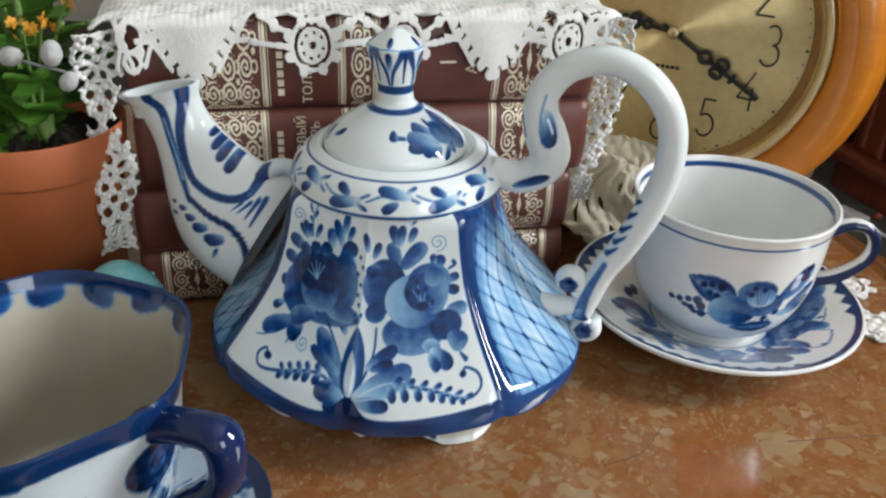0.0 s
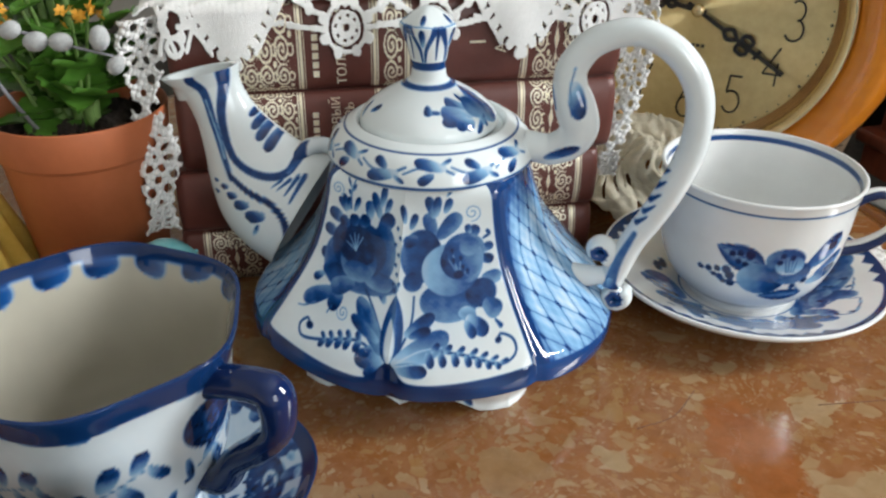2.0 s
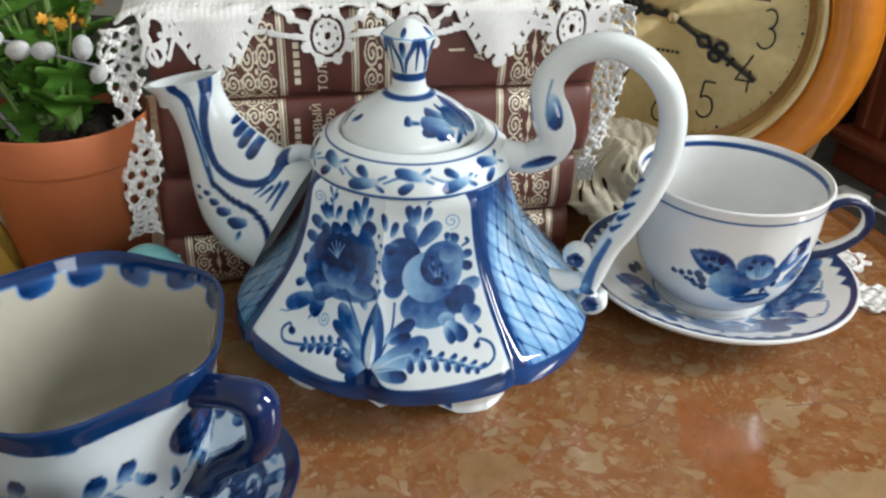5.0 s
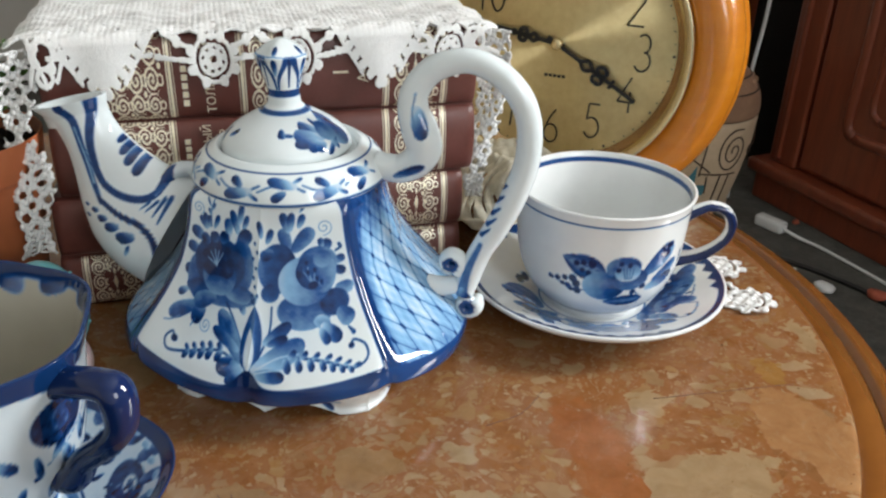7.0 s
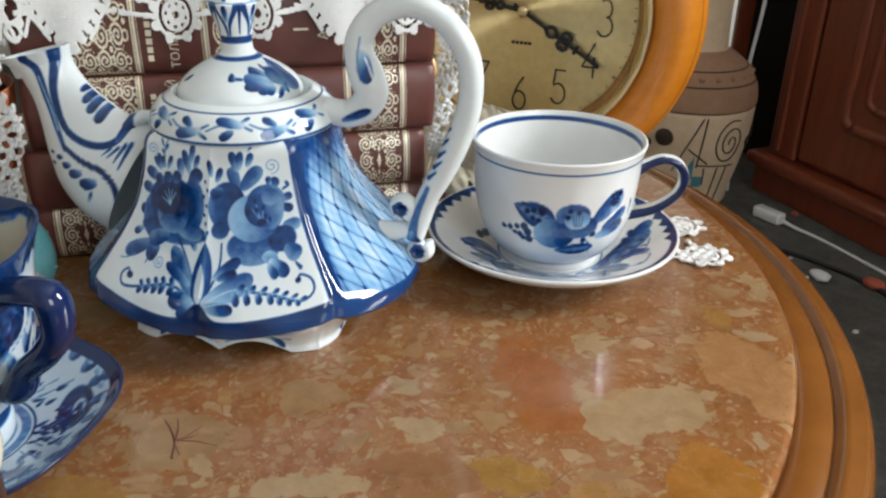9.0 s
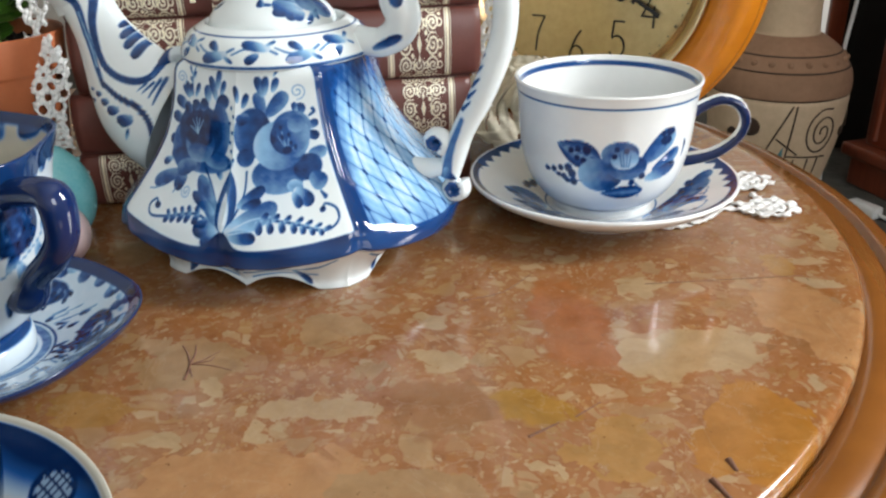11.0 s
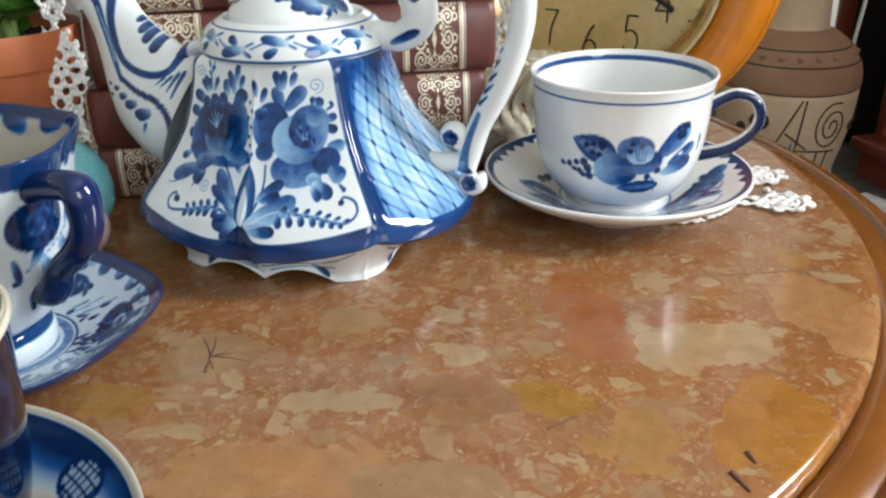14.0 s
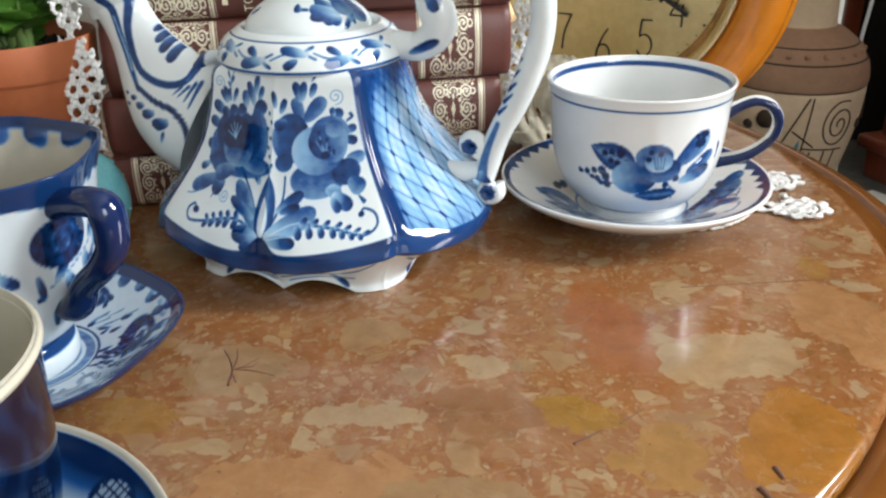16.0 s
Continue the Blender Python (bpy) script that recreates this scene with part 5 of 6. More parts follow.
for t in (-20, 50, 120, 190, 260):
    cx, cy = 92 * math.cos(radians(t)), 91 * math.sin(radians(t))
    u, w = (cp.x - cx) * math.cos(radians(t)) + (cp.y - cy) * math.sin(radians(t)), -(cp.x - cx) * math.sin(radians(t)) + (cp.y - cy) * math.cos(radians(t))
    inside = np.hypot(u / 6.5, w / 9.5)
    cp.lay((inside - 1.25) * 9, 0.97)
    cp.lay((inside - 1) * 9, np.where((np.abs((u / 3.4) % 1 - 0.5) < 0.13) | (np.abs((w / 3.4) % 1 - 0.5) < 0.15), 0.97, 0.45))
for k in range(40):
    t, r = rng.gauss(38, 9), rng.gauss(62, 7)
    cp.petal(r * math.cos(radians(t)), r * math.sin(radians(t)), rng.uniform(0, 360), rng.uniform(3, 7), rng.uniform(2, 3.5), 0.9, 1.0)
cp.lay(102.2 - rc, 0.0)
base_c = navy(cp.v)
pale_c = np.clip(1 - cp.v * 1.6, 0, 1)[..., None]
link("dish", grid_mesh("dish", pc, True, base_c * (1 - pale_c) + CREAM_SHADED * 1.05 * pale_c), M_GLAZE, plate_c)
cup_c = thing("cup", pose(-0.123, -0.244, 0.0055), "cream mug painted dark blue outside, standing on a plate", "cup")
mc = lathe_points([(0.0, 0.004), (0.035, 0.004), (0.04, 0.0), (0.048, 0.004), (0.053, 0.03), (0.056, 0.07), (0.0578, 0.0785), (0.0565, 0.0795), (0.055, 0.077), (0.05, 0.03), (0.04, 0.010), (0.0, 0.008)], 240, 420)
am = np.arctan2(mc[..., 1], mc[..., 0])
cm = Canvas(am * 56, mc[..., 2] * 1000, 0.5)
cm.v = 0.86 + 0.10 * np.sin(cm.x * 0.5 + np.sin(cm.y * 0.2) * 2) + 0.05 * np.sin(cm.y * 0.35 + cm.x * 0.2)
for k in range(60):
    cm.leaf(rng.uniform(-176, 176), rng.uniform(2, 50), rng.uniform(60, 120), rng.uniform(10, 22), rng.uniform(3, 6), 0.8 if k % 3 else 0.3, 1.0 if k % 3 else 0.5)
mug_out = (np.arange(240)[:, None] < 240 * 6.1 / 11) & (mc[..., 2] < 0.0765)
# The outer blue is darkened strongly for the shade on this near mug.
link("bowl", grid_mesh("bowl", mc, True, np.where(mug_out[..., None], navy(np.clip(cm.v + 0.12, 0, 1)) * 0.36, CREAM_SHADED)), M_GLAZE, cup_c)
lathe("rim", [(0.0576, 0.0772), (0.0582, 0.0784), (0.0579, 0.0797), (0.0570, 0.0803), (0.0559, 0.0798), (0.0550, 0.0778)], M_RIM, cup_c, "cream glazed rim", 24, 160)

# ---- clock ----
CL = pose(0.141, 0.247, 0.1405, 0, 0, -25)
clock = thing("clock", CL, "round clock with orange wooden ring and golden dial on the table", "clock")


def turned(name, profile, mat, parent, label="", n=0, seg=160):
    """A ring turned about the clock's y axis; rows of radius and depth."""
    q = lathe_points(profile, n, seg)
    return link(name, grid_mesh(name, np.stack([q[..., 0], q[..., 2], q[..., 1]], -1)[:, ::-1]), mat, parent, label)


turned("ring", [(0.106, 0.012), (0.106, -0.004), (0.112, -0.012), (0.122, -0.016), (0.132, -0.012), (0.139, 0.0), (0.140, 0.008), (0.139, 0.02), (0.10, 0.02)], M_WOOD_ORANGE, clock, "orange varnished wooden ring", 70)
turned("bezel", [(0.098, 0.004), (0.099, -0.005), (0.102, -0.009), (0.1062, -0.010), (0.1065, 0.0)], M_BRASS, clock, "brass bezel", 30)


def dial_metal():
    """Golden dial, brushed round its centre, so that light stands in fans on it."""
    m = material("brushed_golden_dial", (0.60, 0.47, 0.24), 0.42, metal=0.9)
    n, l, b = nodes_of(m)
    v = coords(m)
    b.inputs["Anisotropic"].default_value = 1.0
    b.inputs["Anisotropic Rotation"].default_value = 0.25
    tan = n.new("ShaderNodeTangent")
    tan.direction_type, tan.axis = "RADIAL", "Y"
    l.new(tan.outputs[0], b.inputs["Tangent"])
    t = noise_node(m, v, 140, 4)
    l.new(ramp(m, t.outputs["Fac"], [(0.3, (0.78, 0.62, 0.31)), (0.7, (0.86, 0.71, 0.38))]), b.inputs["Base Color"])
    return m


M_DIAL = dial_metal()
turned("dial", [(0.0005, 0.0065), (0.02, 0.0065), (0.06, 0.0065), (0.0985, 0.0065)], M_DIAL, clock, "brushed golden dial")
turned("inner_slope", [(0.0925, 0.0060), (0.0985, 0.0005), (0.0990, -0.003)], M_SLOPE, clock, "metal slope inside the bezel, tinted amber for its reflections", 12)


def ribbon(name, strokes, width, y, mat, parent, label="", thick=0.0008):
    """Flat strokes in the plane of the dial: lists of x, z points."""
    bm = bmesh.new()
    for st in strokes:
        p = smooth_curve(st, 8 * len(st)) if len(st) > 2 else np.array(st, float)
        d = np.gradient(p, axis=0)
        nrm = np.stack([-d[:, 1], d[:, 0]], -1) / (np.linalg.norm(d, axis=1, keepdims=True) + 1e-12) * width / 2
        rows = [[bm.verts.new((q[0], y + dy, q[1])) for q in p + s * nrm] for s, dy in ((-1, 0), (-1, -thick), (1, -thick), (1, 0))]
        for a, b in zip(rows, rows[1:] + rows[:1]):
            for i in range(len(p) - 1):
                bm.faces.new((a[i], a[i + 1], b[i + 1], b[i]))
        for i in (0, len(p) - 1):
            bm.faces.new([r[i] for r in rows])
    bmesh.ops.recalc_face_normals(bm, faces=bm.faces[:])
    return part(name, bm, mat, parent, label, smooth=False)


def arc(cx, cz, rx, rz, a0, a1, n=9):
    return [(cx + rx * math.cos(radians(a0 + (a1 - a0) * i / n)), cz + rz * math.sin(radians(a0 + (a1 - a0) * i / n))) for i in range(n + 1)]


# Thin line numerals in a box one wide and two high, centred on 0, 0.
NUM = {"0": [arc(0, 0, 0.5, 1, 90, 450, 14)], "1": [[(-0.2, 0.6), (0.05, 1), (0.05, -1)]],
       "2": [arc(0, 0.5, 0.5, 0.5, 170, -35, 8) + [(-0.5, -1)], [(-0.5, -1), (0.6, -1)]],
       "3": [arc(-0.05, 0.5, 0.45, 0.5, 130, -80, 8), arc(-0.05, -0.45, 0.55, 0.55, 80, -150, 9)],
       "4": [[(0.25, 1), (-0.6, -0.4)], [(-0.6, -0.4), (0.6, -0.4)], [(0.25, 0.2), (0.25, -1)]],
       "5": [[(0.45, 1), (-0.3, 1)], [(-0.3, 1), (-0.4, 0.15)], arc(-0.05, -0.4, 0.55, 0.6, 130, -150, 10)],
       "6": [[(0.3, 1), (-0.1, 0.5), (-0.48, -0.3)], arc(0, -0.45, 0.5, 0.55, 0, 360, 14)],
       "7": [[(-0.5, 1), (0.5, 1)], [(0.5, 1), (0.0, 0.0), (-0.15, -1)]],
       "8": [arc(0, 0.5, 0.4, 0.48, 0, 360, 12), arc(0, -0.48, 0.5, 0.52, 0, 360, 12)],
       "9": [arc(0, 0.45, 0.5, 0.55, 0, 360, 14), [(-0.3, -1), (0.1, -0.5), (0.48, 0.3)]]}
for hour in range(1, 13):
    a = radians(90 - 30 * hour)
    cx, cz = 0.0675 * math.cos(a), 0.0675 * math.sin(a)
    digits = str(hour)
    strokes = []
    for i, dg in enumerate(digits):
        off = (i - (len(digits) - 1) / 2) * 0.0135
        strokes += [[(cx + off + 0.0112 * px, cz + 0.0140 * pz) for px, pz in st] for st in NUM[dg]]
    ribbon("numeral", strokes, 0.0012, 0.0060, M_BLACK, clock, "thin black line numeral")
for k in range(60):
    a = radians(6 * k)
    bm = bmesh.new()
    bmesh.ops.create_cone(bm, cap_ends=True, segments=8, radius1=0.0011 if k % 5 == 0 else 0.0006, radius2=0.0008 if k % 5 == 0 else 0.0004, depth=0.001, matrix=Matrix.Translation((0.0905 * math.cos(a), 0.0058, 0.0905 * math.sin(a))) @ Matrix.Rotation(radians(90), 4, "X"))
    part("minute_mark", bm, M_BLACK, clock)


def hand(name, angle, length, label):
    """A pierced ornamental hand pointing at an angle from twelve, clockwise."""
    s = length
    strokes = [[(0, -0.12 * s), (0, 0.30 * s)], [(0, 0.30 * s), (0.05 * s, 0.38 * s), (0, 0.46 * s)], [(0, 0.30 * s), (-0.05 * s, 0.38 * s), (0, 0.46 * s)], arc(0.05 * s, 0.55 * s, 0.042 * s, 0.055 * s, 0, 360, 12), arc(-0.05 * s, 0.55 * s, 0.042 * s, 0.055 * s, 0, 360, 12), [(0, 0.44 * s), (0, s)], [(0.05 * s, 0.70 * s), (-0.05 * s, 0.70 * s)]]
    ob = ribbon(name, strokes, 0.0034 if s < 0.06 else 0.0030, 0.0040, M_BLACK, clock, label, 0.001)
    ob.rotation_euler = (0, radians(angle), 0)
    return ob


hand("hour_hand", 279, 0.052, "ornate black hour hand")
hand("minute_hand", 120, 0.076, "ornate black minute hand")
turned("pivot", [(0.0045, 0.0045), (0.0045, 0.0015), (0.003, 0.0005), (0.0003, 0.0003)], M_BRASS, clock, "brass pivot", seg=24)
# maker's line and a second small line, too small or not to be lettered
for z, w, h in ((0.047, 0.026, 0.0035), (-0.027, 0.018, 0.0022)):
    for i in range(5):
        part("dial_print", box_bm(-w / 2 + i * w / 5, -w / 2 + (i + 0.72) * w / 5, 0.0056, 0.0062, z, z + h), M_BLACK, clock, smooth=False)


# ---- books ----
BS = 0.235
yaw_b = math.degrees(math.atan(BS))


def mask_sheet(name, us, vs, keep, place, mat, parent=None, label="", thick=0.0):
    """A pierced sheet: cells of a fine grid are kept where keep(u, v) is true, and laid by place(u, v)."""
    U, V = np.meshgrid(us, vs)
    uc, vc = np.meshgrid((us[1:] + us[:-1]) / 2, (vs[1:] + vs[:-1]) / 2)
    k = keep(uc, vc)
    idx = np.arange(U.size).reshape(U.shape)
    quads = np.stack([idx[:-1, :-1][k], idx[:-1, 1:][k], idx[1:, 1:][k], idx[1:, :-1][k]], -1)
    used, inv = np.unique(quads, return_inverse=True)
    pts = place(U, V).reshape(-1, 3)[used]
    quads = inv.reshape(-1, 4)
    me = bpy.data.meshes.new(name)
    me.vertices.add(len(pts))
    me.vertices.foreach_set("co", pts.reshape(-1).astype(np.float32))
    me.loops.add(quads.size)
    me.loops.foreach_set("vertex_index", quads.reshape(-1).astype(np.int32))
    me.polygons.add(len(quads))
    me.polygons.foreach_set("loop_start", (np.arange(len(quads)) * 4).astype(np.int32))
    me.polygons.foreach_set("loop_total", np.full(len(quads), 4, np.int32))
    me.update(calc_edges=True)
    me.validate()
    me.shade_smooth()
    ob = link(name, me, mat, parent, label)
    if thick:
        md = ob.modifiers.new("thickness", "SOLIDIFY")
        md.thickness, md.offset = thick, 0.0
    return ob


def spine_at(h):
    """The spine's curve: depth and height for v from -1 to 1."""
    return lambda v: (0.004 - 0.007 * np.cos(v * np.pi / 2) ** 0.8, h / 2 + (h / 2 - 0.0008) * np.sin(v * np.pi / 2))


def gold_pattern(width, bars_left=True, bars_right=True, lozenge=True):
    """Stamped scrollwork between bars; u in metres from 0 to width, v from -1 to 1."""
    def keep(u, v):
        w = v * 0.02
        cell = 0.0092
        on = np.zeros_like(u, bool)
        x0 = 0.0045 if bars_left else 0.0
        x1 = width - (0.0045 if bars_right else 0.0)
        for row in range(-2, 3):
            for i in range(int((x1 - x0) / cell)):
                cx, cy = x0 + (i + 0.5) * cell + (x1 - x0 - int((x1 - x0) / cell) * cell) / 2, row * 0.0086
                du, dw = u - cx, (w - cy) * (1 if (i + row) % 2 else -1)
                r, a = np.hypot(du, dw), np.arctan2(dw, du)
                spiral = np.abs(((r - 0.0007 * a / np.pi * 1.5) % 0.0021) - 0.00105) < 0.00052
                on |= spiral & (r < 0.0046)
                on |= np.hypot(du - cell / 2, dw - 0.0043) < 0.0011
                on |= np.abs(np.hypot(du - cell / 2, dw) - 0.0016) < 0.0004
        if lozenge:
            cx = (x0 + x1) / 2
            dl = np.abs(u - cx) / 0.0045 + np.abs(w) / 0.0085
            on &= dl > 1.15
            on |= (np.abs(u - cx) / 0.0016 + np.abs(w) / 0.004 < 1) | (np.abs(u - cx) / 0.0010 + np.abs(np.abs(w) - 0.006) / 0.0022 < 1)
        bars = np.zeros_like(on)
        if bars_left:
            bars |= (u < 0.0006) | ((u > 0.0012) & (u < 0.0030)) | ((u > 0.0036) & (u < 0.0041))
        if bars_right:
            q = width - u
            bars |= (q < 0.0006) | ((q > 0.0012) & (q < 0.0030)) | ((q > 0.0036) & (q < 0.0041))
        inner = (u > x0) & (u < x1)
        return ((on & inner) | bars) & (np.abs(v) < 0.93)
    return keep


def book(z0, z1, x_right, panels, words, label, length=0.268, depth=0.17):
    """A thick volume lying flat, its rounded spine outwards, stamped with gold panels (from the right end: start, width, bars)."""
    b = thing("book", pose(x_right, 0.124 + BS * x_right, z0, 0, 0, yaw_b), label, "book", "stack of volumes")
    h = z1 - z0
    a = np.linspace(-1, 1, 17)
    curve = spine_at(h)
    cy, cz = curve(a)
    xs = np.array([0, -0.0015, -0.006, -length + 0.006, -length + 0.0015, -length])
    inset = np.array([0.003, 0.0008, 0, 0, 0.0008, 0.003])
    pts = np.array([[(x, py + i, h / 2 + (pz - h / 2) * (1 - i * 8)) for py, pz in zip(cy, cz)] for x, i in zip(xs, inset)])
    spine = link("spine", grid_mesh("spine", pts, False), M_LEATHER, b)
    for z in (0, h - 0.0035):
        part("cover", box_bm(-length, 0, 0.0045, depth, z, z + 0.0035, 0.001), M_LEATHER, b)
    part("pages", box_bm(-length + 0.004, -0.004, 0.003, depth - 0.004, 0.0035, h - 0.0035), M_PAPER, b, "cream page block", smooth=False)

    def lay(u, v):
        y, z = curve(v)
        return np.stack([-length + u, y - 0.00025, z], -1)

    for start, width, bl, br, loz in panels:
        u0 = length + start
        mask_sheet("gold_panel", np.linspace(u0, u0 + width, int(width / 0.00042)), np.linspace(-0.95, 0.95, 110), lambda u, v, u0=u0, g=gold_pattern(width, bl, br, loz): g(u - u0, v), lay, M_GOLD, b, "stamped gold scrollwork")
    for text, x, zc, size in words:
        if text is None:
            for i in range(6):
                part("print", box_bm(x - size / 2, x + size / 2, -0.0035, -0.0030, h * 0.18 + i * h * 0.1, h * 0.18 + (i + 0.7) * h * 0.1), M_GOLD, b, smooth=False)
            continue
        cu = bpy.data.curves.new("lettering", "FONT")
        cu.body, cu.size, cu.align_x, cu.align_y, cu.extrude = text, size, "CENTER", "CENTER", 0.0002
        ob = new("lettering", cu)
        dg = bpy.context.evaluated_depsgraph_get()
        me = bpy.data.meshes.new_from_object(ob.evaluated_get(dg))
        bpy.data.objects.remove(ob)
        t = link("lettering", me, M_GOLD, b, "gold-stamped lettering")
        t.matrix_basis = Matrix(((0, -1, 0, x), (0, 0, -1, -0.0034), (1, 0, 0, zc), (0, 0, 0, 1)))
    return b


LBL = "thick brown leatherette volume with gold-stamped spine in a stack"
book(0.0, 0.0365, 0.064, [(-0.255, 0.034, True, False, True), (-0.150, 0.020, True, True, False), (-0.052, 0.040, False, True, True)], [], LBL)
book(0.0365, 0.0770, 0.065, [(-0.238, 0.034, True, False, True), (-0.150, 0.020, True, True, False), (-0.052, 0.040, False, True, True)], [], LBL)
book(0.0770, 0.1245, 0.0715, [(-0.236, 0.042, False, True, False), (-0.152, 0.020, True, True, False), (-0.064, 0.043, True, True, True)],
     [(None, -0.188, 0, 0.0035), ("ТОЛКОВЫЙ", -0.1755, 0.023, 0.0075), ("СЛОВАРЬ", -0.1675, 0.023, 0.0075), ("3", -0.084, 0.030, 0.009)], LBL)
book(0.1245, 0.1775, 0.0715, [(-0.240, 0.048, False, True, False), (-0.154, 0.024, True, True, False), (-0.064, 0.043, True, True, True)],
     [(None, -0.186, 0, 0.0035), ("ТОЛКОВЫЙ", -0.171, 0.0265, 0.0075), ("I", -0.0905, 0.0265, 0.014), ("А-З", -0.0765, 0.0265, 0.009)], LBL)


# ---- crocheted cloth over the books ----
BX = Matrix(pose(0.0715, 0.124 + BS * 0.0715, 0.1775, 0, 0, yaw_b))


def ring(u, v, cu, cv, r, w):
    return np.abs(np.hypot(u - cu, v - cv) - r) < w


def blob(u, v, cu, cv, r):
    return np.hypot(u - cu, v - cv) < r


def strand(u, v, a, b, w):
    e = np.array(b) - np.array(a)
    q = np.clip(((u - a[0]) * e[0] + (v - a[1]) * e[1]) / (e @ e), 0, 1)
    return np.hypot(u - a[0] - q * e[0], v - a[1] - q * e[1]) < w


def flower_motif(u, v, cu, cv, s=1.0):
    on = (blob(u, v, cu, cv, 0.0085 * s) & ~blob(u, v, cu, cv, 0.0022 * s)) | ring(u, v, cu, cv, 0.0115 * s, 0.0011 * s)
    on &= ~(ring(u, v, cu, cv, 0.0062 * s, 0.0007 * s) & (np.sin(8 * np.arctan2(v - cv, u - cu)) > 0.3))
    for k in range(8):
        a = k * np.pi / 4 + 0.39
        on |= blob(u, v, cu + 0.0142 * s * math.cos(a), cv + 0.0118 * s * math.sin(a), 0.0028 * s)
    return on


def cloth_mask(u, v):
    """u along the front edge from the right end (negative to the left), v down over the edge; v < 0 lies on top."""
    v = np.where(v > 0, v / 1.3, v)
    on = (v < 0.0015 + 0.0012 * np.sin(u * 420)) & ~((np.abs(((v + 0.012) / 0.011) % 1 - 0.5) < 0.09) & (np.abs((u / 0.009) % 1 - 0.5) < 0.14) & (v > -0.02))
    for cu in (-0.231, -0.066):
        half = 0.0235 * (1 - np.clip(v / 0.029, 0, 1) ** 1.3)
        on |= (np.abs(u - cu) < half) & (v > 0) & (v < 0.028)
        for k in range(7):
            f = k / 6
            for sg in (-1, 1):
                on |= blob(u, v, cu + sg * (0.0245 * (1 - f ** 1.3) + 0.0015), 0.001 + 0.028 * f, 0.0026)
        for sg in (-1, 1):
            on |= strand(u, v, (cu + sg * 0.030, 0.001), (cu + sg * 0.012, 0.024), 0.0011)
            on |= strand(u, v, (cu + sg * 0.028, 0.012), (cu + sg * 0.020, 0.012), 0.0011)
    for cu in (-0.168, -0.118, -0.022):
        on |= flower_motif(u, v, cu, 0.0150, 0.95)
        for sg in (-1, 1):
            on |= strand(u, v, (cu + sg * 0.011, 0.010), (cu + sg * 0.028, 0.002), 0.0011)
            on |= strand(u, v, (cu + sg * 0.012, 0.015), (cu + sg * 0.032, 0.013), 0.0012)
            on |= blob(u, v, cu + sg * 0.020, 0.0058, 0.0026)
        on |= strand(u, v, (cu, 0.0), (cu, 0.004), 0.002)
    for cu in (-0.262, -0.005):
        on |= ring(u, v, cu, 0.010, 0.006, 0.0011) | ring(u, v, cu, 0.020, 0.004, 0.0011) | blob(u, v, cu + 0.004, 0.016, 0.0026)
    for x0, x1 in ((-0.270, -0.262), (-0.256, -0.245), (-0.012, 0.0)):
        on |= strand(u, v, (x0, 0.0), (x1, 0.022), 0.0011) | strand(u, v, (x1, 0.0), (x0, 0.022), 0.0011)
    return on


def drape(u, v):
    """On top of the books, over the front edge, and down the spine, with a gentle swell."""
    r = 0.006
    q = np.clip(v / r, 0, np.pi / 2)
    over = np.maximum(v - r * np.pi / 2, 0)
    y = np.where(v < 0, -v, 0) - r * np.sin(q) - 0.0015 - 0.0012 * np.sin(u * 160) * np.clip(v / 0.02, 0, 1)
    z = 0.0015 - r * (1 - np.cos(q)) - over + 0.0014 * np.sin(u * 90 + 1) * np.cos(v * 130) * (v < 0) + 0.00012 * np.sin(u * 1800) + 0.0007 * np.sin(u * 310 + 4 * np.sin(v * 90)) * np.cos(v * 260)
    # the ends sag over the corners
    sag = np.clip((np.abs(u + 0.134) - 0.128) / 0.02, 0, 1) ** 2
    return np.stack([u, y, z - 0.006 * sag], -1)


cloth = thing("lace_cloth", BX, "white crocheted lace cloth draped over the stack of books", "lace cloth")
mask_sheet("lace", np.linspace(-0.282, 0.012, 620), np.linspace(-0.150, 0.047, 350), cloth_mask, drape, M_LACE, cloth, thick=0.0013)


def strip_mask(profile, rosettes):
    """A solid strip with a scalloped edge, pierced by rosettes and by staggered eyelets between them."""
    def keep(u, v):
        w = np.interp(v, [p[0] for p in profile], [p[1] for p in profile])
        on = np.abs(u) < w + 0.0016 * np.abs(np.sin(v * 420 + np.sign(u))) - 0.0006
        row = np.floor(v / 0.0078)
        shift = (row % 2) * 0.5
        eye = np.hypot(((u / 0.0092 + shift) % 1 - 0.5) * 0.0092, ((v / 0.0078) % 1 - 0.5) * 0.0078 * 0.8) < 0.0023 + 0.0006 * np.sin(row * 2.3)
        near = np.zeros_like(on)
        for vc, r in rosettes:
            d, a = np.hypot(u, v - vc), np.arctan2(v - vc, u)
            near |= d < r * 1.55
            on &= ~(blob(u, v, 0.0, vc, 0.0013))
            for k in range(7):
                t = k * 2 * np.pi / 7 + 0.3
                du, dv = u - r * 1.05 * math.cos(t), v - vc - r * 1.05 * math.sin(t)
                p, s = du * math.cos(t) + dv * math.sin(t), -du * math.sin(t) + dv * math.cos(t)
                on &= ~(np.hypot(p / (r * 0.40), s / (r * 0.27)) < 1)
        ribbed = v > profile[-1][0] - 0.020
        on &= ~(eye & ~near & ~ribbed)
        on &= ~(ribbed & (np.abs((v / 0.0044) % 1 - 0.5) < 0.13) & (np.abs(u) < w * 0.55))
        return on & (v < profile[-1][0])
    return keep


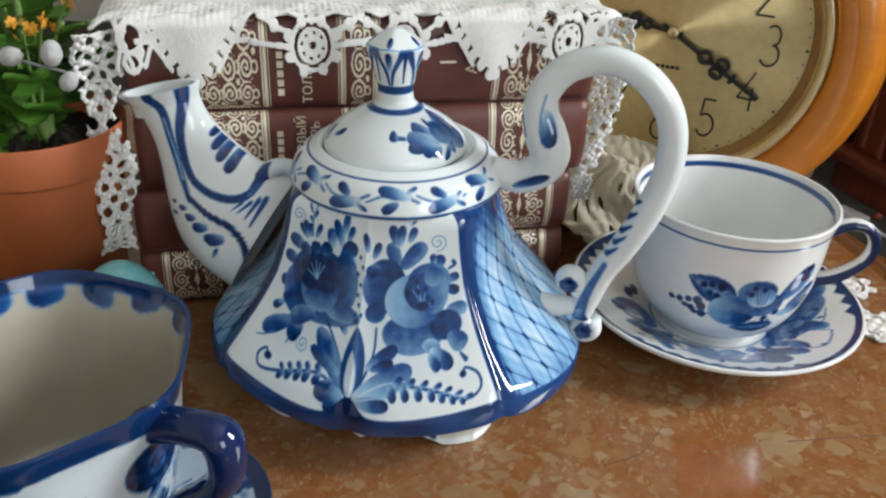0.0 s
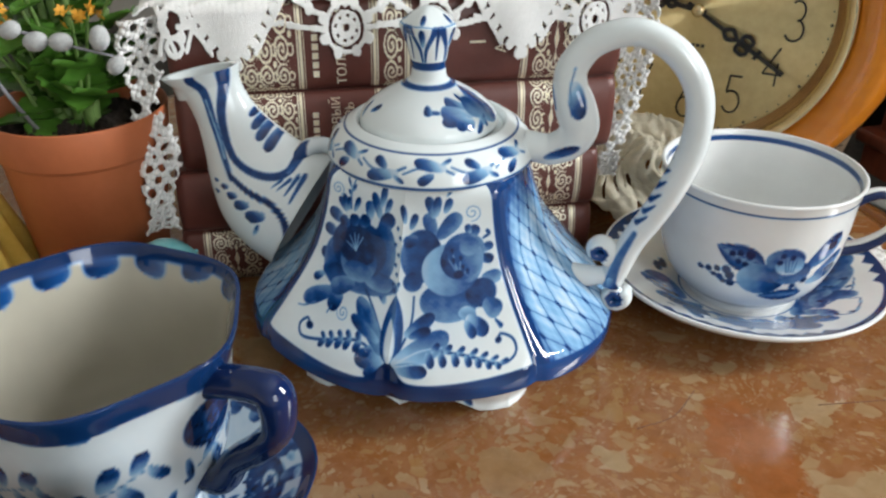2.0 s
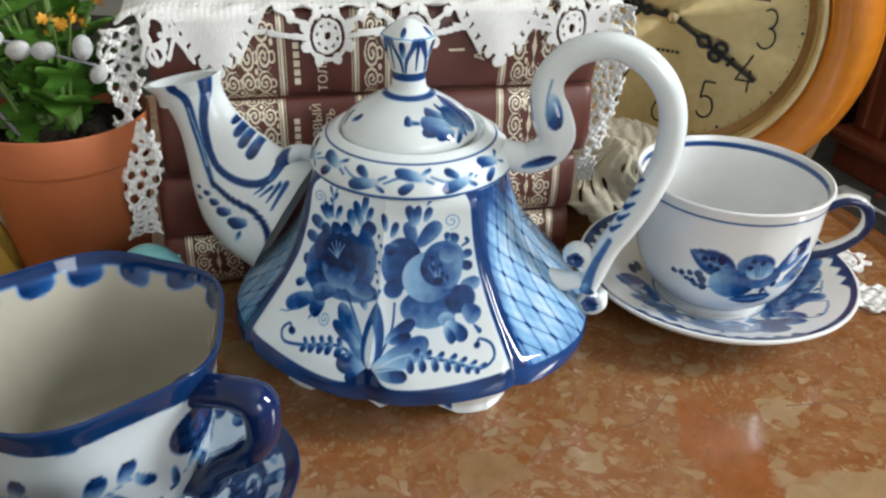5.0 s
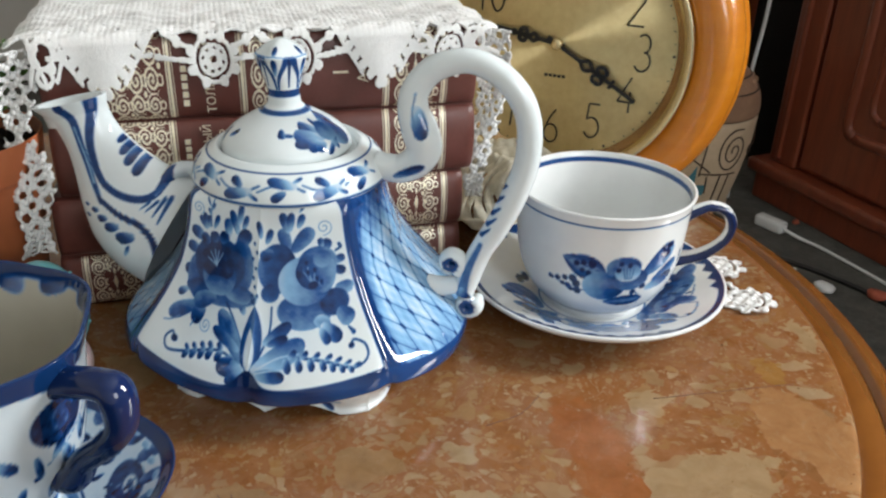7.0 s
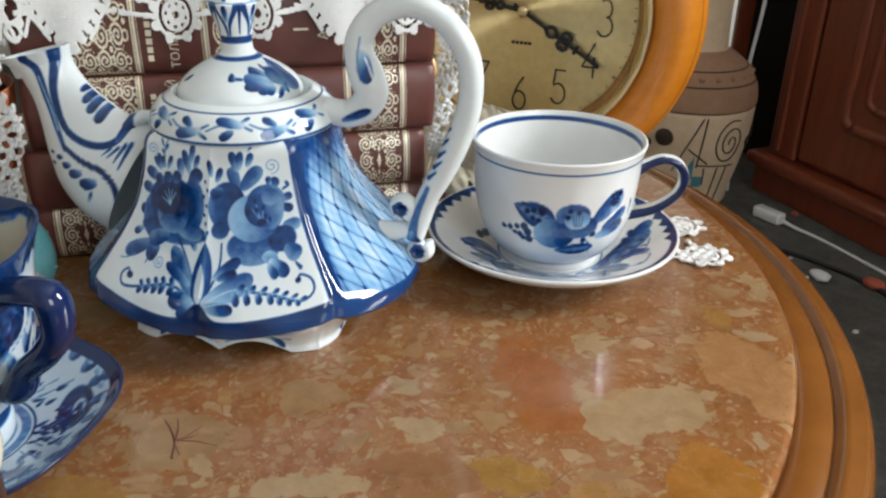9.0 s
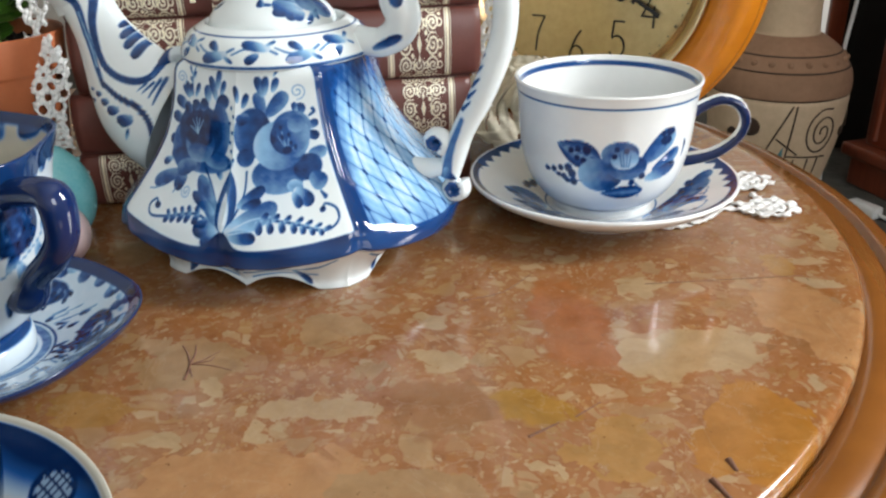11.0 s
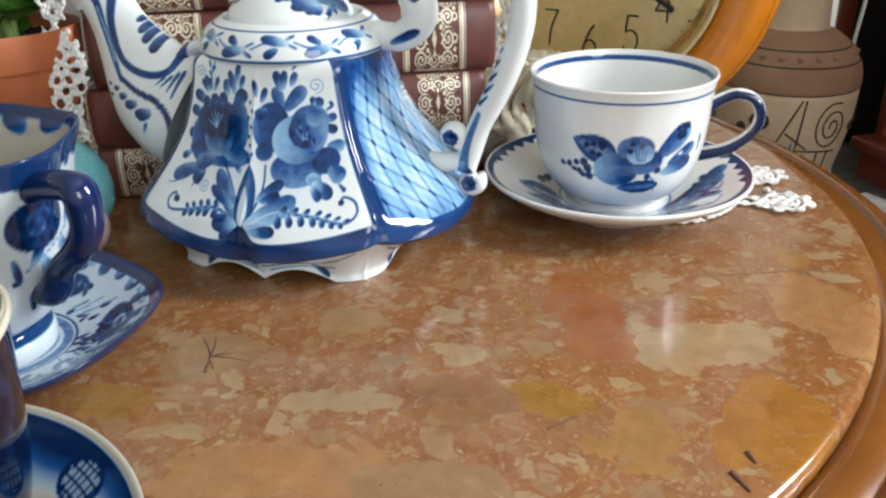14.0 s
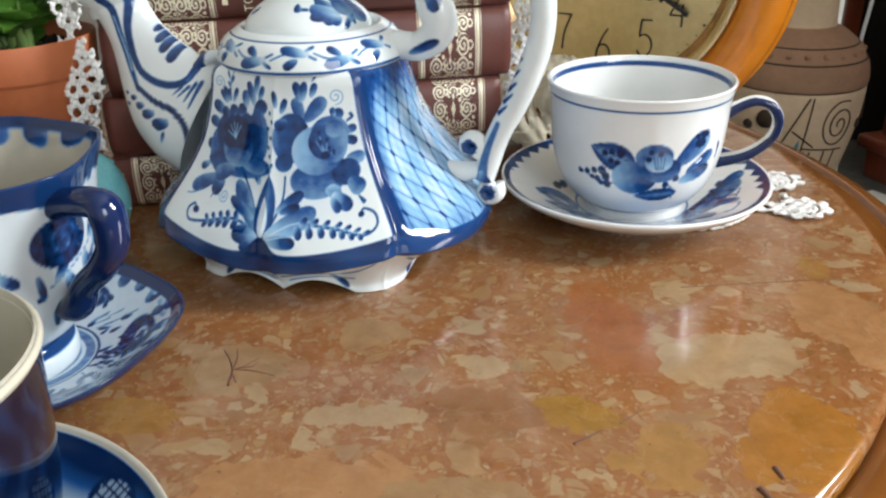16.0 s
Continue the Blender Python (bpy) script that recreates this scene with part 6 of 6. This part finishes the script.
def hanging(name, x, y, z, turn, profile, lean, rosettes, label):
    """A tail of the cloth that hangs down from the books."""
    ob = thing(name, pose(x, y, z, 0, 0, turn), label, "lace cloth", "lace tails")

    def place(u, v):
        relief = 0.0009 * np.sin(v * 1450) * np.cos(u * 900) + 0.0005 * np.sin(u * 2300 + v * 700)
        return np.stack([u + lean[0] * v + lean[1] * np.sin(v * 40), 0.0035 * np.sin(u * 210 + v * 60) + 0.006 * np.sin(v * 50) + relief, -v], -1)

    mask_sheet("lace", np.linspace(-0.022, 0.022, 120), np.linspace(0, profile[-1][0], 340), strip_mask(profile, rosettes), place, M_LACE, ob, thick=0.0014)
    return ob


hanging("lace_tail", -0.1960, 0.0700, 0.172, 25, [(0.0, 0.0125), (0.012, 0.0135), (0.030, 0.0100), (0.044, 0.0055), (0.052, 0.0065), (0.066, 0.0135), (0.084, 0.0140), (0.096, 0.0085), (0.112, 0.0060), (0.127, 0.0095)], (-0.075, -0.002), ((0.018, 0.0070), (0.076, 0.0075)), "narrow white lace tail hanging beside the books")
hanging("lace_tail", 0.0800, 0.1500, 0.172, -20, [(0.0, 0.0130), (0.020, 0.0120), (0.040, 0.0100), (0.060, 0.0095), (0.080, 0.0080), (0.100, 0.0060), (0.120, 0.0045)], (-0.03, 0.003), ((0.020, 0.0070), (0.052, 0.0055)), "narrow white lace tail hanging beside the books")


# crumpled cloth on the table between books and clock
def heap(u, v):
    r = np.hypot(u / 0.055, v / 0.045)
    z = 0.064 * np.exp(-r ** 4 * 0.7) + 0.004 * np.sin(u * 130 + 30 * v + 2 * np.sin(v * 60)) * np.exp(-r ** 2 * 0.5) + 0.003 * np.sin(v * 170 + u * 90) + 0.0012 * np.sin(u * 620 + 9 * np.sin(v * 150)) + 0.0008 * np.sin(v * 900 + 5 * np.sin(u * 200))
    return np.stack([u + 0.005 * np.sin(v * 120 + z * 60), v + 0.005 * np.sin(u * 110 + z * 80) + 0.001 * np.sin(u * 700), np.maximum(z + 0.003, 0.001)], -1)


def heap_mask(u, v):
    holes = np.sin(u * 330 + 3 * np.sin(v * 120)) * np.sin(v * 300 + 2.5 * np.sin(u * 140)) > 0.86
    return (np.hypot(u / 0.062, v / 0.052) < 1 + 0.06 * np.sin(11 * np.arctan2(v, u))) & ~(holes & (np.hypot(u / 0.05, v / 0.045) > 0.72))


heap_t = thing("lace_cloth", pose(0.103, 0.205, 0.0, 0, 0, 10), "crumpled cream crocheted cloth lying on the table", "lace cloth")
mask_sheet("lace", np.linspace(-0.07, 0.07, 300), np.linspace(-0.06, 0.06, 260), heap_mask, heap, M_CREAM_CLOTH, heap_t, thick=0.0012)


# doily under the saucer, its edge showing
def doily_mask(u, v):
    on = (np.hypot(u, v) < 0.054) & ~((np.abs((u / 0.010) % 1 - 0.5) < 0.2) & (np.abs((v / 0.010) % 1 - 0.5) < 0.2))
    for a in (-13, 22, 58):
        cu, cv = 0.083 * math.cos(radians(a)), 0.083 * math.sin(radians(a))
        on |= flower_motif(u, v, cu, cv, 1.15)
        for sg in (-14, 14):
            on |= strand(u, v, (0.052 * math.cos(radians(a + sg * 0.6)), 0.052 * math.sin(radians(a + sg * 0.6))), (cu, cv), 0.0022)
        on |= strand(u, v, (cu, cv), (0.076 * math.cos(radians(a + 18)), 0.076 * math.sin(radians(a + 18))), 0.0018)
    return on


doily = thing("doily", pose(0.182, 0.107, 0.0), "white crocheted doily lying flat under the saucer", "doily")
mask_sheet("lace", np.linspace(-0.07, 0.105, 240), np.linspace(-0.075, 0.105, 240), doily_mask, lambda u, v: np.stack([u, v, 0.0016 + 0.0009 * np.sin(u * 700) * np.sin(v * 650) + 0.0018 * np.clip((np.hypot(u, v) - 0.07) / 0.02, 0, 1)], -1), M_LACE, doily, thick=0.0014)

# ---- potted plant ----
plant_pot = thing("plant_pot", pose(-0.247, 0.080, 0), "terracotta-coloured plastic pot with a flowering green plant", "plant pot")
lathe("pot", [(0.0, 0.003), (0.033, 0.003), (0.033, 0.0), (0.036, 0.0), (0.0462, 0.094), (0.0468, 0.0955), (0.0482, 0.0962), (0.0486, 0.0975), (0.0505, 0.1185), (0.0500, 0.1195), (0.0485, 0.1188), (0.0475, 0.100), (0.0, 0.1)], M_TERRA, plant_pot, "terracotta-coloured pot with a thick rim", seg=96)
sr = np.linspace(0, 0.0478, 40)
sang = np.linspace(0, 2 * np.pi, 120, endpoint=False)
S_R, S_A = np.meshgrid(sr, sang, indexing="ij")
soil_z = 0.1085 + 0.0025 * np.sin(S_R * 300 + 3 * np.cos(S_A * 2)) + 0.0015 * np.sin(S_A * 17 + S_R * 500) + 0.001 * np.cos(S_A * 29 - S_R * 900)
link("soil", grid_mesh("soil", np.stack([S_R * np.cos(S_A), S_R * np.sin(S_A), soil_z], -1)), M_SOIL, plant_pot, "dark crumbly soil")


def leaf_mesh(name, length, width, droop, rnd):
    """A broad scalloped leaf with a raised middle vein."""
    nu, nv = 17, 26
    t = np.linspace(0, 1, nv)
    w = width / 2 * np.sin(np.pi * np.clip(t, 0.02, 1) ** 0.75) ** 0.75 * (1 + 0.06 * np.sin(t * 44)) + 0.0012
    s = np.linspace(-1, 1, nu)
    x = s[None] * w[:, None]
    y = np.repeat((t * length)[:, None], nu, 1)
    z = 0.12 * width * s[None] ** 2 + droop * length * (t ** 1.6)[:, None] + 0.02 * width * np.sin(t * 18 + rnd)[:, None] * np.abs(s)[None]
    return grid_mesh(name, np.stack([x, y, z], -1), False)


rng = random.Random(11)
stems = []
for k in range(9):
    a, r = rng.uniform(0, 2 * math.pi), rng.uniform(0.0, 0.018)
    top = (r * 1.9 * math.cos(a) + rng.uniform(-0.008, 0.008), r * 1.9 * math.sin(a), rng.uniform(0.160, 0.205))
    base = (r * 0.7 * math.cos(a), r * 0.7 * math.sin(a), 0.105)
    mid = tuple((b_ + t_) / 2 + rng.uniform(-0.004, 0.004) for b_, t_ in zip(base, top))
    tube("stem", [(*base, 0.0034), (*mid, 0.0026), (*top, 0.0018)], M_STEM, plant_pot, n=16, seg=10)
    stems.append((base, mid, top))
for k in range(64):
    base, mid, top = stems[k % 9]
    f = 0.12 + 0.8 * ((k // 9) / 7.0) + rng.uniform(-0.05, 0.05)
    p = [b_ + (t_ - b_) * f for b_, t_ in zip(base, top)]
    size = rng.uniform(0.026, 0.046) * (1.1 - 0.25 * f)
    ob = link("leaf", leaf_mesh("leaf", size, size * rng.uniform(0.62, 0.8), rng.uniform(-0.45, 0.1), k), M_LEAF, plant_pot)
    ob.matrix_basis = Matrix.Translation(p) @ Euler((radians(rng.uniform(-5, 50)), radians(rng.uniform(-18, 18)), radians(k * 137.5 + rng.uniform(-20, 20)))).to_matrix().to_4x4()
flower_spots = [(-0.030, -0.022, 0.180), (-0.016, -0.030, 0.178), (-0.040, -0.018, 0.170), (-0.022, -0.010, 0.192), (0.022, -0.030, 0.176), (0.030, -0.026, 0.180), (-0.006, -0.028, 0.196), (0.040, -0.014, 0.190), (-0.048, -0.012, 0.186), (-0.034, -0.032, 0.168)]
for fx, fy, fz in flower_spots:
    for j in range(5):
        px, py, pz = fx + rng.uniform(-0.006, 0.006), fy + rng.uniform(-0.005, 0.005), fz + rng.uniform(-0.005, 0.005)
        bm = bmesh.new()
        for q in range(6):
            a = q * math.pi / 3 + rng.uniform(-0.2, 0.2)
            l, w, up = rng.uniform(0.0032, 0.0044), 0.0012, rng.uniform(0.0, 0.0016)
            c, s = math.cos(a), math.sin(a)
            vs = [bm.verts.new(v) for v in ((0, 0, 0), (l * 0.55 * c - w * s, l * 0.55 * s + w * c, up * 0.7), (l * c, l * s, up), (l * 0.55 * c + w * s, l * 0.55 * s - w * c, up * 0.7))]
            bm.faces.new(vs)
        ob = part("flower", bm, M_PETAL, plant_pot)
        ob.matrix_basis = Matrix.Translation((px, py, pz)) @ Euler((radians(rng.uniform(20, 100)), radians(rng.uniform(-40, 40)), rng.uniform(0, 6))).to_matrix().to_4x4()
    tube("flower_stalk", [(fx, fy, fz, 0.0008), (fx * 0.7, fy * 0.6, fz - 0.02, 0.0010), (fx * 0.45, fy * 0.4, fz - 0.05, 0.0013)], M_STEM, plant_pot, n=10, seg=6)

# ---- willow twig with catkins, stuck in the pot ----
twig = thing("willow_twig", pose(0, 0, 0), "thin grey willow twig with soft silver catkins above the pot", "twig")
tube("branch", [(-0.262, 0.062, 0.108, 0.0012), (-0.268, 0.040, 0.150, 0.0011), (-0.258, 0.028, 0.176, 0.0010), (-0.236, 0.027, 0.1745, 0.0009), (-0.216, 0.027, 0.1690, 0.0008), (-0.196, 0.027, 0.1645, 0.0007)], M_TWIG, twig, n=50, seg=8)


def catkin(x, y, z, turn, size):
    bm = bmesh.new()
    bmesh.ops.create_icosphere(bm, subdivisions=4, radius=1)
    for v in bm.verts:
        n_ = v.co.copy()
        v.co = Vector((n_.x * 0.72 * size, n_.y * 0.72 * size, n_.z * size)) * (1 + 0.05 * noise.noise(n_ * 9) + 0.03 * noise.noise(n_ * 25))
    ob = part("catkin", bm, M_BUD, twig, "fuzzy silver catkin")
    ob.matrix_basis = Matrix.Translation((x, y, z)) @ Euler((radians(10), radians(turn), 0)).to_matrix().to_4x4()


for x, z, turn, s in ((-0.1949, 0.1602, 40, 0.0066), (-0.2007, 0.1735, 15, 0.0078), (-0.2205, 0.1712, 80, 0.0074), (-0.2331, 0.1712, 75, 0.0078), (-0.2446, 0.1765, 60, 0.0070)):
    catkin(x, 0.026, z, turn, s * 0.85)


# ---- Easter eggs, yellow cloth ----
def egg(x, y, z, r, tall, m, mat, label):
    ob = thing("easter_egg", Matrix.Translation((x, y, z)) @ m, label, "egg", "eggs behind the cups")
    t = np.linspace(0, np.pi, 40)
    prof = np.stack([r * np.sin(t) * (1 + 0.10 * np.cos(t)) + 1e-5, -tall / 2 * np.cos(t)], -1)
    lathe("shell", prof.tolist(), mat, ob, seg=60)
    for k in range(16):
        a, f = rng.uniform(0, 6.28), rng.uniform(0.8, 2.3)
        bm = bmesh.new()
        bmesh.ops.create_icosphere(bm, subdivisions=2, radius=0.0012)
        d = part("dot", bm, M_TEAL, ob)
        d.location = (r * math.sin(f) * (1 + 0.1 * math.cos(f)) * math.cos(a), r * math.sin(f) * (1 + 0.1 * math.cos(f)) * math.sin(a), -tall / 2 * math.cos(f))
    return ob


egg(-0.186, 0.022, 0.0315, 0.0245, 0.063, Matrix.Identity(4), M_TEAL, "pearly teal decorated egg standing on the table")
egg(-0.170, -0.014, 0.0205, 0.0205, 0.050, Euler((radians(80), 0, radians(65))).to_matrix().to_4x4(), M_PINK, "pale pink egg with teal dots lying on the table")
napkin = thing("napkin", pose(-0.322, 0.052, 0), "pleated yellow cloth napkin standing like a cone", "napkin")
na = np.linspace(0, 2 * np.pi, 220, endpoint=False)
rows = []
for t in np.linspace(0, 1, 40):
    rr = (0.052 - 0.040 * t ** 0.8) * (1 + (0.10 - 0.04 * t) * np.cos(na * 14))
    rows.append(np.stack([rr * np.cos(na), rr * np.sin(na), np.full(220, 0.115 * t)], -1))
rows.append(np.repeat(np.array([[[0, 0, 0.118]]]), 220, 1)[0])
link("cloth", grid_mesh("cloth", np.array(rows)), M_YELLOW, napkin)

# ---- floor vase behind the table ----
VX, VY = 0.607, 1.25
vase = thing("floor_vase", pose(VX, VY, FLOOR), "unglazed clay floor vase with incised spirals and holes", "vase")
VASE = [(0.0, 0.0), (0.092, 0.0), (0.104, 0.03), (0.118, 0.09), (0.128, 0.15), (0.131, 0.19), (0.1315, 0.205), (0.128, 0.212)]
lathe("body", VASE, M_CLAY, vase, n=60, seg=96)
lathe("shoulder", [(0.1285, 0.211), (0.1325, 0.216), (0.132, 0.235), (0.127, 0.255), (0.120, 0.265), (0.108, 0.285), (0.085, 0.305), (0.062, 0.318)], M_CLAY_DARK, vase, "brown slip-covered shoulder", n=50, seg=96)
lathe("neck", [(0.063, 0.316), (0.060, 0.33), (0.058, 0.40), (0.066, 0.50), (0.078, 0.56), (0.072, 0.56), (0.055, 0.48), (0.05, 0.35)], M_CLAY, vase, n=50, seg=80)


def vase_r(z):
    c = smooth_curve(VASE, 60)[8:]
    return float(np.interp(z, c[:, 1], c[:, 0]))


def vase_line(name, pts, w=0.0034, mat=M_LINE):
    """An incised line: rows of turn (degrees) and height on the vase."""
    q = smooth_curve(pts, 10 * len(pts)) if len(pts) > 2 else np.linspace(pts[0], pts[1], 12)
    path = [((vase_r(z) + 0.0004) * math.cos(radians(a)), (vase_r(z) + 0.0004) * math.sin(radians(a)), z, w / 2) for a, z in q]
    p, _ = tube_points(path, len(path) * 2, 8, 1.0, (0, 0, 1))
    return link(name, grid_mesh(name, closed_ends(p)), mat, vase)


for base in (-62, 45, 150):
    sp_ = [(base + (26 * (1 - k / 26) + 1.5) * 0.62 * math.cos(k * 0.62 + 1.2), 0.150 + (0.046 * (1 - k / 26) + 0.003) * math.sin(k * 0.62 + 1.2)) for k in range(25)]
    vase_line("incised_spiral", sp_)
    for a0, z0, a1, z1 in ((-30, 0.205, -52, 0.09), (-27, 0.205, -30, 0.10), (-40, 0.14, -20, 0.108), (-30, 0.105, 12, 0.098), (-8, 0.098, -9, 0.01), (3, 0.098, 2, 0.01), (-22, 0.098, -20, 0.06)):
        vase_line("incised_line", [(base + a0, z0), (base + a1, z1)])
    tri_bm = bmesh.new()
    for tri_ in (((-44, 0.075), (-32, 0.075), (-33, 0.125)), ((-32, 0.080), (-20, 0.080), (-22, 0.055)), ((-32, 0.080), (-22, 0.055), (-32, 0.055))):
        vs = []
        for a, z in tri_:
            r = vase_r(z) + 0.0012
            vs.append(tri_bm.verts.new((r * math.cos(radians(base + a)), r * math.sin(radians(base + a)), z)))
        tri_bm.faces.new(vs)
    part("slip_patch", tri_bm, M_TEALPAINT, vase, "faded teal slip", smooth=False)
    for a, z, r in ((-62, 0.160, 0.019), (-78, 0.143, 0.010)):
        bm = bmesh.new()
        rr = vase_r(z)
        bmesh.ops.create_cone(bm, cap_ends=True, segments=32, radius1=r, radius2=r * 0.92, depth=0.006, matrix=Matrix.Translation((rr * math.cos(radians(base + a)), rr * math.sin(radians(base + a)), z)) @ Euler((0, radians(90), radians(base + a))).to_matrix().to_4x4())
        part("hole", bm, M_LINE, vase, "round dark hole")
for k in range(22):
    a = k * 360 / 22
    bm = bmesh.new()
    bmesh.ops.create_icosphere(bm, subdivisions=2, radius=0.006, matrix=Matrix.Translation((0.114 * math.cos(radians(a)), 0.114 * math.sin(radians(a)), 0.276)))
    part("stud", bm, M_CLAY_DARK, vase)
for z, r in ((0.2125, 0.1300), (0.262, 0.1232), (0.2885, 0.1045)):
    p, _ = tube_points([(r * math.cos(a), r * math.sin(a), z, 0.0016) for a in np.linspace(0, 2 * np.pi, 40)], 160, 8, 1.0, (0, 0, 1))
    link("groove", grid_mesh("groove", p), M_LINE, vase)

# ---- cabinet ----
cabinet = thing("cabinet", pose(0.80, 1.27, FLOOR, 0, 0, -69.5), "dark red-brown polished wooden cabinet with arched panel doors", "cabinet")
part("carcass", box_bm(0.0, 1.25, 0.02, 0.45, 0.085, 1.55, 0.004), M_WOOD_DARK, cabinet, smooth=False)
part("plinth", box_bm(-0.015, 1.27, -0.012, 0.45, 0.0, 0.060, 0.004), M_WOOD_DARK, cabinet, smooth=False)
part("plinth_moulding", box_bm(-0.030, 1.285, -0.030, 0.45, 0.060, 0.088, 0.010, 4), M_WOOD_DARK, cabinet)
part("post", box_bm(0.0, 0.075, 0.0, 0.04, 0.088, 1.55, 0.008, 3), M_WOOD_DARK, cabinet)
part("post_moulding", box_bm(0.020, 0.034, -0.006, 0.006, 0.10, 1.55, 0.005, 3), M_WOOD_DARK, cabinet)
for x0 in (0.085, 0.665):
    door = part("door", box_bm(x0, x0 + 0.565, 0.002, 0.03, 0.100, 1.50, 0.004), M_WOOD_DARK, cabinet, smooth=False)
    xl, xr, zb, zt = x0 + 0.095, x0 + 0.47, 0.20, 1.0
    for off, w, nm in ((0.0, 0.011, "panel_moulding"), (0.045, 0.007, "panel_bead")):
        l_, r_, b_ = xl + off, xr - off, zb + off
        rad = (r_ - l_) / 2
        path = [(l_ + 0.02, b_), (l_, b_ + 0.02), (l_, b_ + 0.10), (l_, 0.36), (l_, 0.50)] + [(l_ + rad - rad * math.cos(t), 0.50 + rad * 0.9 * math.sin(t)) for t in np.linspace(0.2, np.pi - 0.2, 12)] + [(r_, 0.50), (r_, 0.36), (r_, b_ + 0.10), (r_, b_ + 0.02), (r_ - 0.02, b_), ((l_ + r_) / 2, b_), (l_ + 0.02, b_)]
        p, _ = tube_points([(x, 0.001, z, w) for x, z in path], 220, 12, 0.6)
        link(nm, grid_mesh(nm, closed_ends(p)), M_WOOD_DARK, door)

board = part("board", box_bm(0.765, 0.80, 1.48, 1.50, FLOOR, 1.4, 0.003), M_WOOD_DARK)
tagged(board, "narrow red-brown wooden board standing behind the vase", "board")
# A black sheet added where only shade fills the gap beside the cabinet.
gap_sheet = part("curtain", box_bm(0.802, 0.98, 1.50, 1.53, FLOOR, 1.6, 0.01), material("gap_black", (0.012, 0.012, 0.011), 0.95))
tagged(gap_sheet, "black sheet standing for the shaded gap between wall and cabinet", "curtain")

# a white cable hanging beside the cabinet, a plug and its lead, scraps on the floor
cable = thing("cable", pose(0, 0, 0), "thin white cable hanging down beside the cabinet", "cable")
tube("lead", [(0.758, 1.30, 0.30, 0.004), (0.752, 1.30, 0.10, 0.004), (0.745, 1.295, -0.05, 0.004), (0.735, 1.29, -0.15, 0.004), (0.722, 1.27, -0.30, 0.004), (0.72, 1.25, FLOOR + 0.004, 0.004)], M_WHITE, cable, n=60, seg=8)
plug = thing("plug", pose(0.758, 1.100, FLOOR, 0, 0, -58), "white plastic plug with a white lead lying on the floor", "plug")
part("body", box_bm(-0.034, 0.030, -0.013, 0.013, 0.0, 0.024, 0.008, 4), M_WHITE, plug)
tube("lead", [(0.028, 0, 0.011, 0.004), (0.06, 0.002, 0.006, 0.0035), (0.11, 0.004, 0.004, 0.0032), (0.16, -0.004, 0.004, 0.0032), (0.30, -0.03, 0.004, 0.0032)], M_WHITE, plug, n=40, seg=8)
wire = thing("cable", pose(0, 0, 0), "dark cable lying loosely on the carpet", "cable")
tube("lead", [(0.62, 1.05, FLOOR + 0.005, 0.005), (0.70, 0.98, FLOOR + 0.005, 0.005), (0.78, 0.90, FLOOR + 0.005, 0.005), (0.84, 0.80, FLOOR + 0.005, 0.005), (0.88, 0.62, FLOOR + 0.005, 0.005), (0.95, 0.40, FLOOR + 0.005, 0.005)], M_BLACK, wire, n=60, seg=8)
M_BRICK = noisy("red_scrap", (0.3, 0.06, 0.03), (0.4, 0.1, 0.05), 40, 0.8, 0.2)
rng = random.Random(5)
for k in range(26):
    x, y = (0.755, 0.847) if k == 0 else (0.836, 0.8175) if k == 1 else (rng.uniform(0.42, 1.0), rng.uniform(0.45, 1.15))
    s = 0.020 if k < 2 else rng.uniform(0.004, 0.011)
    bm = bmesh.new()
    bmesh.ops.create_icosphere(bm, subdivisions=2, radius=s)
    for v in bm.verts:
        v.co = Vector((v.co.x, v.co.y * 0.7, v.co.z * 0.45)) * (1 + 0.35 * noise.noise(v.co * 120 + Vector((k, 0, 0))))
    low = min(v.co.z for v in bm.verts)
    mat = M_BRICK if k % 5 == 1 else M_WHITE if k % 2 == 0 else M_PAPER
    ob = part("scrap", bm, mat)
    ob.matrix_world = pose(x, y, FLOOR - low, 0, 0, rng.uniform(0, 180))
    tagged(ob, "small crumpled scrap lying on the grey carpet", "scrap", "scraps on the carpet")
